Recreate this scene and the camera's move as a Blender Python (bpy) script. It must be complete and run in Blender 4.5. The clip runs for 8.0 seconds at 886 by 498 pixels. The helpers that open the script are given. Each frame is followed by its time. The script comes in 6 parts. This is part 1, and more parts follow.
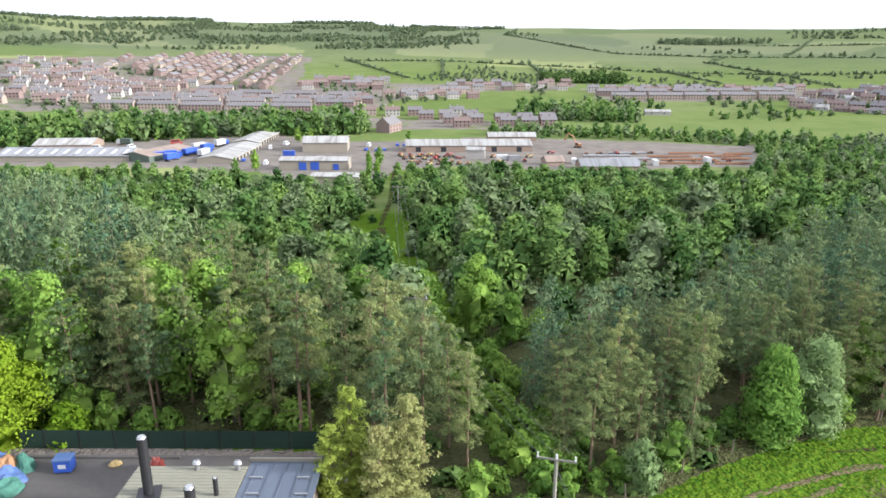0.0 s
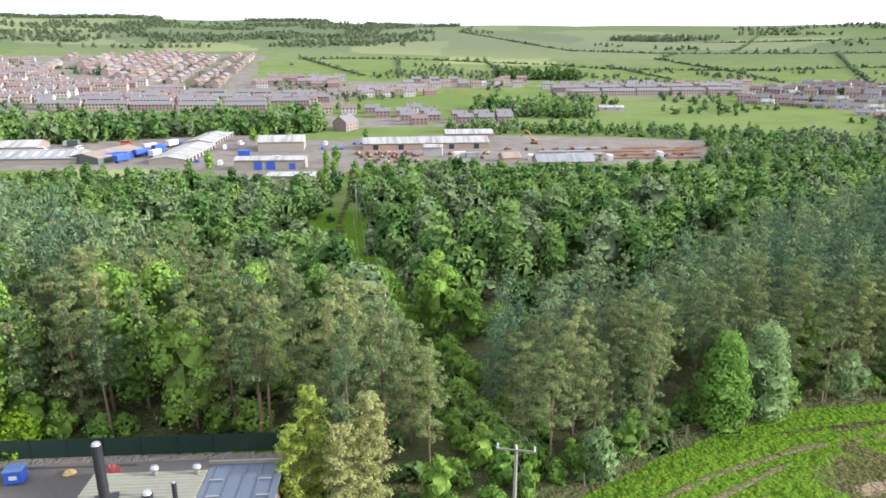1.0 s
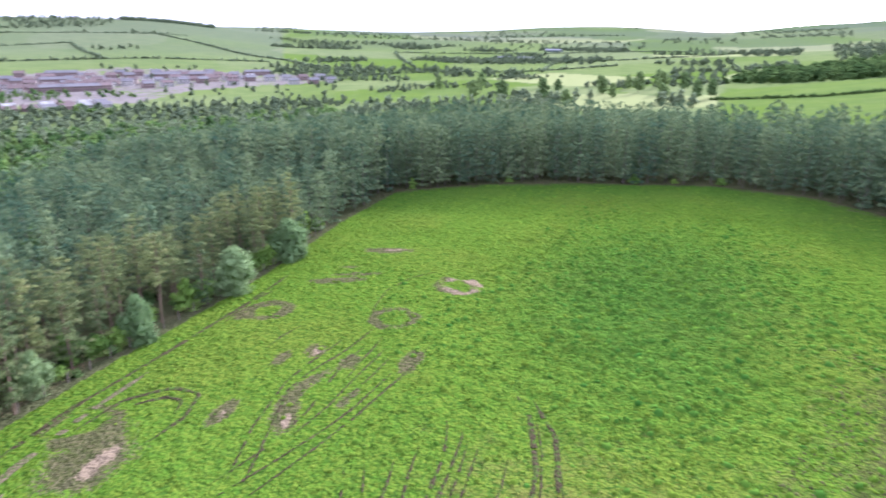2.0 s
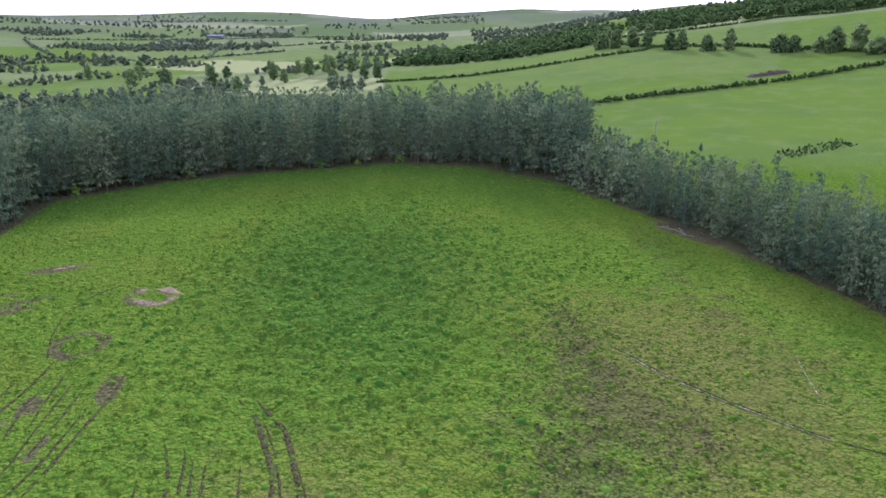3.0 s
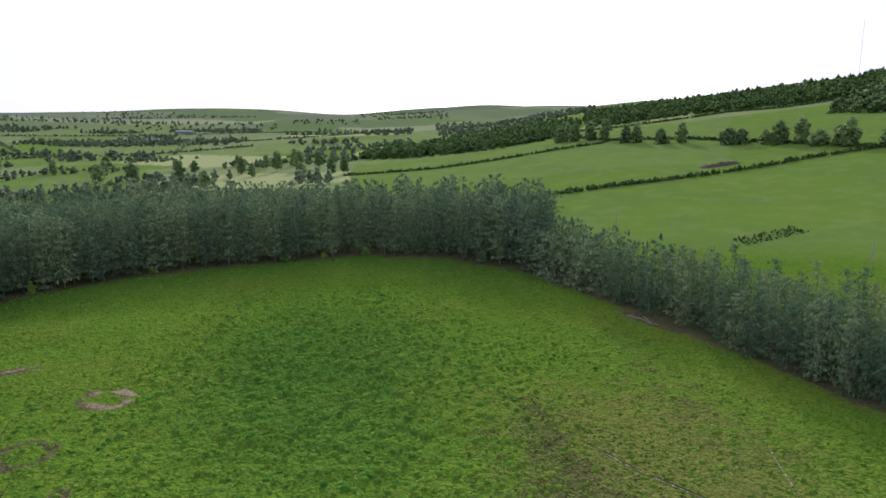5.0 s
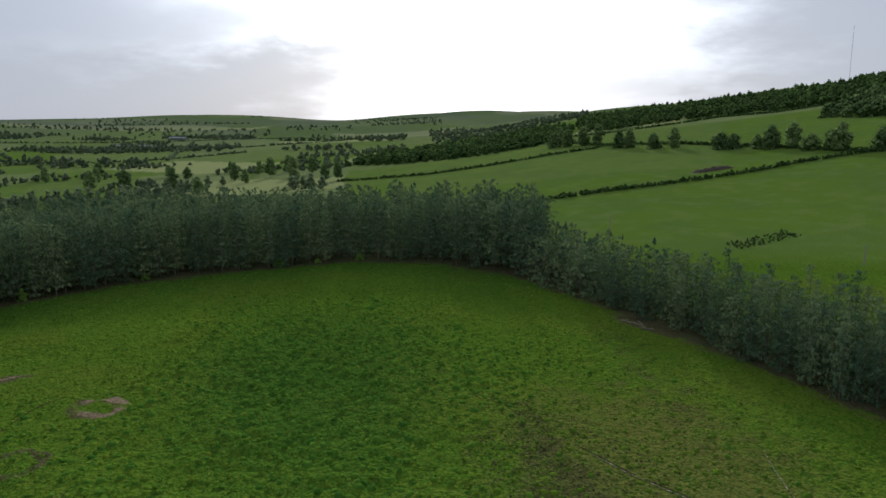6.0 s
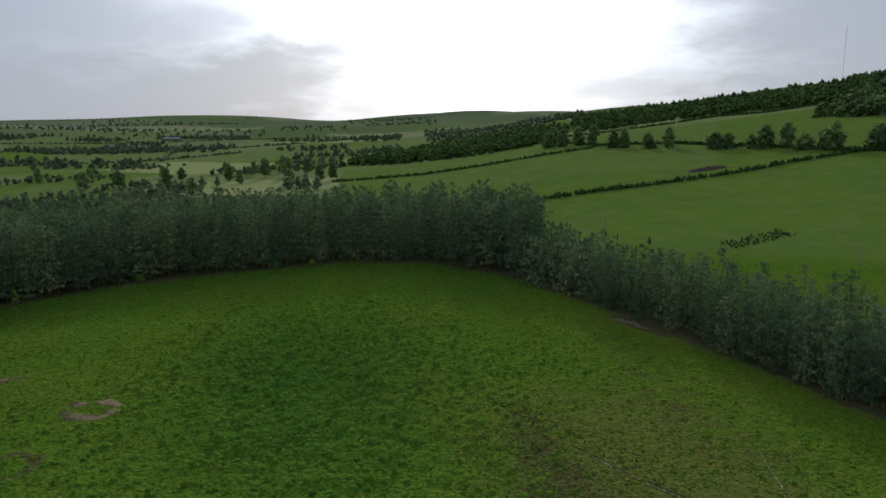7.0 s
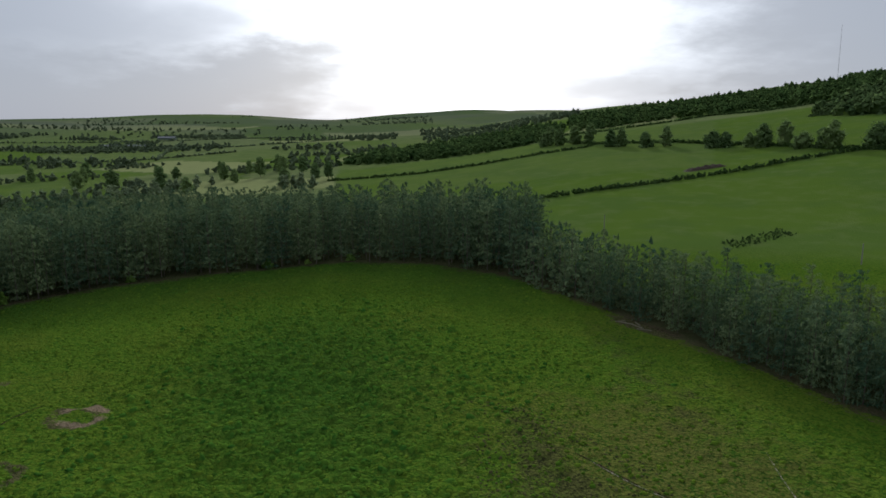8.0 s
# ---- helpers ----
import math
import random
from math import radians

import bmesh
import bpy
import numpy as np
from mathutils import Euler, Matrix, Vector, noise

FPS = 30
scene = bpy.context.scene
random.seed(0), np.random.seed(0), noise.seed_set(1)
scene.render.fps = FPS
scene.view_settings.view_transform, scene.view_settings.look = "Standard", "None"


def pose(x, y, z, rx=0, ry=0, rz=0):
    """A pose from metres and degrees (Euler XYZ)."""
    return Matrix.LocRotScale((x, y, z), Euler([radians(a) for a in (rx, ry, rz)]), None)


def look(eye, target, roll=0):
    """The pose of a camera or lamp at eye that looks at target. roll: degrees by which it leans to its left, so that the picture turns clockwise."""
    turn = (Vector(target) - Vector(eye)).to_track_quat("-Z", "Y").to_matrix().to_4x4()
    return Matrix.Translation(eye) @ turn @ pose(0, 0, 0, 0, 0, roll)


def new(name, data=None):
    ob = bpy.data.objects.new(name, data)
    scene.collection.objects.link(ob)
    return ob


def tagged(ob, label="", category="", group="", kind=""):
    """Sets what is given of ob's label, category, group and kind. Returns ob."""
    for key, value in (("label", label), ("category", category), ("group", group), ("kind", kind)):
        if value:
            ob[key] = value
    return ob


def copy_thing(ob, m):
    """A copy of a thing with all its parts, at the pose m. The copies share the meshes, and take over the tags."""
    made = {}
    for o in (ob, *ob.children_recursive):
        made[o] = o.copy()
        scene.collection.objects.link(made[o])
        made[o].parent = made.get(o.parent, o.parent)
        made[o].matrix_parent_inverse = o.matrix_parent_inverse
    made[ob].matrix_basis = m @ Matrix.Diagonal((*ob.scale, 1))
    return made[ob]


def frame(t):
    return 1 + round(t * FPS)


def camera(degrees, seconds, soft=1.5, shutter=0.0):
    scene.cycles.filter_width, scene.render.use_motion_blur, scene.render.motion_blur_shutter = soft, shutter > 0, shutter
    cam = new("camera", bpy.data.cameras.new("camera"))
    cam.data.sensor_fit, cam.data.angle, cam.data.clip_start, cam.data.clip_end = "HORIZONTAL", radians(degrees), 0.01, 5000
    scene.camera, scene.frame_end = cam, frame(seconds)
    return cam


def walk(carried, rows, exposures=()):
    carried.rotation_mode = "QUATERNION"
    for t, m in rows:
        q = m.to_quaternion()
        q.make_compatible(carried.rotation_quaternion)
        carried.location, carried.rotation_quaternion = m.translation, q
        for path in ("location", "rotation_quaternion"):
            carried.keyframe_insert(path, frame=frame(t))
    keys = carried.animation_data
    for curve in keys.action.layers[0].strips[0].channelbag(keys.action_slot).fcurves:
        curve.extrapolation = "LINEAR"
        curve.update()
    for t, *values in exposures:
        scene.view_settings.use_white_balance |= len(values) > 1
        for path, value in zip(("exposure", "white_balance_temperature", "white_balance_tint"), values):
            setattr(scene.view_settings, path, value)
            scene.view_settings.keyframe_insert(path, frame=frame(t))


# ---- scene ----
import itertools

cam = camera(66.8, 8.0, soft=1.6, shutter=0.07)
# seconds, place in metres, turn in degrees
PATH = [
    (0.00, 0.00, -0.00, 33.00, 73.57, -0.26, -0.00),
    (0.50, 0.04, -0.17, 32.99, 73.49, -0.17, -2.49),
    (1.00, 0.19, -0.36, 33.00, 73.38, -0.05, -3.61),
    (1.10, 0.31, -0.41, 33.00, 73.37, -0.03, -4.10),
    (1.20, 0.55, -0.46, 33.01, 73.34, -0.01, -6.00),
    (1.30, 0.83, -0.52, 33.01, 73.30, 0.00, -8.80),
    (1.40, 1.12, -0.57, 33.02, 73.25, 0.01, -12.60),
    (1.50, 1.42, -0.62, 33.02, 73.21, -0.01, -17.05),
    (1.60, 1.72, -0.64, 33.01, 73.30, -0.06, -24.87),
    (1.70, 2.03, -0.63, 33.00, 73.17, -0.12, -35.33),
    (1.80, 2.30, -0.56, 32.97, 73.09, -0.15, -46.88),
    (1.90, 2.53, -0.45, 32.94, 73.04, -0.17, -58.53),
    (2.00, 2.65, -0.30, 32.91, 73.07, -0.19, -69.84),
    (2.10, 2.69, -0.13, 32.88, 73.00, -0.17, -79.35),
    (2.20, 2.70, 0.00, 32.88, 72.96, -0.15, -85.66),
    (2.40, 2.73, 0.18, 32.88, 72.90, -0.14, -91.60),
    (2.60, 2.79, 0.32, 32.90, 72.80, -0.16, -94.60),
    (2.90, 2.89, 0.52, 32.92, 72.50, -0.18, -96.40),
    (3.10, 2.95, 0.65, 32.94, 71.30, -0.20, -96.90),
    (3.30, 3.00, 0.75, 32.99, 69.01, -0.22, -97.21),
    (3.50, 3.07, 0.80, 33.10, 65.71, -0.21, -97.73),
    (3.70, 3.18, 0.78, 33.27, 64.30, -0.17, -98.10),
    (3.85, 3.29, 0.74, 33.42, 64.50, -0.16, -98.40),
    (4.00, 3.37, 0.70, 33.51, 65.78, -0.15, -98.63),
    (4.30, 3.41, 0.59, 33.56, 70.60, -0.08, -99.00),
    (4.50, 3.39, 0.50, 33.53, 73.84, -0.02, -99.19),
    (4.70, 3.35, 0.41, 33.48, 77.10, 0.01, -99.35),
    (4.90, 3.34, 0.35, 33.43, 79.10, 0.04, -99.50),
    (5.20, 3.37, 0.33, 33.40, 80.00, 0.08, -99.70),
    (5.80, 3.47, 0.29, 33.35, 80.08, 0.19, -100.03),
    (6.00, 3.51, 0.28, 33.34, 80.08, 0.22, -100.11),
    (6.50, 3.59, 0.22, 33.32, 80.09, 0.28, -100.32),
    (7.00, 3.70, 0.18, 33.30, 80.09, 0.31, -100.53),
    (7.50, 4.57, 0.17, 33.19, 80.04, 0.32, -100.73),
    (8.00, 6.34, 0.05, 33.06, 80.02, 0.32, -100.88),
]

# the clip's camera opens up while it turns towards the light and closes down at the end
EXPOSURES = [(0.0, 1.2, 6000, 13), (1.5, 1.46, 5850, 16), (2.0, 1.66, 5300, 32), (2.2, 1.42, 5250, 35), (3.3, 0.96, 5150, 40), (3.7, 1.03, 5100, 44), (4.1, 1.58, 5100, 50), (4.5, 1.8, 5100, 52),
             (4.7, 1.4, 5200, 42), (5.2, -0.02, 5750, 18), (5.8, -0.42, 5800, 10), (6.5, -0.65, 5800, 9), (8.0, -0.70, 5800, 9)]
walk(cam, [(r[0], pose(*r[1:])) for r in PATH], EXPOSURES)

# ---- light: a low sun behind broken cloud ----
SUN_AZ, SUN_EL = 101.0, 18.5
SUN_DIR = Vector((math.sin(radians(SUN_AZ)) * math.cos(radians(SUN_EL)), math.cos(radians(SUN_AZ)) * math.cos(radians(SUN_EL)), math.sin(radians(SUN_EL))))


class Net:
    """Small helper to wire shader nodes."""

    def __init__(self, tree):
        self.tree = tree
        tree.nodes.clear()

    def add(self, kind, out=0, props=None, **ins):
        node = self.tree.nodes.new(kind)
        props = props or {}
        if "operation" in props:
            node.operation = props["operation"]
            if "use_clamp" in props:
                node.use_clamp = props["use_clamp"]
        if "data_type" in props:
            node.data_type, node.blend_type = props["data_type"], props["blend_type"]
        if "interpolation_type" in props:
            node.interpolation_type = props["interpolation_type"]
        if "attribute_name" in props:
            node.attribute_name = props["attribute_name"]
        if "sky_type" in props:
            node.sky_type, node.sun_disc, node.dust_density = props["sky_type"], False, 2.0
            node.sun_elevation, node.sun_rotation = radians(SUN_EL), radians(SUN_AZ)
        for key, value in ins.items():
            slot = node.inputs[int(key[1:])] if key[0] == "i" and key[1:].isdigit() else node.inputs[key.replace("_", " ")]
            if isinstance(value, bpy.types.NodeSocket):
                self.tree.links.new(value, slot)
            else:
                slot.default_value = value
        return node.outputs[out] if node.outputs else None

    def math(self, op, a, b=0.0, c=0.0, clamp=False):
        return self.add("ShaderNodeMath", props={"operation": op, "use_clamp": clamp}, i0=a, i1=b, i2=c)

    def mix(self, fac, a, b, blend="MIX"):
        return self.add("ShaderNodeMix", out=2, props={"data_type": "RGBA", "blend_type": blend}, i0=fac, i6=a, i7=b)

    def noise(self, scale, detail=4.0, rough=0.55, vector=None, out=0):
        ins = {"Scale": scale, "Detail": detail, "Roughness": rough}
        if vector is not None:
            ins["Vector"] = vector
        return self.add("ShaderNodeTexNoise", out=out, **ins)

    def range(self, value, lo, hi, to_lo=0.0, to_hi=1.0):
        return self.add("ShaderNodeMapRange", props={"interpolation_type": "SMOOTHSTEP"}, i0=value, i1=lo, i2=hi, i3=to_lo, i4=to_hi)


def rgb(r, g, b):
    return (r, g, b, 1.0)


world = bpy.data.worlds.new("world")
scene.world = world
world.use_nodes = True
net = Net(world.node_tree)
way = net.add("ShaderNodeTexCoord", out=0)
sky = net.add("ShaderNodeTexSky", props={"sky_type": "NISHITA"})
facing = net.add("ShaderNodeVectorMath", out=1, props={"operation": "DOT_PRODUCT"}, i0=way, i1=SUN_DIR)
height = net.add("ShaderNodeSeparateXYZ", out=2, i0=way)
# cloud sheet seen in perspective: the way divided by its height
flat = net.add("ShaderNodeVectorMath", props={"operation": "DIVIDE"}, i0=way, i1=net.add("ShaderNodeCombineXYZ", i0=net.math("ADD", net.math("MAXIMUM", height, 0.0), 0.22), i1=net.math("ADD", net.math("MAXIMUM", height, 0.0), 0.22), i2=net.math("ADD", net.math("MAXIMUM", height, 0.0), 0.5)))
billow = net.noise(1.15, 5.0, 0.5, net.add("ShaderNodeVectorMath", props={"operation": "ADD"}, i0=flat, i1=(3.1, 7.4, 0.0)))
thick = net.range(billow, 0.36, 0.66)
glow = net.math("POWER", net.math("MAXIMUM", facing, 0.0), 17.0)
core = net.math("POWER", net.math("MAXIMUM", facing, 0.0), 90.0)
wisps = net.noise(3.2, 6.0, 0.6, flat)
across, forth = net.add("ShaderNodeSeparateXYZ", out=0, i0=way), net.add("ShaderNodeSeparateXYZ", out=1, i0=way)
compass = net.math("MULTIPLY", net.math("ARCTAN2", across, forth), 57.2958)
upward = net.math("MULTIPLY", net.math("ARCSINE", height), 57.2958)
stray = net.math("SUBTRACT", net.math("ADD", billow, net.math("MULTIPLY", wisps, 0.7)), 0.85)
# a low bank to the north-east and a sheet to the south of the bright gap
low_bank = net.math("MULTIPLY", net.range(net.math("ADD", compass, net.math("MULTIPLY", stray, 26.0)), 103.0, 83.0), net.range(net.math("ADD", upward, net.math("MULTIPLY", stray, 13.0)), 9.5, 4.5, 0.35, 1.0))
sheet = net.range(net.math("ADD", compass, net.math("ADD", net.math("MULTIPLY", stray, 30.0), net.math("MULTIPLY", upward, 0.5))), 115.0, 131.0)
bank = net.math("MAXIMUM", low_bank, sheet)
thick = net.math("MAXIMUM", thick, bank)
cloud = net.mix(thick, rgb(1.05, 1.07, 1.13), rgb(0.84, 0.87, 0.95))
veil = net.mix(net.math("MULTIPLY", net.math("SUBTRACT", 1.0, net.math("MAXIMUM", net.math("MULTIPLY", thick, 0.6), net.math("MULTIPLY", bank, 0.9))), glow), rgb(0, 0, 0), rgb(3.8, 3.75, 3.65))
cloud = net.mix(net.math("MULTIPLY", bank, 0.85), cloud, rgb(0.84, 0.86, 0.92))
bright = net.mix(1.0, net.mix(1.0, cloud, veil, "ADD"), net.mix(core, rgb(0, 0, 0), rgb(2.2, 2.1, 1.9)), "ADD")
blue = net.mix(1.0, sky, rgb(0.1, 0.1, 0.1), "MULTIPLY")
cover = net.add("ShaderNodeBackground", Color=net.mix(0.88, blue, bright), Strength=0.84)
net.add("ShaderNodeOutputWorld", Surface=cover)

sun = new("sun", bpy.data.lights.new("sun", "SUN"))
sun.data.energy, sun.data.angle, sun.data.color = 3.6, radians(5), (1.0, 0.95, 0.87)
sun.matrix_world = look((0, 0, 200), Vector((0, 0, 200)) - SUN_DIR)


# ---- lie of the land: heights along rays from under the first camera place ----
RADII = (0, 80, 160, 250, 340, 480, 650, 900, 1400, 2200, 3000, 4900)
PROFILES = {}


def slope(azimuth, *heights):
    PROFILES[azimuth] = heights


slope(-60, 0, 0, -6, -16, -20, -19, -10, 6, 42, 128, 128, 128)
slope(-12, 0, 0, -7, -17, -20, -19, -11, 5, 38, 116, 118, 120)
slope(25, 0, 0, -6, -16, -20, -19, -13, 0, 28, 96, 100, 104)
slope(48, 0, 0, -2, -11, -18, -20, -16, -3, 22, 98, 104, 130)
slope(58, 0, 0, 0, -8, -15, -17, -15, -8, 10, 52, 85, 132)
slope(67, 0, 0, 0, -6, -12, -13, -12, -7, 6, 40, 76, 104)
slope(75, 0, 0, 0, -4, -8, -10, -10, -6, 2, 30, 70, 134)
slope(80, 0, 0, 0, -3, -6, -8, -8, -5, 3, 28, 67, 156)
slope(87, 0, 0, 0, -2, -4, -5, -5, -2, 5, 26, 62, 147)
slope(91, 0, 0, 0, -1, -3, -3, -2, 0, 7, 24, 56, 108)
slope(95, 0, 0, 0, 0, -1, 0, 2, 5, 11, 26, 60, 140)
slope(103, 0, 0, 0, 1, 3, 9, 12, 16, 22, 32, 72, 188)
slope(112, 0, 0, 1, 5, 10, 20, 30, 44, 66, 88, 100, 168)
slope(124, 0, 0, 2, 7, 14, 29, 46, 68, 100, 138, 145, 150)
slope(135, 0, 0, 3, 10, 22, 42, 62, 88, 125, 185, 200, 205)
slope(200, 0, 0, 3, 9, 16, 28, 40, 55, 80, 120, 130, 140)


def land_table():
    """Heights on an even grid of azimuth (1 degree) and log distance, rounded off."""
    logs = np.linspace(np.log(20), np.log(5000), 221)
    keys = sorted(PROFILES)
    rows = [np.interp(np.exp(logs), RADII, PROFILES[k]) for k in keys]
    keys = keys + [keys[0] + 360]
    rows = np.array(rows + [rows[0]])
    grid = np.array([[np.interp(a, keys, rows[:, j]) for j in range(len(logs))] for a in range(-60, 300)])
    for _ in range(6):
        grid = (np.roll(grid, 1, 0) + grid * 2 + np.roll(grid, -1, 0)) / 4
        for _ in range(2):
            inner = np.concatenate((grid[:, :1], grid, grid[:, -1:]), 1)
            grid = (inner[:, :-2] + inner[:, 1:-1] * 2 + inner[:, 2:]) / 4
    return logs, grid


LAND_LOGS, LAND = land_table()


def ground(x, y):
    """Height of the land at x, y (numbers or arrays)."""
    x, y = np.asarray(x, float), np.asarray(y, float)
    r = np.clip(np.hypot(x, y), 20, 4990)
    a = (np.degrees(np.arctan2(x, y)) + 60) % 360
    i = np.floor(a).astype(int)
    fa = a - i
    g = (np.log(r) - LAND_LOGS[0]) / (LAND_LOGS[1] - LAND_LOGS[0])
    j = np.clip(g.astype(int), 0, len(LAND_LOGS) - 2)
    fg = g - j
    i, k = i % 360, (i + 1) % 360
    low = LAND[i, j] * (1 - fa) + LAND[k, j] * fa
    high = LAND[i, j + 1] * (1 - fa) + LAND[k, j + 1] * fa
    far = np.clip((r - 500) / 1500, 0, 1)
    swell = far * (5 * np.sin(x / 210 + 1) * np.cos(y / 260) + 3 * np.sin(x / 97 + y / 130))
    return low * (1 - fg) + high * fg + swell


# ---- materials ----
def material(name):
    m = bpy.data.materials.new(name)
    m.use_nodes = True
    return m, Net(m.node_tree)


def finish(net, shader):
    net.add("ShaderNodeOutputMaterial", Surface=shader)


def plain(name, colour, rough=0.7, metal=0.0, grain=8.0, vary=0.18, bump=0.15, gloss=None, streak=None):
    """A painted or built surface with grain, stains and slight relief."""
    gloss = (0.5 if rough < 0.65 else 0.08) if gloss is None else gloss
    m, net = material(name)
    where = net.add("ShaderNodeTexCoord", out=3)
    fine = net.noise(grain, 5.0, 0.6, where)
    broad = net.noise(grain * 0.09, 3.0, 0.5, where)
    chance = net.add("ShaderNodeObjectInfo", out=5)
    value = net.math("ADD", 1.0 - vary, net.math("MULTIPLY", net.math("ADD", net.math("ADD", fine, broad), net.math("MULTIPLY", chance, 0.6)), vary * 0.8))
    tint = net.mix(1.0, rgb(*colour), net.add("ShaderNodeCombineColor", i0=value, i1=value, i2=value), "MULTIPLY")
    if streak:
        runs = net.noise(1.0, 4.0, 0.6, net.add("ShaderNodeVectorMath", props={"operation": "MULTIPLY"}, i0=where, i1=(0.55, 0.05, 0.05)))
        tint = net.mix(net.math("MULTIPLY", net.range(runs, 0.42, 0.66), 0.75), tint, rgb(*streak))
    shader = net.add("ShaderNodeBsdfPrincipled", Base_Color=tint, Roughness=rough, Metallic=metal, Specular_IOR_Level=gloss, Normal=net.add("ShaderNodeBump", Strength=bump, Height=fine, Distance=0.05))
    finish(net, shader)
    return m


def leaves(name, dark, light, joined=False, sheer=0.3, brown=None, grey=None):
    """Foliage: every leaf clump differs a little, every tree differs more; light comes through."""
    m, net = material(name)
    own = net.add("ShaderNodeNewGeometry", out=8)
    if joined:
        tree = net.add("ShaderNodeAttribute", out=2, props={"attribute_name": "tint"})
    else:
        tree = net.add("ShaderNodeObjectInfo", out=5)
    fac = net.math("ADD", net.math("MULTIPLY", tree, 0.72), net.math("MULTIPLY", own, 0.28))
    tufts = net.noise(0.9, 2.0, 0.5, net.add("ShaderNodeTexCoord", out=3))
    fac = net.math("ADD", fac, net.math("MULTIPLY", net.math("SUBTRACT", tufts, 0.5), 0.8), clamp=True)
    tone = net.mix(fac, rgb(*dark), rgb(*light))
    if grey:
        odd = net.math("FRACT", net.math("MULTIPLY", tree, 7.31))
        tone = net.mix(net.range(odd, 0.55, 0.95), tone, rgb(*grey))
        tone = net.mix(net.range(odd, 0.22, 0.02, 0.0, 0.8), tone, rgb(0.05, 0.11, 0.035))
    if brown:
        old = net.range(net.noise(0.45, 3.0, 0.6, net.add("ShaderNodeTexCoord", out=3)), 0.50, 0.70)
        tone = net.mix(net.math("MULTIPLY", old, 0.08 if joined else 0.5), tone, rgb(*brown))
    shader = net.add("ShaderNodeMixShader", i0=sheer, i1=net.add("ShaderNodeBsdfDiffuse", Color=tone), i2=net.add("ShaderNodeBsdfTranslucent", Color=tone))
    finish(net, shader)
    return m


PINE = leaves("pine_needles", (0.056, 0.108, 0.052), (0.250, 0.285, 0.100), sheer=0.16, brown=(0.26, 0.22, 0.10))
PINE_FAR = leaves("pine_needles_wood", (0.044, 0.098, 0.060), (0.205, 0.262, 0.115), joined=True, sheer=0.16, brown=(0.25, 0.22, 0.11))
LEAF = leaves("broad_leaves", (0.120, 0.240, 0.050), (0.290, 0.430, 0.085), sheer=0.42)
LEAF_FAR = leaves("broad_leaves_wood", (0.085, 0.178, 0.054), (0.245, 0.365, 0.100), joined=True, sheer=0.5, grey=(0.22, 0.29, 0.145))
LIME = leaves("spring_leaves", (0.14, 0.25, 0.02), (0.26, 0.36, 0.03), sheer=0.4)
SILVER = leaves("willow_leaves", (0.145, 0.240, 0.095), (0.260, 0.355, 0.150), sheer=0.35)
GOLD = leaves("golden_conifer", (0.17, 0.24, 0.04), (0.34, 0.40, 0.08), sheer=0.3)
# leaves of distant woods, paler and greyer with haze mixed into the colour
HAZY_WOOD = leaves("far_wood_leaves", (0.130, 0.180, 0.105), (0.240, 0.295, 0.160), joined=True, sheer=0.5)
HEDGE = leaves("hedge_leaves", (0.055, 0.105, 0.032), (0.130, 0.200, 0.060), joined=True)
LUSH_GRASS = leaves("lush_grass_blades", (0.042, 0.132, 0.018), (0.124, 0.232, 0.024), joined=True, sheer=0.3)
CLODS = leaves("trodden_clods", (0.035, 0.038, 0.016), (0.115, 0.120, 0.040), joined=True, sheer=0.1)
GRASS = leaves("grass_blades", (0.066, 0.145, 0.014), (0.150, 0.220, 0.022), joined=True, sheer=0.3)
DULL_FAR = leaves("slope_wood_leaves", (0.075, 0.130, 0.048), (0.170, 0.240, 0.085), joined=True, sheer=0.35)
DULL = leaves("hedgerow_leaves", (0.092, 0.155, 0.056), (0.225, 0.305, 0.110), sheer=0.35)
OLIVE = leaves("olive_needles", (0.150, 0.180, 0.060), (0.310, 0.320, 0.120), sheer=0.16, brown=(0.34, 0.28, 0.13))
BARK = plain("pine_bark", (0.175, 0.125, 0.085), 0.9, grain=6.0, vary=0.35)
BARK_GREY = plain("grey_bark", (0.13, 0.11, 0.085), 0.9, grain=6.0, vary=0.35)


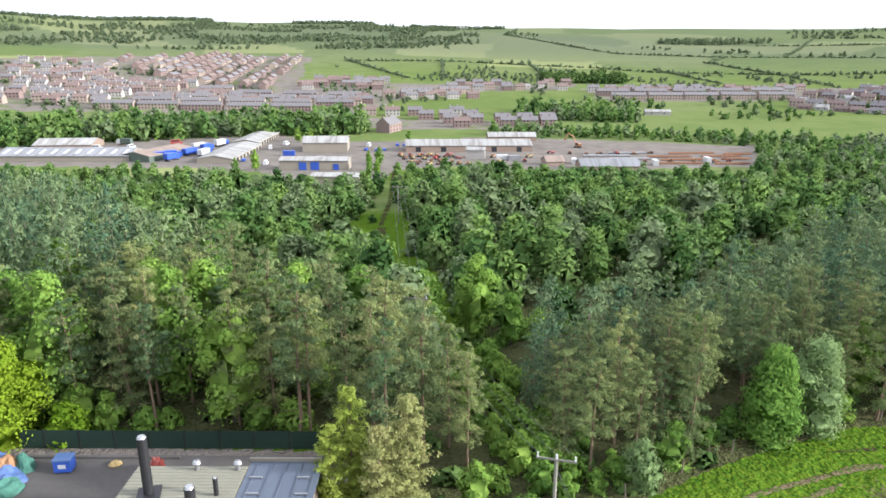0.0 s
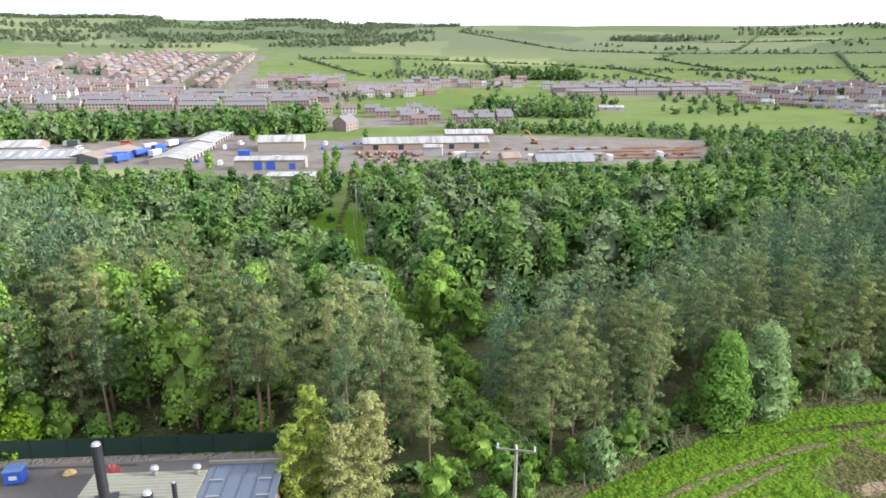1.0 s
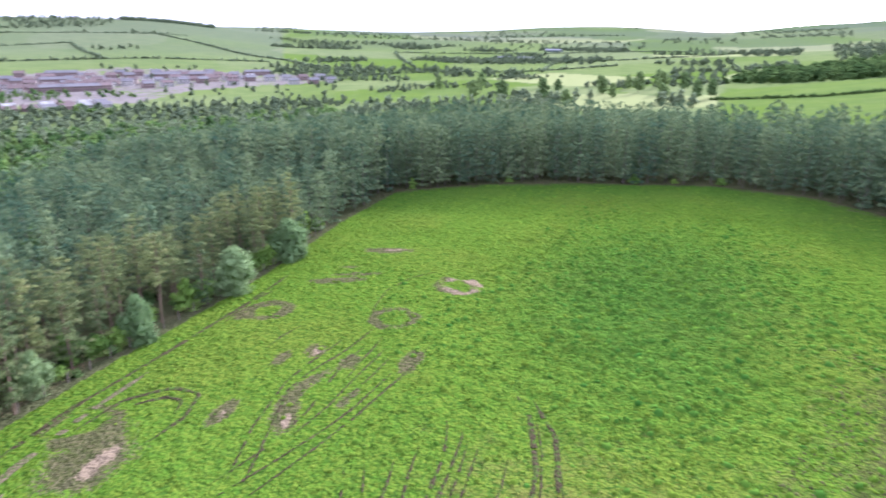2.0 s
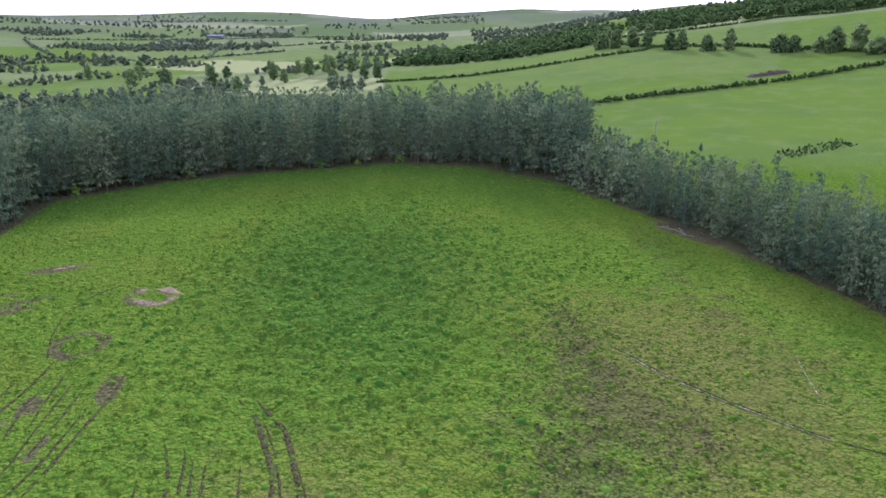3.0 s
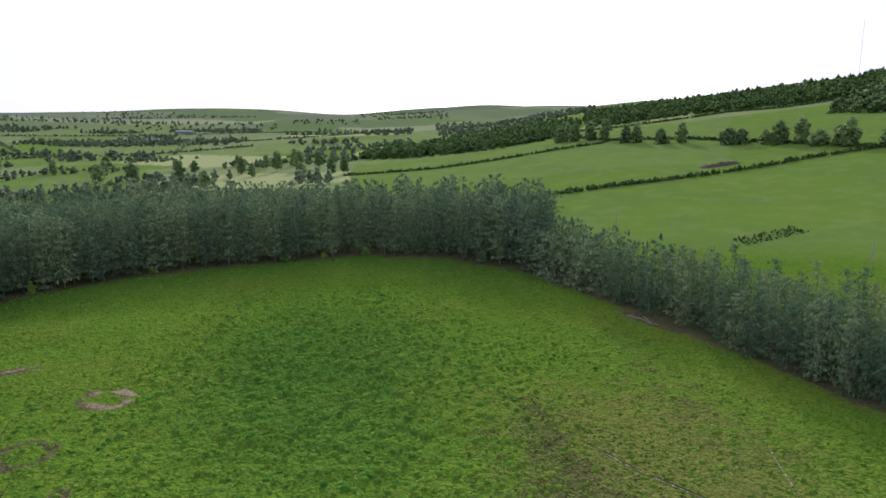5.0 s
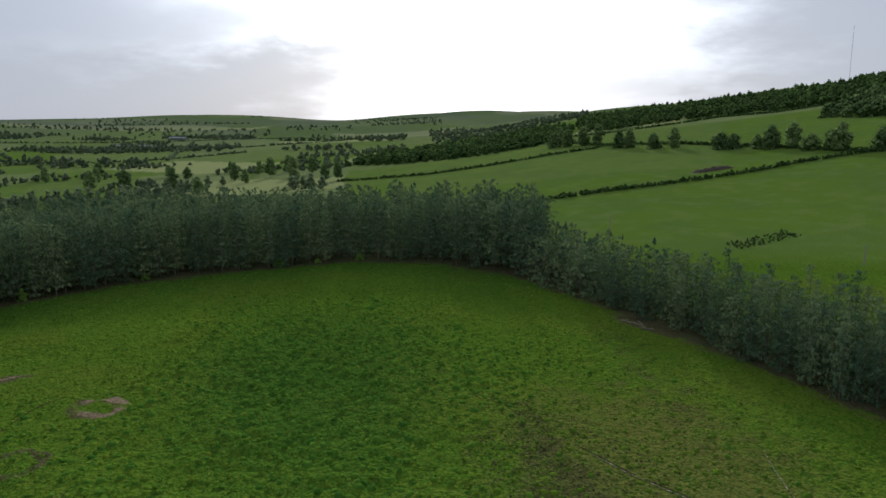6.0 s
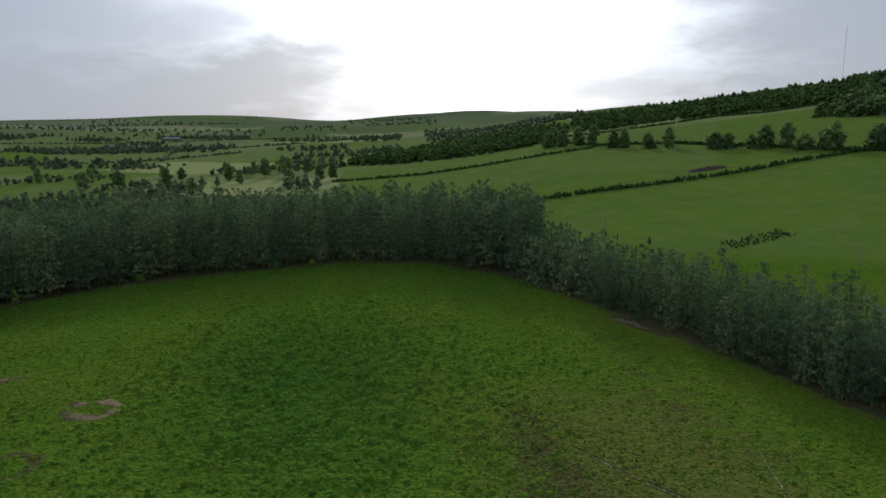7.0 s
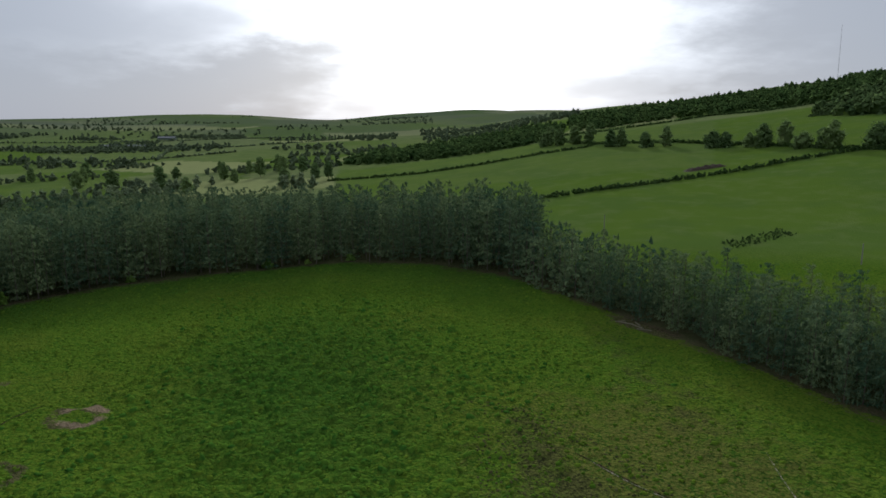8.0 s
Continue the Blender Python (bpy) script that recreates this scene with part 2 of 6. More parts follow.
def land_material():
    """Meadow, farmland, woodland floor, bare soil and yards, told apart by the land's own masks."""
    m, net = material("land")
    where = net.add("ShaderNodeTexCoord", out=3)

    def mask(name):
        return net.add("ShaderNodeAttribute", out=2, props={"attribute_name": name})

    fine = net.noise(3.4, 6.0, 0.7, where)
    mid = net.noise(0.32, 5.0, 0.6, where)
    broad = net.noise(0.035, 4.0, 0.55, where)
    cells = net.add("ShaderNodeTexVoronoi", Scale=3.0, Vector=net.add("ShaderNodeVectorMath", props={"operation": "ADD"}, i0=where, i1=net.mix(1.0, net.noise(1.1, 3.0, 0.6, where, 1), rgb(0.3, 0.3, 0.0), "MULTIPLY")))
    # dark cell edges that paint the shadows between grass tufts
    tuft_shade = net.range(net.math("ADD", cells, net.math("MULTIPLY", net.math("SUBTRACT", fine, 0.5), 1.3)), 0.40, 0.80)
    poached = net.range(net.math("ADD", mask("poached"), net.math("MULTIPLY", net.math("SUBTRACT", net.math("ADD", mid, fine), 1.0), 1.7)), 0.15, 0.95)
    meadow = net.mix(net.range(net.noise(1.5, 5.0, 0.7, where), 0.28, 0.74), rgb(0.059, 0.133, 0.011), rgb(0.123, 0.173, 0.018))
    meadow = net.mix(net.math("MULTIPLY", net.range(broad, 0.45, 0.65), 0.3), meadow, rgb(0.139, 0.146, 0.021))
    # lush grass, plus the far pines' shadow painted in the same dark green
    lush = net.range(net.math("ADD", mask("lush"), net.math("MULTIPLY", net.math("SUBTRACT", mid, 0.5), 0.7)), 0.15, 0.95)
    meadow = net.mix(net.math("MULTIPLY", lush, 0.42), meadow, rgb(0.034, 0.123, 0.023))
    worn = net.range(net.math("ADD", mask("worn"), net.math("MULTIPLY", net.math("SUBTRACT", net.math("ADD", mid, fine), 1.0), 1.1)), 0.35, 0.85)
    meadow = net.mix(net.math("MULTIPLY", worn, 0.7), meadow, rgb(0.133, 0.122, 0.033))
    meadow = net.mix(net.math("MULTIPLY", poached, 0.55), meadow, rgb(0.068, 0.072, 0.028))
    # shade between tufts put into the grass colour, soil-brown where trodden
    meadow = net.mix(net.math("MULTIPLY", tuft_shade, net.range(net.noise(0.5, 4.0, 0.6, where), 0.35, 0.65, 0.50, 0.95)), meadow, net.mix(poached, rgb(0.034, 0.084, 0.010), rgb(0.032, 0.033, 0.014)))
    farm = net.mix(mask("parcel"), rgb(0.090, 0.148, 0.019), rgb(0.174, 0.200, 0.089))
    farm = net.mix(net.math("MULTIPLY", net.range(broad, 0.42, 0.6), 0.35), farm, rgb(0.075, 0.125, 0.035))
    farm = net.mix(net.math("MULTIPLY", net.range(net.noise(0.11, 5.0, 0.6, where), 0.45, 0.7), 0.3), farm, rgb(0.16, 0.19, 0.07))
    farm = net.mix(net.math("MULTIPLY", net.range(mask("parcel"), 0.80, 0.94), 0.8), farm, rgb(0.250, 0.275, 0.110))
    # aerial haze painted into the distant land: grey-blue mixed over the farm colours
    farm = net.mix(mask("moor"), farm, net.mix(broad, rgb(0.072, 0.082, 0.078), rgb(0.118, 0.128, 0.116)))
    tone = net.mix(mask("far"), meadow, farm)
    floor = net.mix(mid, rgb(0.045, 0.062, 0.020), rgb(0.105, 0.100, 0.050))
    tone = net.mix(net.range(net.math("ADD", mask("wood"), net.math("MULTIPLY", net.math("SUBTRACT", mid, 0.5), 1.1)), 0.35, 0.65), tone, floor)
    yard = net.mix(net.noise(0.12, 5.0, 0.6, where), rgb(0.10, 0.090, 0.078), rgb(0.27, 0.24, 0.205))
    tone = net.mix(net.range(net.math("ADD", mask("yard"), net.math("MULTIPLY", net.math("SUBTRACT", net.noise(0.09, 5.0, 0.65, where), 0.5), 1.3)), 0.4, 0.6), tone, yard)
    clods = net.math("ADD", net.math("MULTIPLY", net.math("SUBTRACT", fine, 0.5), 1.1), net.math("MULTIPLY", net.math("SUBTRACT", mid, 0.5), 0.8))
    soil = net.range(net.math("ADD", mask("soil"), clods), 0.42, 0.62)
    tone = net.mix(net.math("MULTIPLY", soil, 0.78), tone, net.mix(net.range(fine, 0.36, 0.64), rgb(0.026, 0.023, 0.012), rgb(0.135, 0.104, 0.062)))
    pale = net.range(net.math("ADD", mask("pale"), net.math("MULTIPLY", clods, 0.6)), 0.42, 0.60)
    tone = net.mix(pale, tone, net.mix(fine, rgb(0.130, 0.095, 0.055), rgb(0.290, 0.225, 0.145)))
    lumps = net.noise(2.2, 4.0, 0.65, where)
    relief = net.add("ShaderNodeBump", Strength=0.9, Distance=0.08, Height=net.math("SUBTRACT", net.math("ADD", net.math("MULTIPLY", fine, 0.4), lumps), net.math("MULTIPLY", cells, 0.8)))
    hummocks = net.math("ADD", net.noise(1.1, 3.0, 0.55, where), net.math("MULTIPLY", net.noise(2.8, 3.0, 0.5, where), 0.4))
    relief = net.add("ShaderNodeBump", Strength=net.math("SUBTRACT", 1.0, net.math("MULTIPLY", mask("far"), 0.7)), Distance=net.math("ADD", 0.60, net.math("MULTIPLY", lush, 0.9)), Height=hummocks, Normal=relief)
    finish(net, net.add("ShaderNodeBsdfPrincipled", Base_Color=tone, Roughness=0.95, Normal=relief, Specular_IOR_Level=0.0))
    return m


LAND_MAT = land_material()


# ---- plan of the land, metres from under the first camera place ----
def lattice(x, y, size, seed):
    """Smooth value noise, 0 to 1."""
    table = np.random.RandomState(seed).rand(256, 256)
    u, v = np.asarray(x) / size, np.asarray(y) / size
    i, j = np.floor(u).astype(int), np.floor(v).astype(int)
    a, b = u - i, v - j
    a, b = a * a * (3 - 2 * a), b * b * (3 - 2 * b)
    i, j, k, m = i % 256, j % 256, (i + 1) % 256, (j + 1) % 256
    return (table[i, j] * (1 - a) + table[k, j] * a) * (1 - b) + (table[i, m] * (1 - a) + table[k, m] * a) * b


def inside(x, y, poly):
    """Which of the points lie in the polygon."""
    x, y = np.asarray(x, float), np.asarray(y, float)
    res = np.zeros(x.shape, bool)
    for (x0, y0), (x1, y1) in zip(poly, poly[1:] + poly[:1]):
        if y0 == y1:
            continue
        res ^= ((y0 > y) != (y1 > y)) & (x < (x1 - x0) * (y - y0) / (y1 - y0) + x0)
    return res


def from_line(x, y, line):
    """Distance of the points from a polyline."""
    x, y = np.asarray(x, float), np.asarray(y, float)
    best = np.full(x.shape, 1e9)
    for (x0, y0), (x1, y1) in zip(line, line[1:]):
        dx, dy = x1 - x0, y1 - y0
        t = np.clip(((x - x0) * dx + (y - y0) * dy) / (dx * dx + dy * dy), 0, 1)
        best = np.minimum(best, np.hypot(x - x0 - t * dx, y - y0 - t * dy))
    return best


NORTH_EDGE = [(11, 41), (13.6, 42.8), (22.4, 48.1), (30, 51.6), (38, 54.5), (53, 55.8), (73, 56.8), (87, 57.7), (113, 61.3), (145, 63)]
FAR_EDGE = [(145, 63), (161, 47), (171, 25), (178, -6), (170, -28), (152, -42)]
SOUTH_EDGE = [(152, -42), (119, -51), (98, -55.5), (79, -60), (65, -63), (40, -70), (0, -80), (-60, -95)]
MEADOW = NORTH_EDGE + FAR_EDGE[1:] + SOUTH_EDGE[1:] + [(-70, -20), (-20, 25), (3, 33)]
PINES_EAST = NORTH_EDGE + FAR_EDGE[1:] + [(158, -54), (190, -60), (222, -60), (255, -40), (275, 10), (320, 60), (350, 120), (300, 150), (240, 160), (164, 164), (124, 154), (100, 131), (78, 117), (62, 105), (50, 94), (38, 83), (26, 74), (18, 71), (9.5, 69), (7, 61), (9.5, 51)]
PINES_WEST = [(2.5, 41), (4, 45), (-0.5, 56), (-5, 64), (-12, 64), (-25, 76), (-42, 92), (-100, 152), (-190, 215), (-260, 200), (-190, 110), (-90, 72), (-50, 57), (-9, 51), (-7, 42)]
BELT = SOUTH_EDGE + [(-55, -112), (0, -98), (45, -88), (90, -77), (108, -68), (131, -63), (160, -58)]
BROAD_WOOD = [(-330, 270), (-235, 278), (-160, 278), (-112, 272), (-80, 268), (-60, 244), (-52, 226), (-30, 222), (-24, 240), (-28, 272), (-8, 276), (20, 284), (60, 270), (110, 272), (150, 292), (200, 340), (270, 360),
              (330, 330), (400, 280), (430, 230), (345, 190), (240, 168), (164, 172), (122, 161), (98, 138), (76, 124), (60, 112), (48, 101), (36, 90), (24, 80), (7, 70), (-3, 66), (-12, 66), (-25, 78), (-42, 95), (-100, 156), (-190, 222), (-300, 240)]
CLEARING = [(-1, 62), (-7, 92), (-13, 105), (-26, 122), (-28, 140), (-22, 160), (-22, 240), (-27, 300), (-18, 300), (-13, 240), (-9, 165), (-4, 120), (2, 92), (5, 66)]
ESTATE = [(-330, 322), (-118, 308), (-80, 296), (-60, 262), (-30, 238), (-22, 296), (5, 318), (60, 300), (150, 322), (185, 392), (120, 408), (60, 424), (20, 424), (-60, 402), (-110, 436), (-330, 425)]
TOWN = [[(-420, 515), (-60, 530), (40, 520), (100, 470), (-10, 462), (-60, 480), (-60, 560), (-30, 700), (130, 740), (160, 800), (-60, 800), (-160, 780), (-215, 1150), (-330, 1160), (-480, 1040), (-600, 900), (-560, 760)],
        [(150, 640), (330, 632), (300, 590), (380, 500), (450, 440), (560, 470), (760, 400), (800, 520), (700, 700), (470, 740), (150, 745)]]
RIDE = [(-9, 30), (3, 33), (11, 40.5), (13.6, 42.5), (10.5, 51), (9, 68), (5, 66), (1, 75), (-6, 75), (-5, 62), (4, 45), (-9, 42)]


def radial(*spots):
    """Plan points from azimuth in degrees and distance in metres."""
    return [(r * math.sin(radians(a)), r * math.cos(radians(a))) for a, r in spots]


# hedges that part the farmland, as lines on the plan
HEDGE_LINES = [
    [(272, -80), (270, -101), (273, -128), (277, -156), (280, -180), (282, -215), (277, -235), (268, -258)],
    [(560, -203), (468, -201), (410, -231), (340, -243), (289, -245), (245, -250)],
    [(500, -10), (491, -35), (464, -72), (460, -111), (461, -156), (455, -187), (468, -201)],
    [(650, -215), (588, -261), (575, -314), (569, -355), (522, -374), (497, -422)],
]
FAR_HEDGES = [
    radial((-8, 1090), (1, 1110), (12, 1060), (17, 1000), (24, 1000), (29, 1010), (34, 1060)),
    radial((0, 1110), (0, 860)), radial((7, 1120), (9, 830)), radial((17, 1040), (22, 860)), radial((20.5, 1180), (26, 1000), (30, 850)),
    radial((-8, 1120), (-3, 860)), radial((5, 1750), (14, 1330), (22, 1280), (31, 1350), (42, 1500)), radial((22, 1280), (21, 1180)),
    radial((33, 1330), (34, 1060), (36, 830)), radial((34, 1060), (46, 1120), (56, 1150)), radial((42, 1500), (44, 1100)), radial((48, 1750), (52, 1500), (57, 1250), (60, 1000)),
    radial((-20, 900), (-28, 960), (-34, 1020)), radial((5, 1740), (6, 2100)), radial((24, 1640), (42, 1720), (50, 1800)), radial((28, 1900), (26, 1350)),
    radial((60, 900), (68, 980), (76, 1010), (84, 1150)), radial((70, 1260), (84, 1300), (92, 1500)), radial((66, 1600), (78, 1650), (90, 1900)), radial((78, 1010), (80, 1640)), radial((68, 980), (66, 1600)),
]


RUTS = []


def wheel_line(width, kind, *points):
    """One line of wear in the meadow: its width, its kind of soil and its course on the plan."""
    RUTS.append((list(points), width, kind))


# the pair of deep tractor ruts, with a fainter line beside each
wheel_line(0.46, "soil", (61.5, 13.6), (58.0, 11.3), (54.0, 10.0), (49.1, 8.6), (43.8, 8.0), (37.8, 7.5), (30, 7.2))
wheel_line(0.43, "soil", (60.5, 11.4), (54.7, 8.1), (50.8, 7.2), (46.6, 6.3), (41.8, 5.9), (37.7, 5.9), (30, 5.8))
wheel_line(0.18, "soil", (56.5, 10.2), (51.5, 8.6), (46.0, 7.6), (40.0, 7.0), (33, 6.9))
wheel_line(0.16, "soil", (49.2, 6.6), (44.6, 5.5), (40.0, 5.3), (33, 5.2))
# the fan of older ruts beside them
wheel_line(0.27, "soil", (53.5, 17.9), (52.4, 17.4), (48.4, 16.3), (44.0, 15.8), (38.9, 15.4), (31, 15.0))
wheel_line(0.27, "soil", (53.0, 16.2), (51.8, 15.8), (46.8, 15.2), (42.4, 14.8), (38.8, 14.6), (31, 14.3))
wheel_line(0.22, "soil", (51.3, 15.1), (46.1, 14.3), (42.3, 13.9), (38.8, 13.9), (31, 13.5))
wheel_line(0.22, "soil", (52.0, 14.4), (51.0, 14.0), (45.5, 13.4), (41.8, 13.1), (38.5, 13.0), (31, 12.6))
wheel_line(0.25, "soil", (48.8, 18.7), (45.1, 18.1), (39.8, 16.8), (32, 16.2))
wheel_line(0.28, "soil", (46.8, 20.0), (43.0, 19.1), (39.3, 18.4), (32, 17.9))
wheel_line(0.25, "soil", (44.9, 21.9), (41.9, 20.6), (39.5, 19.7), (32, 19.2))
wheel_line(0.22, "soil", (43.6, 23.1), (39.7, 21.4), (32, 20.6))
wheel_line(0.15, "soil", (50.0, 11.2), (46.1, 10.7), (40, 10.6))
# the churned ground where stock was fed
wheel_line(0.25, "soil", (67.4, 25.0), (61.5, 24.9), (56.2, 25.5), (50.1, 26.1), (45.0, 27.0), (38, 28.4))
wheel_line(0.22, "soil", (60.2, 26.4), (52.9, 26.8), (48.8, 27.5), (43.7, 28.8), (37, 30.6))
wheel_line(0.25, "soil", (66.4, 35.6), (59.8, 35.8), (54.8, 35.7), (46.3, 33.8), (39, 31.0))
wheel_line(0.27, "soil", (70.4, 33.5), (63.8, 33.9), (57.6, 34.6), (53.6, 34.6), (45.9, 31.9), (39, 29.5))
wheel_line(0.24, "soil", (65.4, 32.3), (62.0, 32.6), (55.8, 31.5), (50.3, 30.6), (43.7, 30.9), (38, 32.0))
wheel_line(0.22, "soil", (66.0, 29.8), (59.8, 29.6), (52.0, 29.3), (46.0, 29.8))
wheel_line(0.21, "soil", (68.5, 31.4), (62.4, 31.0), (57.0, 30.2))
wheel_line(0.18, "soil", (64.0, 28.2), (58.4, 28.1), (53.0, 28.4))
wheel_line(0.22, "soil", (67.6, 41.8), (64.1, 42.3), (60.5, 42.0))
wheel_line(0.27, "soil", (79.0, 52.2), (73.9, 52.6), (69.2, 52.2), (65.0, 51.2))
wheel_line(0.19, "soil", (92.0, 33.5), (88.5, 36.0), (82.5, 37.2), (76.0, 36.0), (71.0, 34.4))
# the line of a cable or pipe laid over the worn side, dry on one edge
wheel_line(0.20, "soil", (67.5, -25.2), (64.9, -26.6), (60.3, -28.6), (54.3, -32.2), (50.4, -35.9), (47.2, -38.8), (44.0, -42.4), (39, -48.4))
wheel_line(0.15, "straw", (65.2, -26.2), (60.5, -28.2), (54.5, -31.7), (50.6, -35.4), (47.4, -38.3))
wheel_line(0.12, "straw", (63.4, -44.6), (59.5, -43.2), (56.3, -42.2), (52.5, -41.0))
# the farm track inside the northern edge
wheel_line(0.60, "track", (14, 38.5), (16.9, 40.6), (24.7, 44.6), (34.1, 48.2), (44.9, 50.0), (52, 50.4))
wheel_line(0.60, "track", (16, 37.4), (19.3, 39.5), (26.5, 43.2), (33, 46.6))
wheel_line(0.50, "soil", (33.3, 50.6), (44.2, 52.0), (55.6, 51.9), (69.8, 52.6), (84, 54))
wheel_line(0.46, "soil", (40.6, 48.3), (46.3, 48.3), (49.7, 45.4), (49.7, 42.2), (45.7, 40.6), (41.0, 40.7))
wheel_line(0.40, "soil", (41.5, 46.8), (45.6, 46.8), (48, 44.8), (48, 42.8), (45.5, 41.8))
wheel_line(0.55, "track", (15, 36), (21, 39), (28, 42.0))
RUT_BOXES = [(min(p[0] for p in r[0]) - 3, max(p[0] for p in r[0]) + 3, min(p[1] for p in r[0]) - 3, max(p[1] for p in r[0]) + 3) for r in RUTS]


def relief(x, y):
    """Tussocks and hollows of the rough grazing, tallest in the lush middle, flattened along the wheel ruts."""
    x, y = np.asarray(x, float), np.asarray(y, float)
    edge = np.clip(from_line(x, y, MEADOW + MEADOW[:1]) / 4, 0, 1) * inside(x, y, MEADOW)
    rank = np.clip(1.25 - np.hypot((x - 98) / 52, (y - 1) / 36), 0, 1)
    big = lattice(x, y, 1.05, 3) * 0.65 + lattice(x + 0.4 * y, y, 1.7, 6) * 0.35
    clumps = np.clip(big - 0.40, 0, 0.45) * (0.35 + 0.75 * rank) + np.clip(lattice(x, y, 0.8, 4) - 0.45, 0, 0.5) * 0.30
    off = np.full(x.shape, 9.0)
    for (line, _, _), (x0, x1, y0, y1) in zip(RUTS, RUT_BOXES):
        near = (x > x0) & (x < x1) & (y > y0) & (y < y1)
        if near.any():
            off[near] = np.minimum(off[near], from_line(x[near], y[near], line))
    flat = np.clip((off - 0.6) / 0.9, 0.12, 1)
    return edge * (clumps * flat + (lattice(x, y, 11, 5) - 0.5) * 0.7)


def build_land():
    near = np.arange(18, 185, 0.55)
    rings = list(near)
    while rings[-1] < 4890:
        rings.append(rings[-1] * 1.022)
    rings = np.array([0.01, 9] + rings[:-1] + [4900])
    angles = np.radians(np.concatenate((np.arange(-45, 20, 0.6), np.arange(20, 140, 0.31), np.arange(140, 315, 5.0))))
    aa, rr = np.meshgrid(angles, rings)
    x, y = rr * np.sin(aa), rr * np.cos(aa)
    z = ground(x, y)
    field = inside(x, y, MEADOW).astype(float)
    z = z + relief(x, y)
    far = np.clip((rr - 170) / 20, 0, 1) * (1 - field)
    wood = np.zeros_like(x)
    for poly in (PINES_EAST, PINES_WEST, BROAD_WOOD, BELT, RIDE, [(2, 56), (12, 58), (32, 76), (40, 92), (24, 92), (6, 84), (-6, 80), (-6, 66)]):
        wood = np.maximum(wood, inside(x, y, poly))
    wood = wood * (1 - inside(x, y, CLEARING))
    verge = np.clip(1 - from_line(x, y, FAR_EDGE) / 4.0, 0, 1) + np.clip(1 - from_line(x, y, SOUTH_EDGE) / 3.0, 0, 1)
    soil = np.clip(verge, 0, 0.48) * (rr < 210)
    pale, poached = np.zeros_like(x), np.zeros_like(x)
    # lush middle; the second term paints the pines' shadow along the far edge
    lush = np.clip(1 - np.hypot((x - 96) / 55, (y - 2) / 30), 0, 1) * 1.1 + 0.9 * np.clip(1 - from_line(x, y, FAR_EDGE) / 40, 0, 1)
    worn = np.clip(1 - np.hypot((x - 60) / 45, (y + 32) / 30), 0, 1) * 1.1 + 0.7 * np.clip(1 - np.hypot((x - 45) / 26, (y - 6) / 24), 0, 1)

    def patch(px, py, ax, ay, turn, strength, into):
        c, s = math.cos(radians(turn)), math.sin(radians(turn))
        u, v = ((x - px) * c + (y - py) * s) / ax, (-(x - px) * s + (y - py) * c) / ay
        into += strength * np.clip(1.35 - np.hypot(u, v), 0, 1)

    def ring(px, py, radius, width, strength, into):
        into += strength * np.clip(1.2 - np.abs(np.hypot(x - px, y - py) - radius) / width, 0, 1) * (0.45 + 1.0 * lattice(x, y, 1.6, 15))

    patch(37.4, 43.4, 7.0, 4.6, 10, 0.78, soil)
    patch(37.8, 42.4, 3.5, 1.4, 8, 0.72, pale)
    # worn rings where round feeders stood, grass left in the middle
    for px, py, radius, width, dark, dry in ((87.4, 28.6, 2.5, 1.5, 0.75, 0.66), (70.4, 48.4, 2.5, 1.5, 1.0, 0.36), (73.8, 32.2, 2.6, 1.3, 0.72, 0.0), (41.5, 48.5, 3.0, 1.2, 0.5, 0.0)):
        ring(px, py, radius, width, dark, soil)
        ring(px + 0.3, py - 0.6, radius, width * 0.9, dry, pale)
    # long trampled strips
    for px, py, ax, ay, turn, dark in ((99.6, 44.8, 4.8, 1.3, -68, 0.95), (84.0, 45.6, 4.6, 1.1, -62, 0.95), (87.6, 44.6, 4.6, 0.8, -66, 0.75), (90.0, 47.0, 2.4, 0.9, -60, 0.6), (63.6, 25.6, 3.4, 1.1, 8, 0.95), (47.6, 37.9, 2.6, 0.9, 8, 0.95),
                                       (49.2, 32.2, 3.6, 1.2, 20, 0.85), (62.4, 36.8, 2.4, 1.1, 10, 0.8), (59.5, 39.2, 2.6, 0.8, 5, 0.75), (61.6, 32.0, 2.2, 1.0, 10, 0.9), (55.5, 33.4, 4.2, 0.9, -8, 0.8), (68.0, 50.6, 2.0, 0.9, 10, 0.7), (54, 28.2, 3.0, 0.7, 0, 0.65)):
        patch(px, py, ax * 1.1, ay * 1.35, turn, dark, soil)
    for px, py, ax, ay, turn, dry in ((100.4, 43.6, 3.8, 0.7, -68, 0.70), (86.2, 42.0, 3.4, 0.5, -66, 0.55), (62.6, 36.6, 1.8, 0.8, 10, 0.62), (48.4, 31.6, 2.6, 0.7, 20, 0.60), (47.2, 37.6, 1.5, 0.5, 8, 0.55), (64.0, 25.4, 2.0, 0.4, 8, 0.45)):
        patch(px, py, ax, ay, turn, dry, pale)
    patch(72, -19.5, 9, 2.6, -5, 0.25, soil)
    for px, py, ax, ay, turn, much in ((73, -22, 8, 3.2, -5, 0.62), (62, -22, 9, 4.2, 5, 0.68), (52, -20, 10, 6.8, 30, 0.7), (43, -15, 8, 4.8, 30, 0.66), (37, -13.5, 6, 3.5, 20, 0.45), (52, -27, 6, 2.4, 10, 0.55), (95, -44, 22, 4.5, -12, 0.45), (70, -42, 20, 6, -25, 0.3)):
        patch(px, py, ax, ay, turn, much, poached)
    patch(107, -51.8, 7, 2.2, 25, 0.75, soil)
    yard = inside(x, y, ESTATE).astype(float)
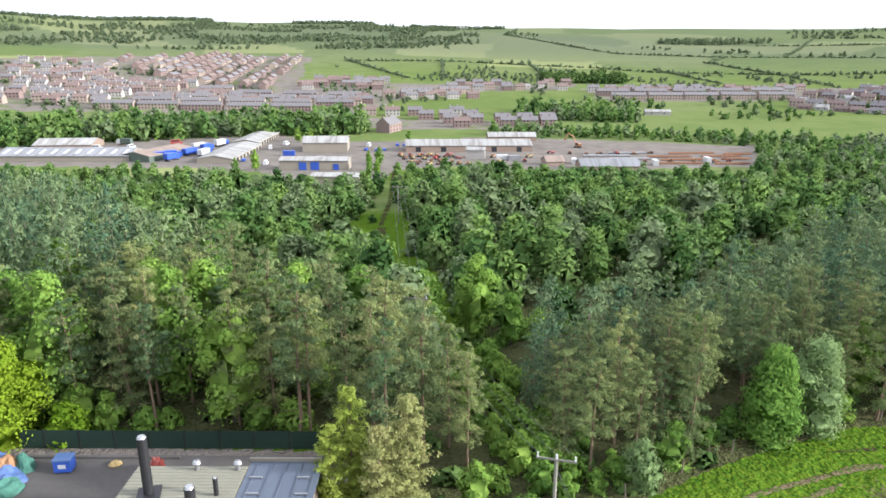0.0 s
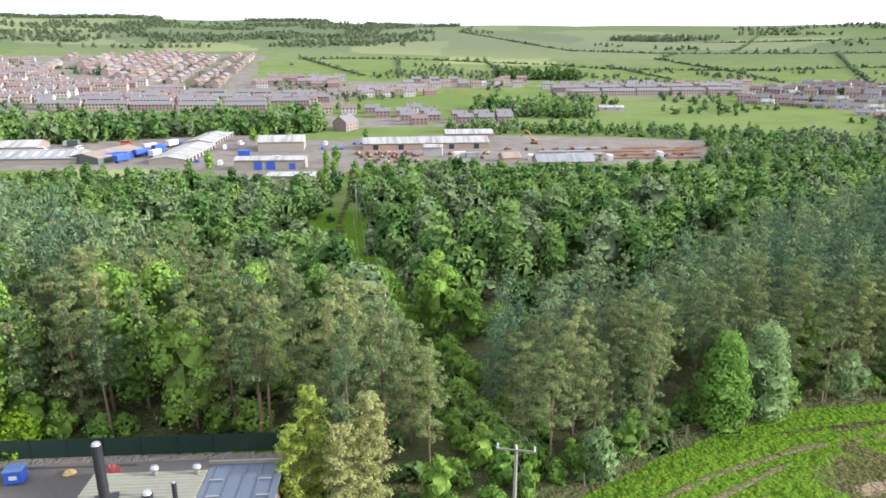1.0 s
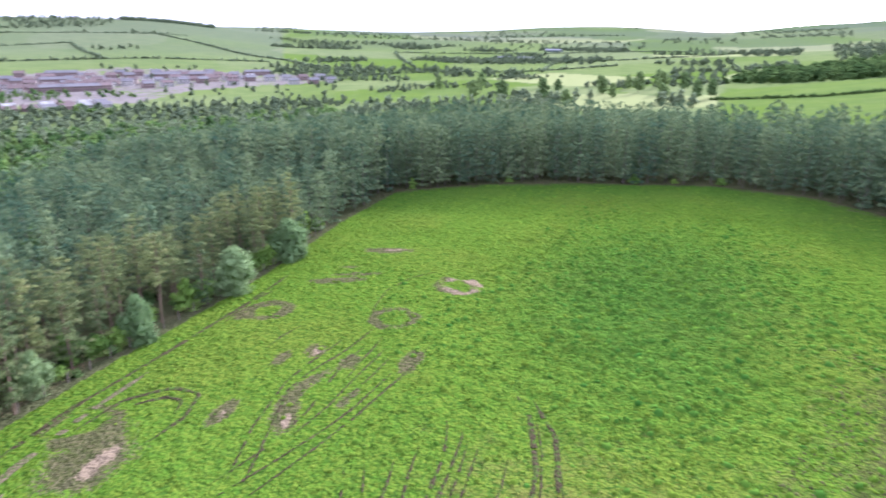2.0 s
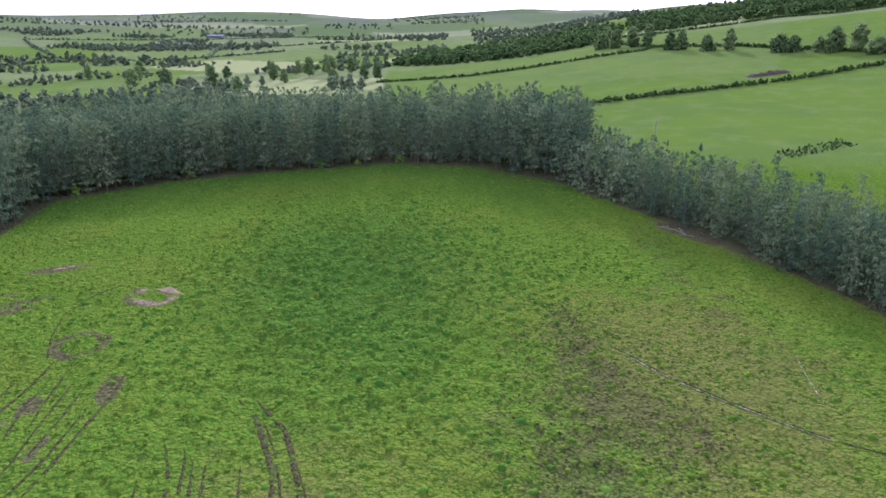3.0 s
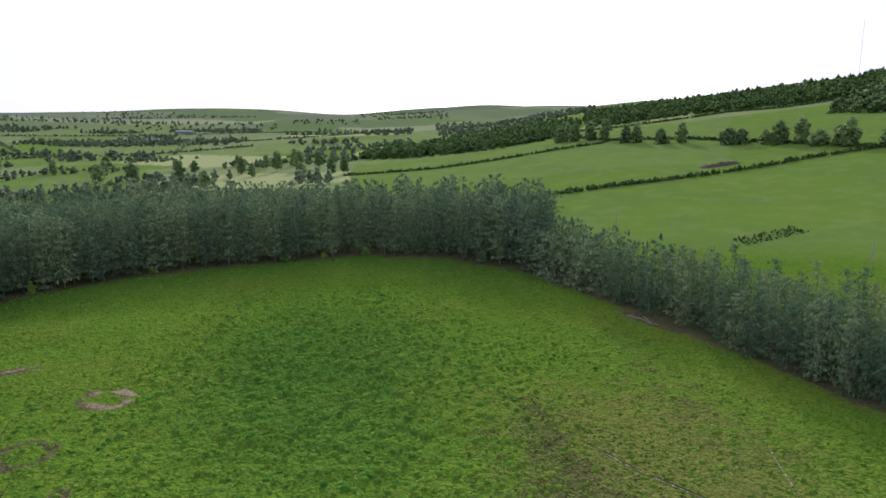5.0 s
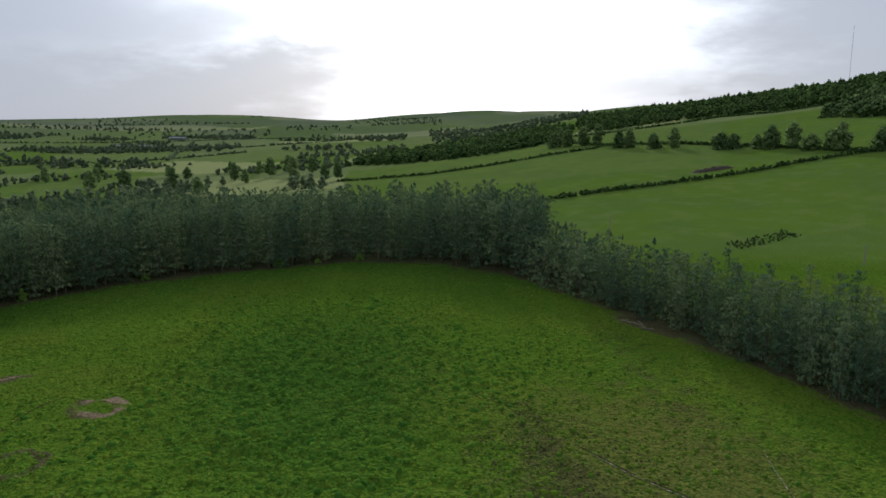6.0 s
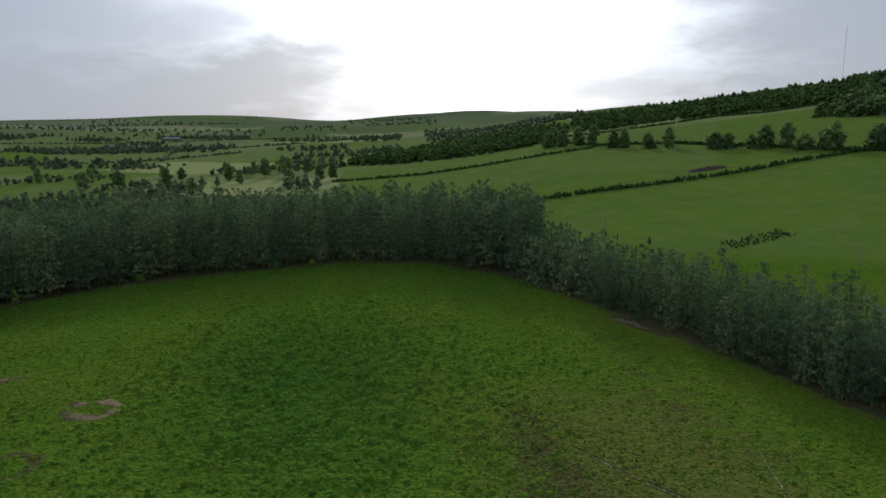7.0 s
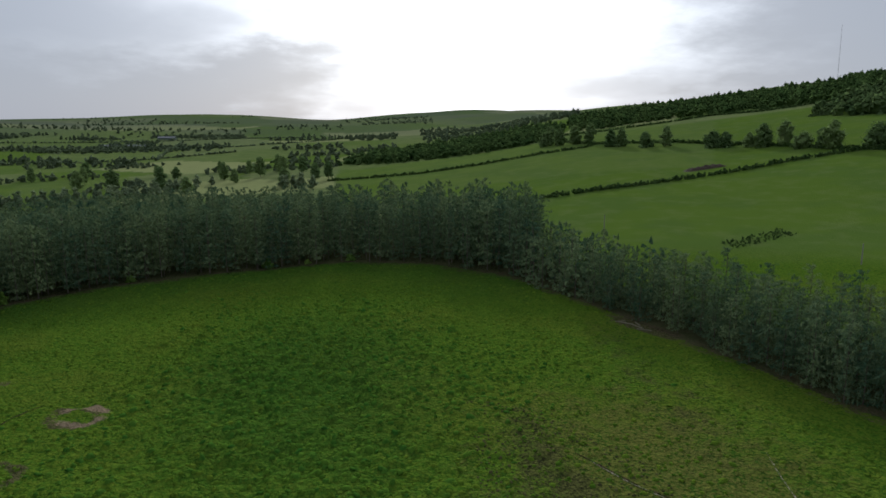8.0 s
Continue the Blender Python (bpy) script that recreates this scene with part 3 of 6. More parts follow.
    yard = np.maximum(yard, inside(x, y, [(-70, 20), (-70, 52), (-9, 50.5), (-7, 34), (-14, 20)]))
    streets = np.zeros_like(x)
    for poly in TOWN:
        streets = np.maximum(streets, inside(x, y, poly) * (0.46 + 0.36 * lattice(x, y, 26, 14)))
    yard = np.maximum(yard, streets)
    # farmland parcels: each enclosed cell has its own shade of grass
    cell = np.floor(np.degrees(np.arctan2(x, y)) / 9 + lattice(x, y, 400, 8)) * 7 + np.floor(np.log(np.maximum(rr, 1)) * 4.2 + lattice(x, y, 300, 9))
    parcel = (np.sin(cell * 12.9898) * 43758.5453) % 1.0
    parcel = np.where(inside(x, y, [(133, 1739), (505, 1310), (422, 1118), (60, 1180)]), 0.75, parcel)
    azi = np.degrees(np.arctan2(x, y))
    # northern hillside parcels lifted paler: haze put into their grass colour
    parcel = np.where((azi < 57) & (rr > 400), 0.42 + 0.58 * parcel, parcel)
    parcel = np.where(inside(x, y, [(830, 250), (990, 190), (860, 45), (700, 70), (720, 140)]), 1.0, parcel)
    parcel = np.where(inside(x, y, [(560, 30), (640, 70), (700, 40), (760, -30), (560, -20)]), 0.8, parcel)
    parcel = np.where((azi < 57) & (rr > 400) & (rr < 1050), 0.25 + 0.5 * parcel, parcel)
    slopes = (azi > 96) & (azi < 150) & (rr > 150)
    parcel = np.where(slopes & (rr < 620), 0.06 + 0.16 * ((rr > 360) & (azi < 122)), parcel)
    # painted haze thickens with distance, over the valley first, then the northern hills
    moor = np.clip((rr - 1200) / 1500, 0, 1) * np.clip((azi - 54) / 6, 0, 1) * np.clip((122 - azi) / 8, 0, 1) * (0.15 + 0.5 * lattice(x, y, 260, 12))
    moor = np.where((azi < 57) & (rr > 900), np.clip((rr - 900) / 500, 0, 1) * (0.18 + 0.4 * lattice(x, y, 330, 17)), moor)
    verts = np.stack((x, y, z), -1).reshape(-1, 3)
    m, n = x.shape
    i = np.arange(m - 1)[:, None] * n
    j = np.arange(n)[None, :]
    k = (j + 1) % n
    quads = np.stack((i + j, i + k, i + n + k, i + n + j), -1).reshape(-1, 4)
    me = mesh_from("ground", verts, quads)
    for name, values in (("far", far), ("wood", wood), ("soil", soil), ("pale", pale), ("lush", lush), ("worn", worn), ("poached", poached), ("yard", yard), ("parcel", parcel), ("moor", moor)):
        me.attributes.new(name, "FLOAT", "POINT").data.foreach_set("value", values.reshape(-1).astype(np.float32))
    me.materials.append(LAND_MAT)
    me.polygons.foreach_set("use_smooth", np.ones(len(me.polygons), bool))
    return tagged(new("ground", me), "rough green grazing meadow, farmland and hills", "ground", kind="structure")


def mesh_from(name, verts, quads):
    """A mesh from arrays of corners and faces, all of three or all of four sides."""
    me = bpy.data.meshes.new(name)
    sides = quads.shape[1]
    me.vertices.add(len(verts))
    me.vertices.foreach_set("co", np.asarray(verts, np.float32).reshape(-1))
    me.loops.add(len(quads) * sides)
    me.loops.foreach_set("vertex_index", np.asarray(quads, np.int32).reshape(-1))
    me.polygons.add(len(quads))
    me.polygons.foreach_set("loop_start", np.arange(0, len(quads) * sides, sides, dtype=np.int32))
    me.update(calc_edges=True)
    me.validate()
    return me


build_land()


# ---- plants ----
def stub(height, base, tip, sides=6, lean=(0.0, 0.0), steps=4, seed=0):
    """Tapered, slightly crooked stem: corners and faces."""
    rng = np.random.RandomState(seed)
    verts, quads = [], []
    for s in range(steps + 1):
        u = s / steps
        rad = base * (1 - u) + tip * u
        cx, cy = lean[0] * u + rng.normal(0, 0.04 * height / 10) * (s > 0), lean[1] * u + rng.normal(0, 0.04 * height / 10) * (s > 0)
        for k in range(sides):
            a = 2 * math.pi * k / sides
            verts.append((cx + rad * math.cos(a), cy + rad * math.sin(a), height * u))
    for s in range(steps):
        for k in range(sides):
            a, b = s * sides + k, s * sides + (k + 1) % sides
            quads.append((a, b, b + sides, a + sides))
    return np.array(verts), np.array(quads)


def limb(start, end, base, tip, sides=4):
    start, end = np.array(start, float), np.array(end, float)
    axis = (end - start) / np.linalg.norm(end - start)
    side = np.cross(axis, (0.3, 0.5, 0.8))
    side /= np.linalg.norm(side)
    up = np.cross(axis, side)
    verts = []
    for p, rad in ((start, base), (end, tip)):
        for k in range(sides):
            a = 2 * math.pi * k / sides
            verts.append(p + rad * (math.cos(a) * side + math.sin(a) * up))
    quads = [(k, (k + 1) % sides, sides + (k + 1) % sides, sides + k) for k in range(sides)]
    return np.array(verts), np.array(quads)


def joined(pieces):
    """Several (corners, faces) as one."""
    verts, quads, n = [], [], 0
    for v, q in pieces:
        verts.append(v)
        quads.append(np.asarray(q) + n)
        n += len(v)
    return np.concatenate(verts), np.concatenate(quads)


def unit(v):
    return v / np.maximum(np.linalg.norm(v, axis=-1, keepdims=True), 1e-9)


def needles(centres, along, across):
    """Pointed three-cornered sprays round each centre."""
    c, a, b = np.asarray(centres), np.asarray(along), np.asarray(across)
    verts = np.stack((c - a + b, c + a, c - a - b), 1).reshape(-1, 3)
    return verts, np.arange(len(verts)).reshape(-1, 3)


def pine_crown(height, seed, whorl=0.6, arms=5, clumps=3, per=12, size=0.2, bare=0.42, spread=2.2, slim=0.3, twiggy=True):
    """Puffs of needle sprays on whorls of branches round a dense heart: broad low down, narrowing to a rounded tip."""
    rng = np.random.RandomState(seed)
    cs, al, nn, twigs = [], [], [], []
    z = height * bare
    lean, turn = rng.uniform(0, 2 * math.pi), rng.uniform(0, 2 * math.pi)
    while z < height - 0.15:
        u = (z - height * bare) / (height * (1 - bare))
        reach = spread * min(1.0, 0.55 + 1.9 * u) * max(0.0, 1.0 - u ** 2.1) ** 0.62 + 0.22
        own = max(3, int(round(arms * (1.15 - 0.5 * u))))
        for k in range(own):
            if rng.rand() < 0.2:
                continue
            a = turn + 2 * math.pi * k / own + rng.normal(0, 0.5)
            length = reach * rng.uniform(0.5, 1.2) * (1 + 0.12 * math.cos(a - lean))
            rise = rng.uniform(-0.10, 0.22) + 0.55 * u * u
            out = np.array((math.cos(a), math.sin(a), rise))
            if twiggy and k < 3:
                twigs.append(limb((0, 0, z), np.array((0, 0, z)) + out * length * 0.8, 0.045, 0.012, 3))
            for f in np.linspace(0.34, 1.0, clumps) if clumps > 1 else (0.85,):
                mid = np.array((0, 0, z)) + out * length * f + rng.normal(0, 1, 3) * 0.10 * (length * f + 0.4) * (1, 1, 0.6)
                girth = (0.26 + 0.15 * length) * rng.uniform(0.75, 1.25)
                n = unit(rng.normal(0, 1, (per, 3)) + out * 0.45 + (0, 0, 0.55))
                cs.append(mid + n * girth * rng.uniform(0.6, 1.05, (per, 1)) * (1, 1, 0.45))
                face = unit(n + (0, 0, 0.45) + rng.normal(0, 0.5, (per, 3)))
                tip = unit(np.cross(np.cross(face, n * 0.4 + (0, 0, 1.0) + rng.normal(0, 0.5, (per, 3))), face))
                al.append(tip * size * rng.uniform(0.7, 1.35, (per, 1)))
                nn.append(face)
        turn += 2.4
        z += whorl * rng.uniform(0.75, 1.25)
    tips = np.array([(rng.normal(0, 0.1), rng.normal(0, 0.1), height - 0.12 * k) for k in range(4)])
    cs.append(tips)
    al.append(np.array([(0.03, 0.03, size * 1.3)] * 4))
    nn.append(unit(rng.normal(0, 1, (4, 3)) * (1, 1, 0.1)))
    cs, al, nn = np.concatenate(cs), np.concatenate(al), np.concatenate(nn)
    ac = unit(np.cross(al, nn)) * np.linalg.norm(al, axis=1, keepdims=True) * slim
    return needles(cs, al, ac), twigs


def lobes(height, width, count, seed, low=0.3, top_heavy=0.0):
    """Centres and sizes of the rounded masses that make up a broad crown."""
    rng = np.random.RandomState(seed)
    out = []
    for k in range(count):
        u = (k + 0.5) / count
        zz = low + (1 - low) * u
        girth = math.sin(math.pi * min(1.0, (u * 0.88 + 0.13))) ** 0.7
        a = k * 2.399 + rng.uniform(-0.6, 0.6)
        d = width * 0.5 * girth * rng.uniform(0.3, 0.74)
        rad = width * 0.24 * rng.uniform(0.55, 1.35) * (1.1 - 0.3 * u)
        out.append((np.array((d * math.cos(a), d * math.sin(a), height * zz - rad * 0.6)), rad))
    return out


GOLDEN = (1 + 5 ** 0.5) / 2
ICO = unit(np.array([(-1, GOLDEN, 0), (1, GOLDEN, 0), (-1, -GOLDEN, 0), (1, -GOLDEN, 0), (0, -1, GOLDEN), (0, 1, GOLDEN), (0, -1, -GOLDEN), (0, 1, -GOLDEN), (GOLDEN, 0, -1), (GOLDEN, 0, 1), (-GOLDEN, 0, -1), (-GOLDEN, 0, 1)]))
ICO_FACES = np.array([t for t in itertools.combinations(range(12), 3) if max(np.linalg.norm(ICO[t[0]] - ICO[t[1]]), np.linalg.norm(ICO[t[1]] - ICO[t[2]]), np.linalg.norm(ICO[t[0]] - ICO[t[2]])) < 1.1])


OCTA = np.array([(1, 0, 0), (0, 1, 0), (-1, 0, 0), (0, -1, 0), (0, 0, 1), (0, 0, -1)], float)
OCTA_FACES = np.array([t for t in itertools.combinations(range(6), 3) if len({i % 2 if i < 4 else i // 4 + 1 for i in t}) == 3])


def core_ball(centre, rad, rng, count=9):
    """A rough rounded mass inside a lobe."""
    if count < 5:
        return ICO * rad * rng.uniform(0.8, 1.08, (12, 1)) * (1, 1, 0.85) + centre, ICO_FACES
    if count < 9:
        corners = OCTA * rad * rng.uniform(0.65, 0.9, (6, 1)) * (1, 1, 0.85) + centre
        return corners, OCTA_FACES
    corners = ICO * rad * rng.uniform(0.55, 0.80, (12, 1)) * (1, 1, 0.85) + centre
    return corners, ICO_FACES


def broad_crown(height, width, count, per, size, seed, low=0.3):
    rng = np.random.RandomState(seed)
    pieces = []
    cs, al, ac = [], [], []
    middle = np.array((0, 0, height * (0.36 + 0.4 * low)))
    pieces.append((ICO * (width * 0.30, width * 0.30, height * (0.40 - 0.28 * low)) * rng.uniform(0.85, 1.1, (12, 1)) + middle, ICO_FACES))
    for centre, rad in lobes(height, width, count, seed, low):
        pieces.append(core_ball(centre, rad, rng, count))
        n = unit(rng.normal(0, 1, (per, 3)) + (0, 0, 0.35))
        p = centre + n * rad * rng.uniform(0.68, 1.14, (per, 1)) * (1, 1, 0.85)
        face = unit(n + rng.normal(0, 0.24, n.shape))
        a = unit(np.cross(face, rng.normal(0, 1, n.shape)))
        b = np.cross(face, a)
        s = size * rng.uniform(0.6, 1.4, (per, 1))
        cs.append(p)
        al.append(a * s)
        ac.append(b * s * 0.9)
    pieces.append(needles(np.concatenate(cs), np.concatenate(al), np.concatenate(ac)))
    return joined(pieces)


def part_mesh(name, piece, mat):
    me = mesh_from(name, *piece)
    me.materials.append(mat)
    return me


def part(name, me, parent, label=""):
    """One mesh object under a thing or a part."""
    ob = new(name, me)
    ob.parent = parent
    return tagged(ob, label) if label else ob


def tree(name, trunk_piece, crown_piece, bark, leaf, label, group, category="tree"):
    """A tree built once, to be copied: trunk and crown under one foot."""
    foot = tagged(new(name), label, category, group)
    part("trunk", part_mesh("trunk", trunk_piece, bark), foot)
    part("crown", part_mesh("crown", crown_piece, leaf), foot)
    return foot


def near_pine(seed, height, bare=0.42, spread=2.2, arms=5, leaf=None, label="tall pine with bare reddish trunk and grey-green needles", group="pines of the plantation"):
    crown, twigs = pine_crown(height, seed, 0.80, arms, 3, 30, 0.165, bare, spread * 0.84, 0.25)
    rng = np.random.RandomState(seed + 50)
    dead = [limb((0, 0, z), (rng.normal(0, 1.0), rng.normal(0, 1.0), z + rng.uniform(-0.2, 0.3)), 0.035, 0.01, 3) for z in np.arange(height * 0.22, height * bare, 0.55)]
    trunk = joined([stub(height * 0.97, 0.17, 0.03, 7, (rng.normal(0, 0.25), rng.normal(0, 0.25)), 5, seed)] + twigs + dead)
    return tree("pine_tree", trunk, crown, BARK, leaf or PINE, label, group)


def broadleaf(seed, height, width, leaf, label, group, count=22, per=70, size=0.30, low=0.22, name="broadleaf_tree", category="tree"):
    rng = np.random.RandomState(seed)
    stems = [stub(height * 0.6, 0.22, 0.08, 7, (rng.normal(0, 0.3), rng.normal(0, 0.3)), 4, seed)]
    for centre, rad in lobes(height, width, count, seed, low)[::3]:
        stems.append(limb((0, 0, max(0.6, centre[2] * 0.45)), centre, 0.09, 0.03))
    return tree(name, joined(stems), broad_crown(height, width, count, per, size, seed, low), BARK_GREY, leaf, label, group, category)


def plant_all(kinds, spots, seed, scale=(0.85, 1.15), placed=False):
    """Put copies of the kinds on the spots; the first of each kind is moved there itself, unless it is placed already."""
    rng = random.Random(seed)
    used = {k.name for k in kinds} if placed else set()
    for x, y in spots:
        kind = rng.choice(kinds)
        s = rng.uniform(*scale)
        m = Matrix.Translation((x, y, float(ground(x, y)) - 0.08)) @ Matrix.Rotation(rng.uniform(0, 6.28), 4, "Z") @ Matrix.Diagonal((s * rng.uniform(0.9, 1.1), s * rng.uniform(0.9, 1.1), s, 1))
        if kind.name in used:
            made = copy_thing(kind, Matrix.Identity(4))
        else:
            made = kind
            used.add(kind.name)
        made.matrix_basis = m


def stand(name, kinds, spots, mats, label, category, seed, scale=(0.8, 1.2), low=0.08):
    """Many trees as one mesh: kinds are lists of (corners, faces) pieces, one piece for each material."""
    rng = np.random.RandomState(seed)
    spots = np.asarray(spots).reshape(-1, 2)
    if not len(spots):
        return None
    vs, qs, mi, tints, n = [], [], [], [], 0
    which = rng.randint(0, len(kinds), len(spots))
    for k, kind in enumerate(kinds):
        own = spots[which == k]
        if not len(own):
            continue
        z = ground(own[:, 0], own[:, 1]) - low
        turn = rng.uniform(0, 2 * math.pi, len(own))
        size = rng.uniform(*scale, len(own))
        wide = size * rng.uniform(0.88, 1.12, len(own))
        tint = rng.rand(len(own))
        for slot, (v, q) in enumerate(kind):
            if q.shape[1] == 4 and kind[-1][1].shape[1] == 3:
                q = np.concatenate((q[:, :3], q[:, (0, 2, 3)]))
            c, s = np.cos(turn)[:, None], np.sin(turn)[:, None]
            px = (v[None, :, 0] * c - v[None, :, 1] * s) * wide[:, None] + own[:, :1]
            py = (v[None, :, 0] * s + v[None, :, 1] * c) * wide[:, None] + own[:, 1:2]
            pz = v[None, :, 2] * size[:, None] + z[:, None]
            vs.append(np.stack((px, py, pz), -1).reshape(-1, 3))
            qs.append((q[None] + (np.arange(len(own)) * len(v))[:, None, None] + n).reshape(-1, q.shape[1]))
            mi.append(np.full(len(own) * len(q), slot, np.int32))
            tints.append(np.repeat(tint, len(v)))
            n += len(own) * len(v)
    me = mesh_from(name, np.concatenate(vs), np.concatenate(qs))
    for mat in mats:
        me.materials.append(mat)
    me.polygons.foreach_set("material_index", np.concatenate(mi))
    me.attributes.new("tint", "FLOAT", "POINT").data.foreach_set("value", np.concatenate(tints).astype(np.float32))
    return tagged(new(name, me), label, category, kind="stuff")


def scatter(poly, gap, seed, jitter=0.38, holes=(), keep=1.0):
    """Spots at about that spacing inside a polygon."""
    rng = np.random.RandomState(seed)
    xs, ys = [p[0] for p in poly], [p[1] for p in poly]
    gx, gy = np.meshgrid(np.arange(min(xs), max(xs), gap), np.arange(min(ys), max(ys), gap))
    gx = gx + (np.arange(gx.shape[0]) % 2)[:, None] * gap * 0.5
    x, y = (gx + rng.normal(0, jitter * gap * 0.5, gx.shape)).ravel(), (gy + rng.normal(0, jitter * gap * 0.5, gx.shape)).ravel()
    ok = inside(x, y, poly) & (rng.rand(len(x)) < keep)
    for hole in holes:
        ok &= ~inside(x, y, hole)
    return np.stack((x[ok], y[ok]), 1)


# ---- the pine plantation ----
pines = [near_pine(1, 13.6, 0.30, 2.7), near_pine(2, 14.6, 0.40, 2.5), near_pine(3, 12.4, 0.16, 2.8), near_pine(4, 14.0, 0.46, 2.4), near_pine(5, 11.4, 0.10, 2.6)]
east, west = scatter(PINES_EAST, 3.4, 11), scatter(PINES_WEST, 3.5, 12, holes=[CLEARING], keep=0.93)
east = east[from_line(east[:, 0], east[:, 1], NORTH_EDGE + FAR_EDGE[1:]) > 0.9]
for px, py in ((75.5, 57.0), (91.0, 58.4), (57.5, 57.0), (28.8, 52.4), (33.8, 54.7)):
    east = east[np.hypot(east[:, 0] - px, east[:, 1] - py) > 3.6]
thin = (east[:, 0] > 190) & (np.random.RandomState(5).rand(len(east)) < 0.55)
east = east[~thin]
rim_east = from_line(east[:, 0], east[:, 1], NORTH_EDGE)
first = (rim_east < 11) & (east[:, 0] < 95)
west = west[west[:, 1] > 45.5]
rim_west = np.hypot(west[:, 0] + 5, west[:, 1] - 42)
front = rim_west < 44
plant_all(pines, west[front].tolist(), 21, (0.82, 1.08))
plant_all(pines, east[first].tolist(), 20, (0.66, 0.92), placed=True)


FINE, MIDDLE, COARSE = (0.9, 6, 2, 8, 0.27, 0.34), (1.1, 5, 2, 6, 0.36, 0.30), (1.4, 5, 1, 6, 0.48, 0.42)


def wood_pine(seed, height, bare, detail=MIDDLE):
    whorl, arms, clumps, per, size, slim = detail
    crown, _ = pine_crown(height, seed, whorl, arms, clumps, per, size, bare, 2.5, slim, False)
    return [stub(height * 0.9, 0.11, 0.04, 4, steps=1, seed=seed), crown]


rest = np.concatenate((east[~first], west[~front]))
span = np.hypot(rest[:, 0], rest[:, 1])
young = (rest[:, 0] > 8) & (rest[:, 0] < 128)
for k, (lo, hi, detail, part_of, size) in enumerate(((0, 85, FINE, young, (0.64, 0.90)), (85, 900, MIDDLE, young, (0.70, 0.96)), (0, 85, FINE, ~young, (0.80, 1.08)), (85, 195, MIDDLE, ~young, (0.95, 1.26)), (195, 900, COARSE, ~young, (0.86, 1.12)))):
    kinds = [wood_pine(31, 13.5, 0.10, detail), wood_pine(32, 14.6, 0.16, detail), wood_pine(33, 12.2, 0.06, detail), wood_pine(34, 14.0, 0.12, detail)]
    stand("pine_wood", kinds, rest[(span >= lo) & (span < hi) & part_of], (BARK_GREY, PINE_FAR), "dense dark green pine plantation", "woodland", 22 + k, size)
belt = scatter(BELT, 3.0, 13)
span = np.hypot(belt[:, 0], belt[:, 1])
for k, (lo, hi, detail) in enumerate(((0, 62, COARSE), (62, 135, MIDDLE), (135, 900, COARSE))):
    detail = (0.80, 5, 2, 7, 0.30, 0.30) if detail is MIDDLE else detail
    kinds = [wood_pine(35, 12.0, 0.05, detail), wood_pine(36, 10.6, 0.04, detail), wood_pine(37, 12.6, 0.08, detail)]
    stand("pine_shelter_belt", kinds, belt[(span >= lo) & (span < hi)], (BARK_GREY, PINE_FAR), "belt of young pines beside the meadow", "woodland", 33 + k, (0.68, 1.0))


# ---- broadleaved wood between the pines and the trading estate ----
def wood_broad(seed, height, width, count=9, per=22, size=0.62):
    return [stub(height * 0.5, 0.2, 0.08, 4, steps=1, seed=seed), broad_crown(height, width, count, per, size, seed, 0.2)]


broad = scatter(BROAD_WOOD, 6.9, 14, holes=[CLEARING, [(-52, 198), (-24, 198), (-22, 262), (-56, 262)]], keep=0.95)
span = np.hypot(broad[:, 0], broad[:, 1])
for k, (lo, hi, per, size) in enumerate(((0, 150, 36, 0.24), (150, 240, 22, 0.32), (240, 900, 13, 0.46))):
    kinds = [wood_broad(41, 9.5, 8.4, 13, per, size), wood_broad(42, 11.0, 9.2, 15, per, size), wood_broad(43, 8.0, 7.4, 11, per, size), wood_broad(44, 10.5, 7.2, 12, per, size), wood_broad(45, 6.6, 8.0, 11, per, size)]
    stand("broadleaved_wood", kinds, broad[(span >= lo) & (span < hi)], (BARK_GREY, LEAF_FAR), "broadleaved wood in fresh green leaf", "woodland", 26 + k, (0.7, 1.12) if k < 2 else (0.55, 0.85))


# ---- hedges, farm trees and far woods ----
def bush_piece(seed, height, width, count, per, size):
    return [broad_crown(height, width, count, per, size, seed, 0.12)]


def along(line, gap, seed, wobble=0.5, keep=1.0):
    """Spots along a polyline."""
    rng = np.random.RandomState(seed)
    out = []
    for (x0, y0), (x1, y1) in zip(line, line[1:]):
        n = max(1, int(math.hypot(x1 - x0, y1 - y0) / gap))
        for k in range(n):
            if rng.rand() < keep:
                u = (k + rng.rand() * 0.6) / n
                out.append((x0 + (x1 - x0) * u + rng.normal(0, wobble), y0 + (y1 - y0) * u + rng.normal(0, wobble)))
    return np.array(out).reshape(-1, 2)


bushes = [bush_piece(61, 2.1, 2.6, 3, 14, 0.26), bush_piece(62, 1.9, 2.4, 3, 14, 0.26), bush_piece(63, 2.5, 2.7, 3, 14, 0.28)]
far_bushes = [bush_piece(64, 3.0, 5.5, 2, 3, 0.8), bush_piece(65, 4.0, 5.0, 2, 3, 0.9), bush_piece(66, 2.4, 6.0, 2, 3, 0.8)]
for k, line in enumerate(HEDGE_LINES):
    stand("field_hedge", bushes, along(line, 1.15, 70 + k, 0.25, 0.95), (HEDGE,), "dark trimmed hedge between green pastures", "hedge", 80 + k, (0.9, 1.25), 0.15)
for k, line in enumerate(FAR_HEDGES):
    stand("field_hedge", far_bushes, along(line, 4.2, 110 + k, 0.6, 0.97), (HAZY_WOOD,), "overgrown hedgerow across the far pastures", "hedge", 140 + k, (0.8, 1.8), 0.3)

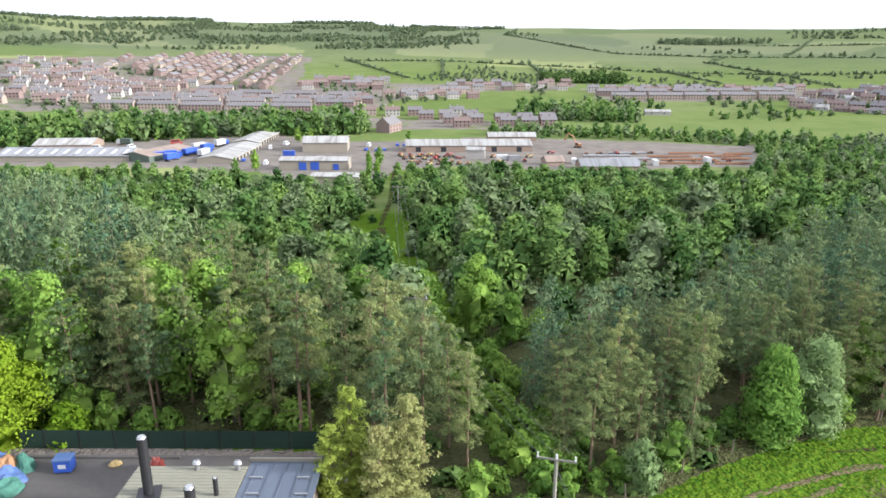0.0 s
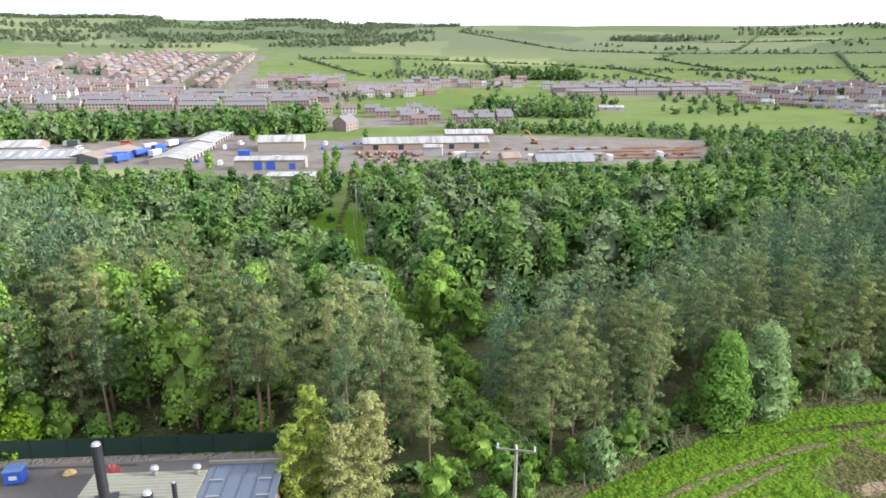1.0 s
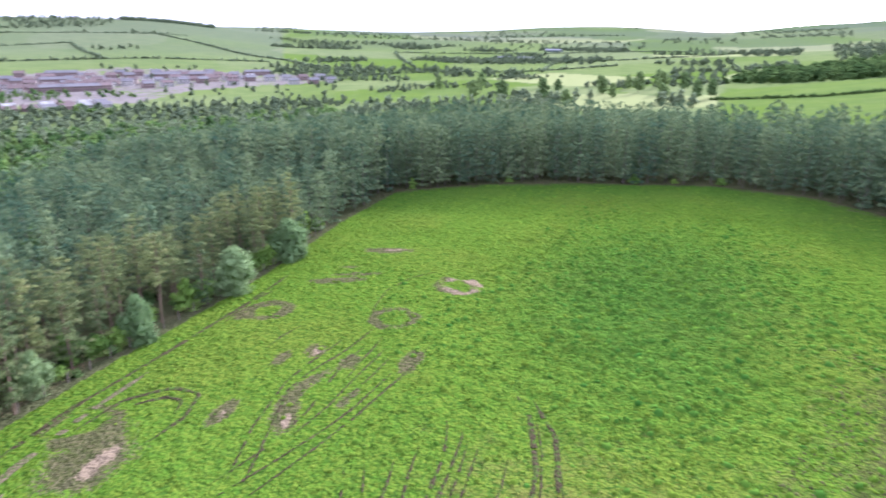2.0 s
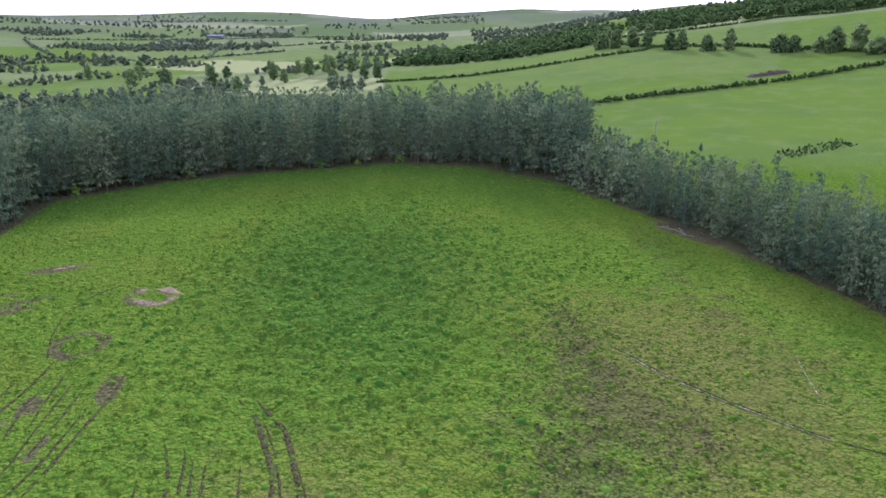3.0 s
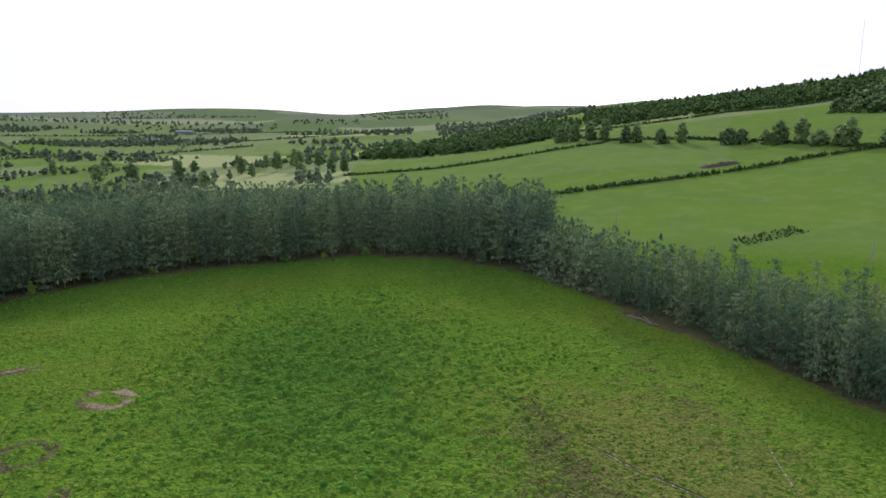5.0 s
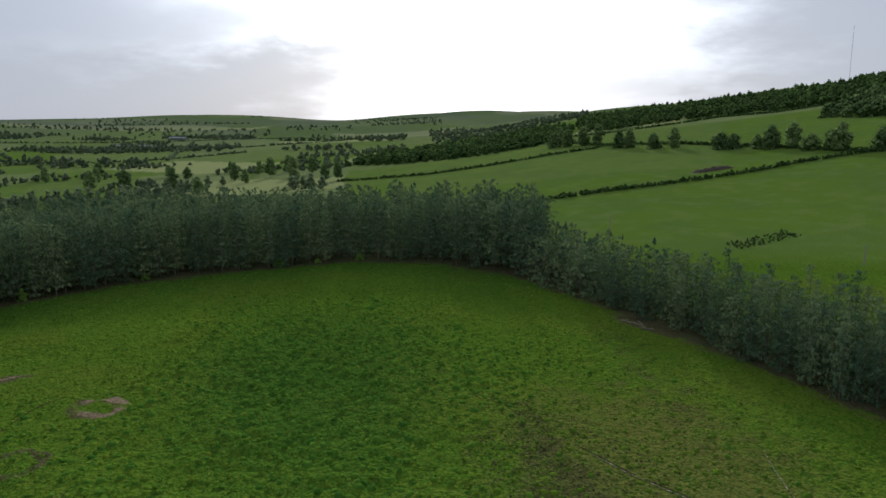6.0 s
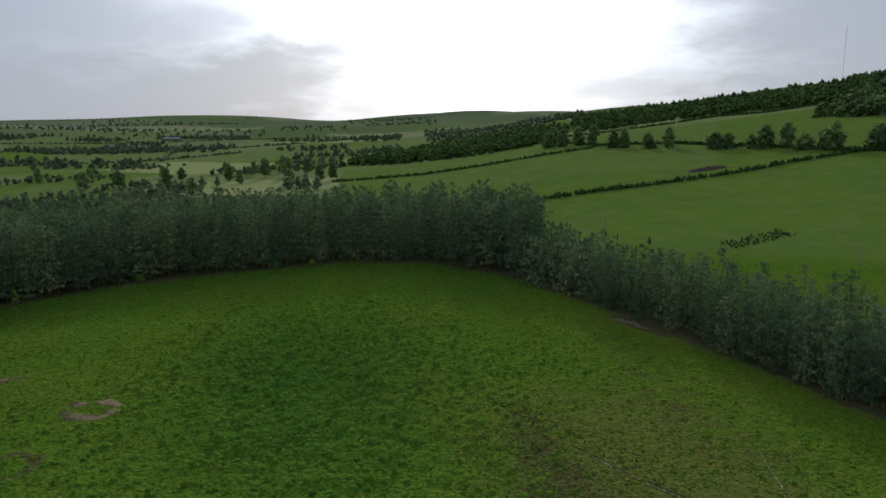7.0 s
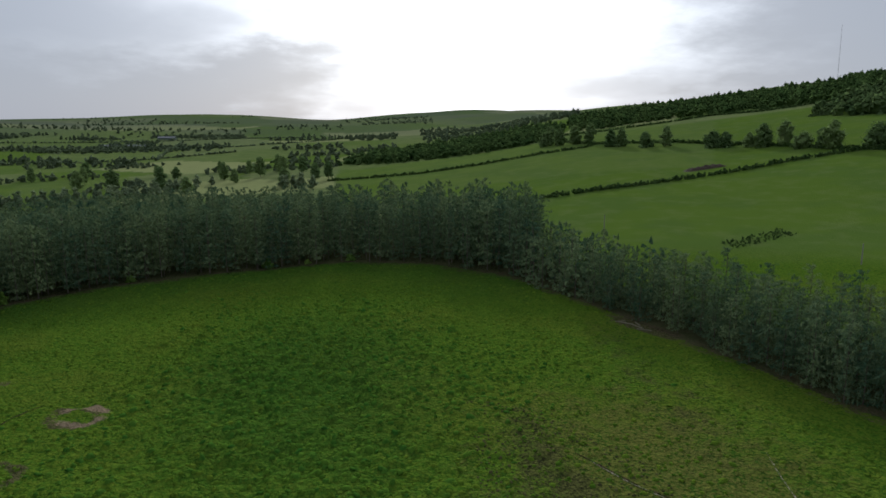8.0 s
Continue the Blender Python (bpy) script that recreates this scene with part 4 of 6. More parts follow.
# single trees along the lane above the pasture
def hedgerow_tree(x, y, height, width, seed):
    """A rounded tree of its own build, foot in the hedge."""
    ob = broadleaf(seed, height, width, DULL, "rounded hedgerow tree in leaf beside the pasture" if width < height * 1.2 else "broad low hedgerow tree in leaf beside the pasture", "hedgerow trees", 18, 46, 0.40, 0.12, "hedgerow_tree")
    return at_land(ob, x, y, seed * 40)


def at_land(ob, x, y, turn):
    ob.matrix_basis = pose(x, y, float(ground(x, y)) - 0.1, 0, 0, turn)
    return ob


for k, (x, y, h, w) in enumerate(((528, -185, 12, 15), (512, -190, 14, 12), (496, -196, 15, 13), (484, -203, 16, 12), (440, -200, 12, 12), (431, -203, 12.5, 11), (409, -209, 10, 13), (399, -218, 13, 10), (366, -229, 10, 14), (358, -232, 9, 12), (336, -240, 13, 12), (325, -245, 14, 11.5),
                                  (308, -243, 8.5, 11), (298, -245, 10, 9), (291, -245, 14, 13), (271, -251, 12, 14), (345, -238, 8, 8), (600, -214, 13, 13), (570, -205, 12, 12))):
    hedgerow_tree(x, y, h, w, 201 + k)
VALLEY_TREES = [(561, 177), (572, 155), (675, 143), (481, 84), (597, 74), (558, 61), (652, 58), (606, 45), (671, 33), (499, 21), (611, 9), (505, -1), (521, -11), (663, 246), (676, 205), (640, 120), (620, 190), (530, 110), (700, 90), (585, 25)]
elms = [broadleaf(s, h, w, DULL, "tall hedgerow tree standing in the valley pastures", "valley trees", 14, 45, 0.6, 0.25, "valley_tree") for s, h, w in ((205, 14, 10), (206, 17, 11), (207, 11, 9))]
plant_all(elms, VALLEY_TREES, 32, (0.8, 1.15))


def wood_far(seed, height, width, count=4, per=9, size=1.5):
    return [broad_crown(height, width, count, per, size, seed, 0.1)]


far_kinds = [wood_far(71, 11, 10, 6, 18, 0.62), wood_far(72, 9, 9, 5, 18, 0.62), wood_far(73, 13, 10, 6, 18, 0.62), wood_far(74, 8, 11, 6, 18, 0.62)]
hill_kinds = [wood_far(75, 9, 11, 4, 3, 0.8), wood_far(76, 7, 11, 3, 4, 0.8), wood_far(77, 10, 10, 4, 3, 0.8)]


def sector(a0, a1, r0, r1):
    """A patch of plan between two azimuths and two distances."""
    steps = np.linspace(a0, a1, 8)
    return radial(*[(a, r0) for a in steps]) + radial(*[(a, r1) for a in steps[::-1]])


def patchy(spots, size, level, seed):
    return spots[lattice(spots[:, 0], spots[:, 1], size, seed) > level]


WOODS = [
    ("hillside_scrub", sector(-36, 3, 1330, 2050), 17, 90, 0.44, HAZY_WOOD),
    ("hilltop_wood", sector(-38, -18, 2120, 2260), 11, 60, 0.0, HAZY_WOOD),
    ("hilltop_wood", sector(-12, -5.5, 2150, 2230), 10, 60, 0.0, HAZY_WOOD),
    ("hilltop_wood", sector(-2.5, 5, 2150, 2230), 10, 60, 0.1, HAZY_WOOD),
    ("hilltop_wood", sector(45.5, 52, 2080, 2230), 11, 60, 0.0, HAZY_WOOD),
    ("hillside_wood", sector(17, 25, 1640, 1760), 12, 80, 0.25, HAZY_WOOD),
    ("hillside_wood", sector(26, 45, 1850, 2150), 22, 120, 0.55, HAZY_WOOD),
    ("hillside_trees", sector(0, 56, 1080, 1900), 26, 110, 0.80, HAZY_WOOD),
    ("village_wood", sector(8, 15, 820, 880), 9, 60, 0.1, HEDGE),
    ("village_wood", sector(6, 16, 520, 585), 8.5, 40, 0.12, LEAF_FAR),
    ("village_trees", sector(-38, 34, 560, 1000), 14, 50, 0.64, HAZY_WOOD),
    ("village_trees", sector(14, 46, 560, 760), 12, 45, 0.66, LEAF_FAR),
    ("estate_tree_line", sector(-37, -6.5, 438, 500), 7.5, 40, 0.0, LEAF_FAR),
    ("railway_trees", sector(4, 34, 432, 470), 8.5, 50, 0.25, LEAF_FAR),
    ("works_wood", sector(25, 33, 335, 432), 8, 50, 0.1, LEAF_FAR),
    ("valley_wood", sector(30, 62, 340, 480), 9.5, 60, 0.25, HAZY_WOOD),
    ("valley_wood", sector(36, 60, 480, 600), 10, 80, 0.42, HAZY_WOOD),
    ("village_trees", sector(34, 62, 560, 1000), 30, 60, 0.5, HAZY_WOOD),
    ("valley_wood", sector(62, 90, 430, 560), 11, 60, 0.5, HAZY_WOOD),
    ("valley_wood", sector(60, 92, 560, 900), 13, 70, 0.55, HAZY_WOOD),
    ("far_valley_wood", sector(56, 97, 900, 2000), 18, 120, 0.58, HAZY_WOOD),
    ("far_valley_wood", sector(55, 100, 2000, 4300), 46, 380, 0.58, HAZY_WOOD),
    ("slope_plantation", [(690, -24), (655, -52), (625, -80), (612, -112), (595, -155), (590, -200), (640, -235), (760, -290), (900, -300), (900, -180), (800, -60)], 8.5, 60, 0.0, HEDGE),
    ("slope_wood", [(660, -262), (634, -276), (621, -313), (607, -349), (576, -369), (545, -386), (512, -402), (505, -424), (540, -494), (620, -600), (760, -600), (860, -560), (960, -470), (960, -370)], 10, 60, 0.0, HEDGE),
    ("slope_wood", [(560, -520), (640, -780), (900, -960), (1000, -900), (800, -680), (640, -600)], 12, 60, 0.0, HEDGE),
    ("slope_wood", [(419, -332), (400, -337), (356, -332), (372, -372), (430, -425), (520, -500), (505, -440), (450, -380)], 8, 60, 0.1, DULL_FAR),
    ("slope_wood", sector(99, 112, 1100, 2300), 26, 200, 0.4, HAZY_WOOD),
]
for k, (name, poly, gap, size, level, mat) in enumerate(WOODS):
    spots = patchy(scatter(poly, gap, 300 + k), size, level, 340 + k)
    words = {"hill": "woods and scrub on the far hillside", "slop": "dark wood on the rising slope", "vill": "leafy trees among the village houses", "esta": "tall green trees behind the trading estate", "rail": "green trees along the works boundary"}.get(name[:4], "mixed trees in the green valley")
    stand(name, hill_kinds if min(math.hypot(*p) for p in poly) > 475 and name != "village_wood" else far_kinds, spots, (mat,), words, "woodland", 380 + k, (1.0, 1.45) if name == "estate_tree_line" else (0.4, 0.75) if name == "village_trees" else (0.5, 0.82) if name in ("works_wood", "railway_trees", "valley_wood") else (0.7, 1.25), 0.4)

# gorse and nettles in the pasture, and a heap of earth
stand("scrub_patch", bushes, scatter([(156, -104), (163, -103), (166, -114), (171, -127), (163, -127), (159, -114)], 1.1, 401, keep=0.8), (HEDGE,), "low dark nettles and scrub in the pasture", "scrub", 402, (0.16, 0.42))


# ---- built things ----
BRICK = plain("red_brick", (0.215, 0.16, 0.142), 0.9, grain=3.0, vary=0.35)
BRICK_PALE = plain("buff_brick", (0.33, 0.27, 0.22), 0.9, grain=3.0, vary=0.3)
RENDER_WHITE = plain("white_render", (0.37, 0.35, 0.32), 0.85, grain=2.0, vary=0.15)
SLATE = plain("grey_slates", (0.150, 0.140, 0.138), 0.6, grain=4.0, vary=0.3)
TILE_RED = plain("red_brown_tiles", (0.185, 0.138, 0.122), 0.8, grain=4.0, vary=0.35)
SHEET_WHITE = plain("white_sheet_roof", (0.33, 0.325, 0.30), 0.6, grain=1.2, vary=0.3, streak=(0.16, 0.145, 0.12))
SHEET_GREY = plain("grey_sheet_roof", (0.22, 0.225, 0.23), 0.6, grain=1.2, vary=0.3, streak=(0.14, 0.14, 0.135))
SHEET_TAN = plain("faded_tan_roof", (0.28, 0.22, 0.18), 0.8, grain=1.0, vary=0.3, streak=(0.2, 0.17, 0.14))
WALL_CREAM = plain("cream_cladding", (0.26, 0.235, 0.19), 0.7, grain=2.0, vary=0.2)
WALL_BROWN = plain("brown_cladding", (0.25, 0.19, 0.15), 0.7, grain=2.0, vary=0.25)
WALL_GREEN = plain("green_cladding", (0.08, 0.11, 0.085), 0.6, grain=2.0, vary=0.2)
DARK_GLASS = plain("dark_panes", (0.03, 0.034, 0.04), 0.15, grain=1.0, vary=0.1, bump=0.0)
ROOFLIGHT = plain("rooflight_sheet", (0.45, 0.46, 0.45), 0.4, grain=1.0, vary=0.1)
BLUE = plain("blue_paint", (0.03, 0.08, 0.36), 0.4, grain=3.0, vary=0.2)
RED = plain("red_paint", (0.30, 0.06, 0.045), 0.4, grain=3.0, vary=0.2)
YELLOW = plain("yellow_paint", (0.36, 0.26, 0.10), 0.45, grain=3.0, vary=0.25)
ORANGE = plain("orange_paint", (0.36, 0.18, 0.08), 0.5, grain=3.0, vary=0.25)
WHITE = plain("white_paint", (0.5, 0.5, 0.49), 0.4, grain=2.0, vary=0.12)
BLACK = plain("black_paint", (0.018, 0.018, 0.02), 0.45, grain=4.0, vary=0.25)
RUBBER = plain("tyre_rubber", (0.02, 0.02, 0.02), 0.85, grain=8.0)
STEEL = plain("dull_steel", (0.42, 0.42, 0.42), 0.4, 0.8, grain=4.0, vary=0.2)
RUST = plain("rusty_iron", (0.24, 0.13, 0.08), 0.85, grain=3.0, vary=0.4)
WOOD = plain("weathered_wood", (0.20, 0.165, 0.13), 0.9, grain=10.0, vary=0.35)


def solid(name, pieces, mat):
    """One mesh from (corners, faces) with faces of any number of sides."""
    verts, faces, n = [], [], 0
    for v, f in pieces:
        verts += [tuple(p) for p in v]
        faces += [tuple(i + n for i in face) for face in f]
        n += len(v)
    me = bpy.data.meshes.new(name)
    me.from_pydata(verts, [], faces)
    me.materials.append(mat)
    return me


def block(x0, x1, y0, y1, z0, z1, chamfer=0.0):
    """A box, its upper edges chamfered if asked."""
    c = chamfer
    v = [(x0, y0, z0), (x1, y0, z0), (x1, y1, z0), (x0, y1, z0), (x0, y0, z1 - c), (x1, y0, z1 - c), (x1, y1, z1 - c), (x0, y1, z1 - c)]
    f = [(3, 2, 1, 0), (0, 1, 5, 4), (1, 2, 6, 5), (2, 3, 7, 6), (3, 0, 4, 7)]
    if c:
        v += [(x0 + c, y0 + c, z1), (x1 - c, y0 + c, z1), (x1 - c, y1 - c, z1), (x0 + c, y1 - c, z1)]
        f += [(4, 5, 9, 8), (5, 6, 10, 9), (6, 7, 11, 10), (7, 4, 8, 11), (8, 9, 10, 11)]
    else:
        f.append((4, 5, 6, 7))
    return v, f


def gabled(length, depth, eaves, ridge):
    """Walls of a gabled house, ridge along x, standing on z = 0 with footings below."""
    a, b = length / 2, depth / 2
    v = [(-a, -b, -1.5), (a, -b, -1.5), (a, b, -1.5), (-a, b, -1.5), (-a, -b, eaves), (a, -b, eaves), (a, b, eaves), (-a, b, eaves), (-a, 0, ridge), (a, 0, ridge)]
    return v, [(0, 1, 5, 4), (2, 3, 7, 6), (1, 2, 6, 9, 5), (3, 0, 4, 8, 7), (4, 5, 9, 8), (6, 7, 8, 9)]


def gable_roof(length, depth, eaves, ridge, over=0.35, thick=0.18):
    """Two roof slopes with thickness, oversailing the walls."""
    a, b = length / 2 + over * 0.6, depth / 2 + over
    drop = (ridge - eaves) / (depth / 2) * over
    lo, hi = eaves - drop + 0.02, ridge + 0.02
    prof = [(-b, lo), (0, hi), (b, lo), (b, lo + thick), (0, hi + thick * 1.2), (-b, lo + thick)]
    v = [(-a, y, z) for y, z in prof] + [(a, y, z) for y, z in prof]
    f = [(0, 1, 7, 6), (1, 2, 8, 7), (2, 3, 9, 8), (3, 4, 10, 9), (4, 5, 11, 10), (5, 0, 6, 11), (0, 5, 4, 1), (1, 4, 3, 2), (6, 7, 10, 11), (7, 8, 9, 10)]
    return v, f


def round_bar(p, q, r0, r1=None, sides=10, caps=True):
    r1 = r0 if r1 is None else r1
    p, q = Vector(p), Vector(q)
    turn = (q - p).to_track_quat("Z", "Y")
    v = []
    for c, r in ((p, r0), (q, r1)):
        for k in range(sides):
            a = 2 * math.pi * k / sides
            v.append(tuple(c + turn @ Vector((r * math.cos(a), r * math.sin(a), 0))))
    f = [(k, (k + 1) % sides, sides + (k + 1) % sides, sides + k) for k in range(sides)]
    if caps:
        f += [tuple(range(sides))[::-1], tuple(range(sides, 2 * sides))]
    return v, f


def at(ob, x, y, turn=0.0, lift=0.0, low=None):
    """Stand a thing on the land, turned by degrees."""
    z = float(ground(x, y)) if low is None else low
    ob.matrix_basis = pose(x, y, z + lift, 0, 0, turn)
    return ob


# ---- trading estate ----
def shed(x, y, turn, length, depth, eaves, ridge, wall, roof, label, lights=0, doors=(), door_mat=None, bays=0):
    base = tagged(new("industrial_shed"), label, "shed")
    part("wall", solid("wall", [gabled(length, depth, eaves, ridge)], wall), base)
    roof_ob = part("roof", solid("roof", [gable_roof(length, depth, eaves, ridge, 0.5, 0.2)], roof), base)
    rise = (ridge - eaves) / (depth / 2)
    # ribs of the sheeting
    ribs = []
    for k in range(int(length / 1.5)):
        px = -length / 2 + 0.75 + k * 1.5
        for side in (-1, 1):
            v = [(px - 0.09, 0, ridge + 0.2), (px + 0.09, 0, ridge + 0.2), (px + 0.09, side * depth / 2, eaves + 0.2), (px - 0.09, side * depth / 2, eaves + 0.2),
                 (px - 0.05, 0, ridge + 0.3), (px + 0.05, 0, ridge + 0.3), (px + 0.05, side * depth / 2, eaves + 0.3), (px - 0.05, side * depth / 2, eaves + 0.3)]
            ribs.append((v, [(4, 5, 6, 7), (0, 4, 7, 3), (1, 2, 6, 5), (2, 3, 7, 6)]))
    part("sheet_ribs", solid("sheet_ribs", ribs, roof), roof_ob)
    for k in range(lights):
        px = -length / 2 + (k + 0.5) * length / lights
        mid, low = -depth * 0.14, -depth * 0.40
        z0, z1 = ridge + mid * rise + 0.27, ridge + low * rise + 0.27
        v = [(px - 0.8, mid, z0), (px + 0.8, mid, z0), (px + 0.8, low, z1), (px - 0.8, low, z1), (px - 0.8, mid, z0 + 0.12), (px + 0.8, mid, z0 + 0.12), (px + 0.8, low, z1 + 0.12), (px - 0.8, low, z1 + 0.12)]
        part("rooflight", solid("rooflight", [(v, [(4, 5, 6, 7), (0, 4, 7, 3), (1, 2, 6, 5), (2, 3, 7, 6), (0, 1, 5, 4)])], ROOFLIGHT), roof_ob)
    for px, w, h in doors:
        part("roller_door", solid("roller_door", [block(px - w / 2, px + w / 2, -depth / 2 - 0.12, -depth / 2 + 0.1, 0.0, h)], door_mat or BLUE), base, "blue roller door" if door_mat is None else "")
    for k in range(bays):
        px = -length / 2 + (k + 0.5) * length / bays
        part("doorway", solid("doorway", [block(px - 1.4, px + 1.4, -depth / 2 - 0.06, -depth / 2 + 0.1, 0, eaves * 0.75)], DARK_GLASS), base)
    return at(base, x, y, turn)


shed(-186, 338, 2, 64, 22, 2.6, 5.2, WALL_CREAM, SHEET_GREY, "long grey-roofed works shed with pale rooflights", 11)
shed(-207, 374, 8, 30, 20, 2.6, 5.0, WALL_BROWN, SHEET_WHITE, "works shed with bright white sheet roof", 3)
shed(-146, 344, 74, 34, 17, 2.8, 4.6, WALL_GREEN, SHEET_TAN, "low shed with faded tan roof and green walls")
shed(-110, 350, 90, 54, 17, 2.3, 3.7, WALL_CREAM, SHEET_WHITE, "long white-roofed row of workshop units", bays=9)
shed(-111, 405, 90, 52, 15, 2.6, 4.0, WALL_CREAM, SHEET_WHITE, "long white-roofed row of workshop units", bays=9)
shed(-64, 372, 4, 24, 18, 5.0, 7.4, WALL_CREAM, SHEET_WHITE, "pale workshop with low gabled white roof")
shed(-58, 306, 0, 31, 10, 4.4, 5.4, WALL_CREAM, SHEET_WHITE, "cream workshop with blue roller doors", doors=((-5, 3.4, 3.6), (0.5, 3.8, 3.8), (10, 2.6, 3.0)))
shed(-40, 252, -4, 18, 8, 4.6, 5.2, WALL_CREAM, SHEET_WHITE, "small white flat-roofed store beside the wood")
shed(14, 374, 3, 69, 15, 3.4, 5.8, WALL_BROWN, SHEET_WHITE, "long depot shed with streaked white roof", 0, bays=5)
shed(42, 415, 3, 29, 10, 2.8, 4.8, WALL_BROWN, SHEET_WHITE, "pale-roofed shed behind the depot")
shed(17, 344, -6, 9.5, 7, 4.6, 5.6, RENDER_WHITE, SHEET_WHITE, "small white depot office")
shed(76, 308, 2, 27, 12, 2.4, 4.8, WALL_BROWN, SHEET_GREY, "low grey-roofed shelter in the works yard")
shed(53, 322, 10, 9, 8, 2.2, 4.2, WALL_BROWN, SHEET_TAN, "small tan-roofed hut in the works yard")


def wheel(parent, x, y, r, w=0.3):
    tyre = part("wheel", solid("wheel", [round_bar((x, y - w / 2, r), (x, y + w / 2, r), r, sides=12)], RUBBER), parent)
    part("hub", solid("hub", [round_bar((x, y - w / 2 - 0.02, r), (x, y + w / 2 + 0.02, r), r * 0.5, sides=8)], STEEL), tyre)


def lorry(body, cab, length, label):
    base = tagged(new("lorry"), label, "lorry", "parked lorries")
    part("cargo_body", solid("cargo_body", [block(-length / 2, length / 2 - 2.6, -1.25, 1.25, 1.1, 3.9, 0.06)], body), base)
    cab_ob = part("cab", solid("cab", [block(length / 2 - 2.4, length / 2, -1.2, 1.2, 0.7, 2.2), block(length / 2 - 2.3, length / 2 - 0.2, -1.15, 1.15, 2.2, 3.2, 0.18)], cab), base)
    part("windscreen", solid("windscreen", [block(length / 2 - 0.19, length / 2 - 0.12, -1.05, 1.05, 2.25, 2.95)], DARK_GLASS), cab_ob)
    part("chassis", solid("chassis", [block(-length / 2 + 0.2, length / 2 - 0.3, -0.5, 0.5, 0.6, 1.1)], BLACK), base)
    for x in (-length / 2 + 1.2, -length / 2 + 2.3, length / 2 - 1.3):
        for y in (-1.05, 1.05):
            wheel(base, x, y, 0.5)
    return base


def van(body, label, length=4.6, height=1.9, name="van"):
    base = tagged(new(name), label, name, "parked vehicles")
    part("body", solid("body", [block(-length / 2, length / 2, -0.9, 0.9, 0.35, height * 0.55, 0.06), block(-length / 2 + 0.1, length / 2 - (1.2 if name == "van" else 1.4), -0.82, 0.82, height * 0.55, height, 0.16)], body), base)
    part("cab_glass", solid("cab_glass", [block(-length / 2 + 0.4, length / 2 - 1.3, -0.86, 0.86, height * 0.62, height * 0.86)], DARK_GLASS), base)
    for x in (-length * 0.3, length * 0.31):
        for y in (-0.8, 0.8):
            wheel(base, x, y, 0.33, 0.2)
    return base


blue_lorry = lorry(BLUE, BLUE, 9.0, "blue box lorry parked on the estate yard")
at(blue_lorry, -141, 336, 20)
for x, y, a in ((-137, 341, 25), (-134, 332, 70), (-146, 333, 60), (-128, 366, 74), (-131, 350, 62)):
    at(copy_thing(blue_lorry, Matrix.Identity(4)), x, y, a)
white_lorry = lorry(WHITE, BLUE, 10.5, "white trailer lorry with blue cab on the estate yard")
at(white_lorry, -133, 370, 60)
for x, y, a in ((-126, 384, 70), (-123, 348, 78)):
    at(copy_thing(white_lorry, Matrix.Identity(4)), x, y, a)
at(lorry(WALL_GREEN, WHITE, 9.0, "grey-green tipper lorry parked on the estate yard"), -181, 384, 170)
red_van = van(RED, "red van parked on the estate yard", 6.4, 3.0)
at(red_van, -153, 388, 10)
white_van = van(WHITE, "white van parked on the estate yard", 5.4, 2.4)
at(white_van, -189, 368, 5)
for x, y, a in ((-172, 372, 80), (-95, 372, 100), (-90, 388, 80), (-42, 384, 85), (-60, 332, 10), (-84, 318, 95)):
    at(copy_thing(white_van, Matrix.Identity(4)), x, y, a)
blue_car = van(BLUE, "dark blue car parked on the estate yard", 4.2, 1.45, "car")
at(blue_car, -36, 368, 90)
for x, y, a in ((-32, 369, 90), (-42, 370, 88), (-22, 388, 90), (-26, 388, 90), (-104, 378, 20), (-70, 336, 100), (-98, 330, 95)):
    at(copy_thing(blue_car, Matrix.Identity(4)), x, y, a)


def machine(paint, seed, label):
    """A parked farm or plant machine: bonnet, cab, frame and wheels."""
    rng = random.Random(seed)
    base = tagged(new("plant_machine"), label, "machine", "machines in the depot yard")
    part("bonnet", solid("bonnet", [block(0.2, 2.0, -0.5, 0.5, 0.9, 1.7, 0.12)], paint), base)
    part("cab", solid("cab", [block(-0.9, 0.2, -0.7, 0.7, 1.0, 2.5, 0.1)], paint), base)
    part("cab_glass", solid("cab_glass", [block(-0.8, 0.24, -0.74, 0.74, 1.7, 2.35)], DARK_GLASS), base)
    part("arm", solid("arm", [round_bar((1.6, 0.0, 1.4), (3.0, 0.0, 2.4 + rng.random()), 0.14, 0.1, 6), round_bar((3.0, 0, 2.4), (3.6, 0, 0.8), 0.1, 0.08, 6)], paint), base)
    part("frame", solid("frame", [block(-1.4, 2.2, -0.45, 0.45, 0.55, 0.95)], BLACK), base)
    for x, r in ((-0.8, 0.75), (1.5, 0.5)):
        for y in (-0.85, 0.85):
            wheel(base, x, y, r, 0.4)
    return base


kinds = [machine(RED, 1, "red plant machine parked in the depot yard"), machine(YELLOW, 2, "yellow plant machine parked in the depot yard"), machine(ORANGE, 3, "orange plant machine parked in the depot yard"), machine(RUST, 4, "rusty old machine parked in the depot yard")]
rng = random.Random(5)
used = set()
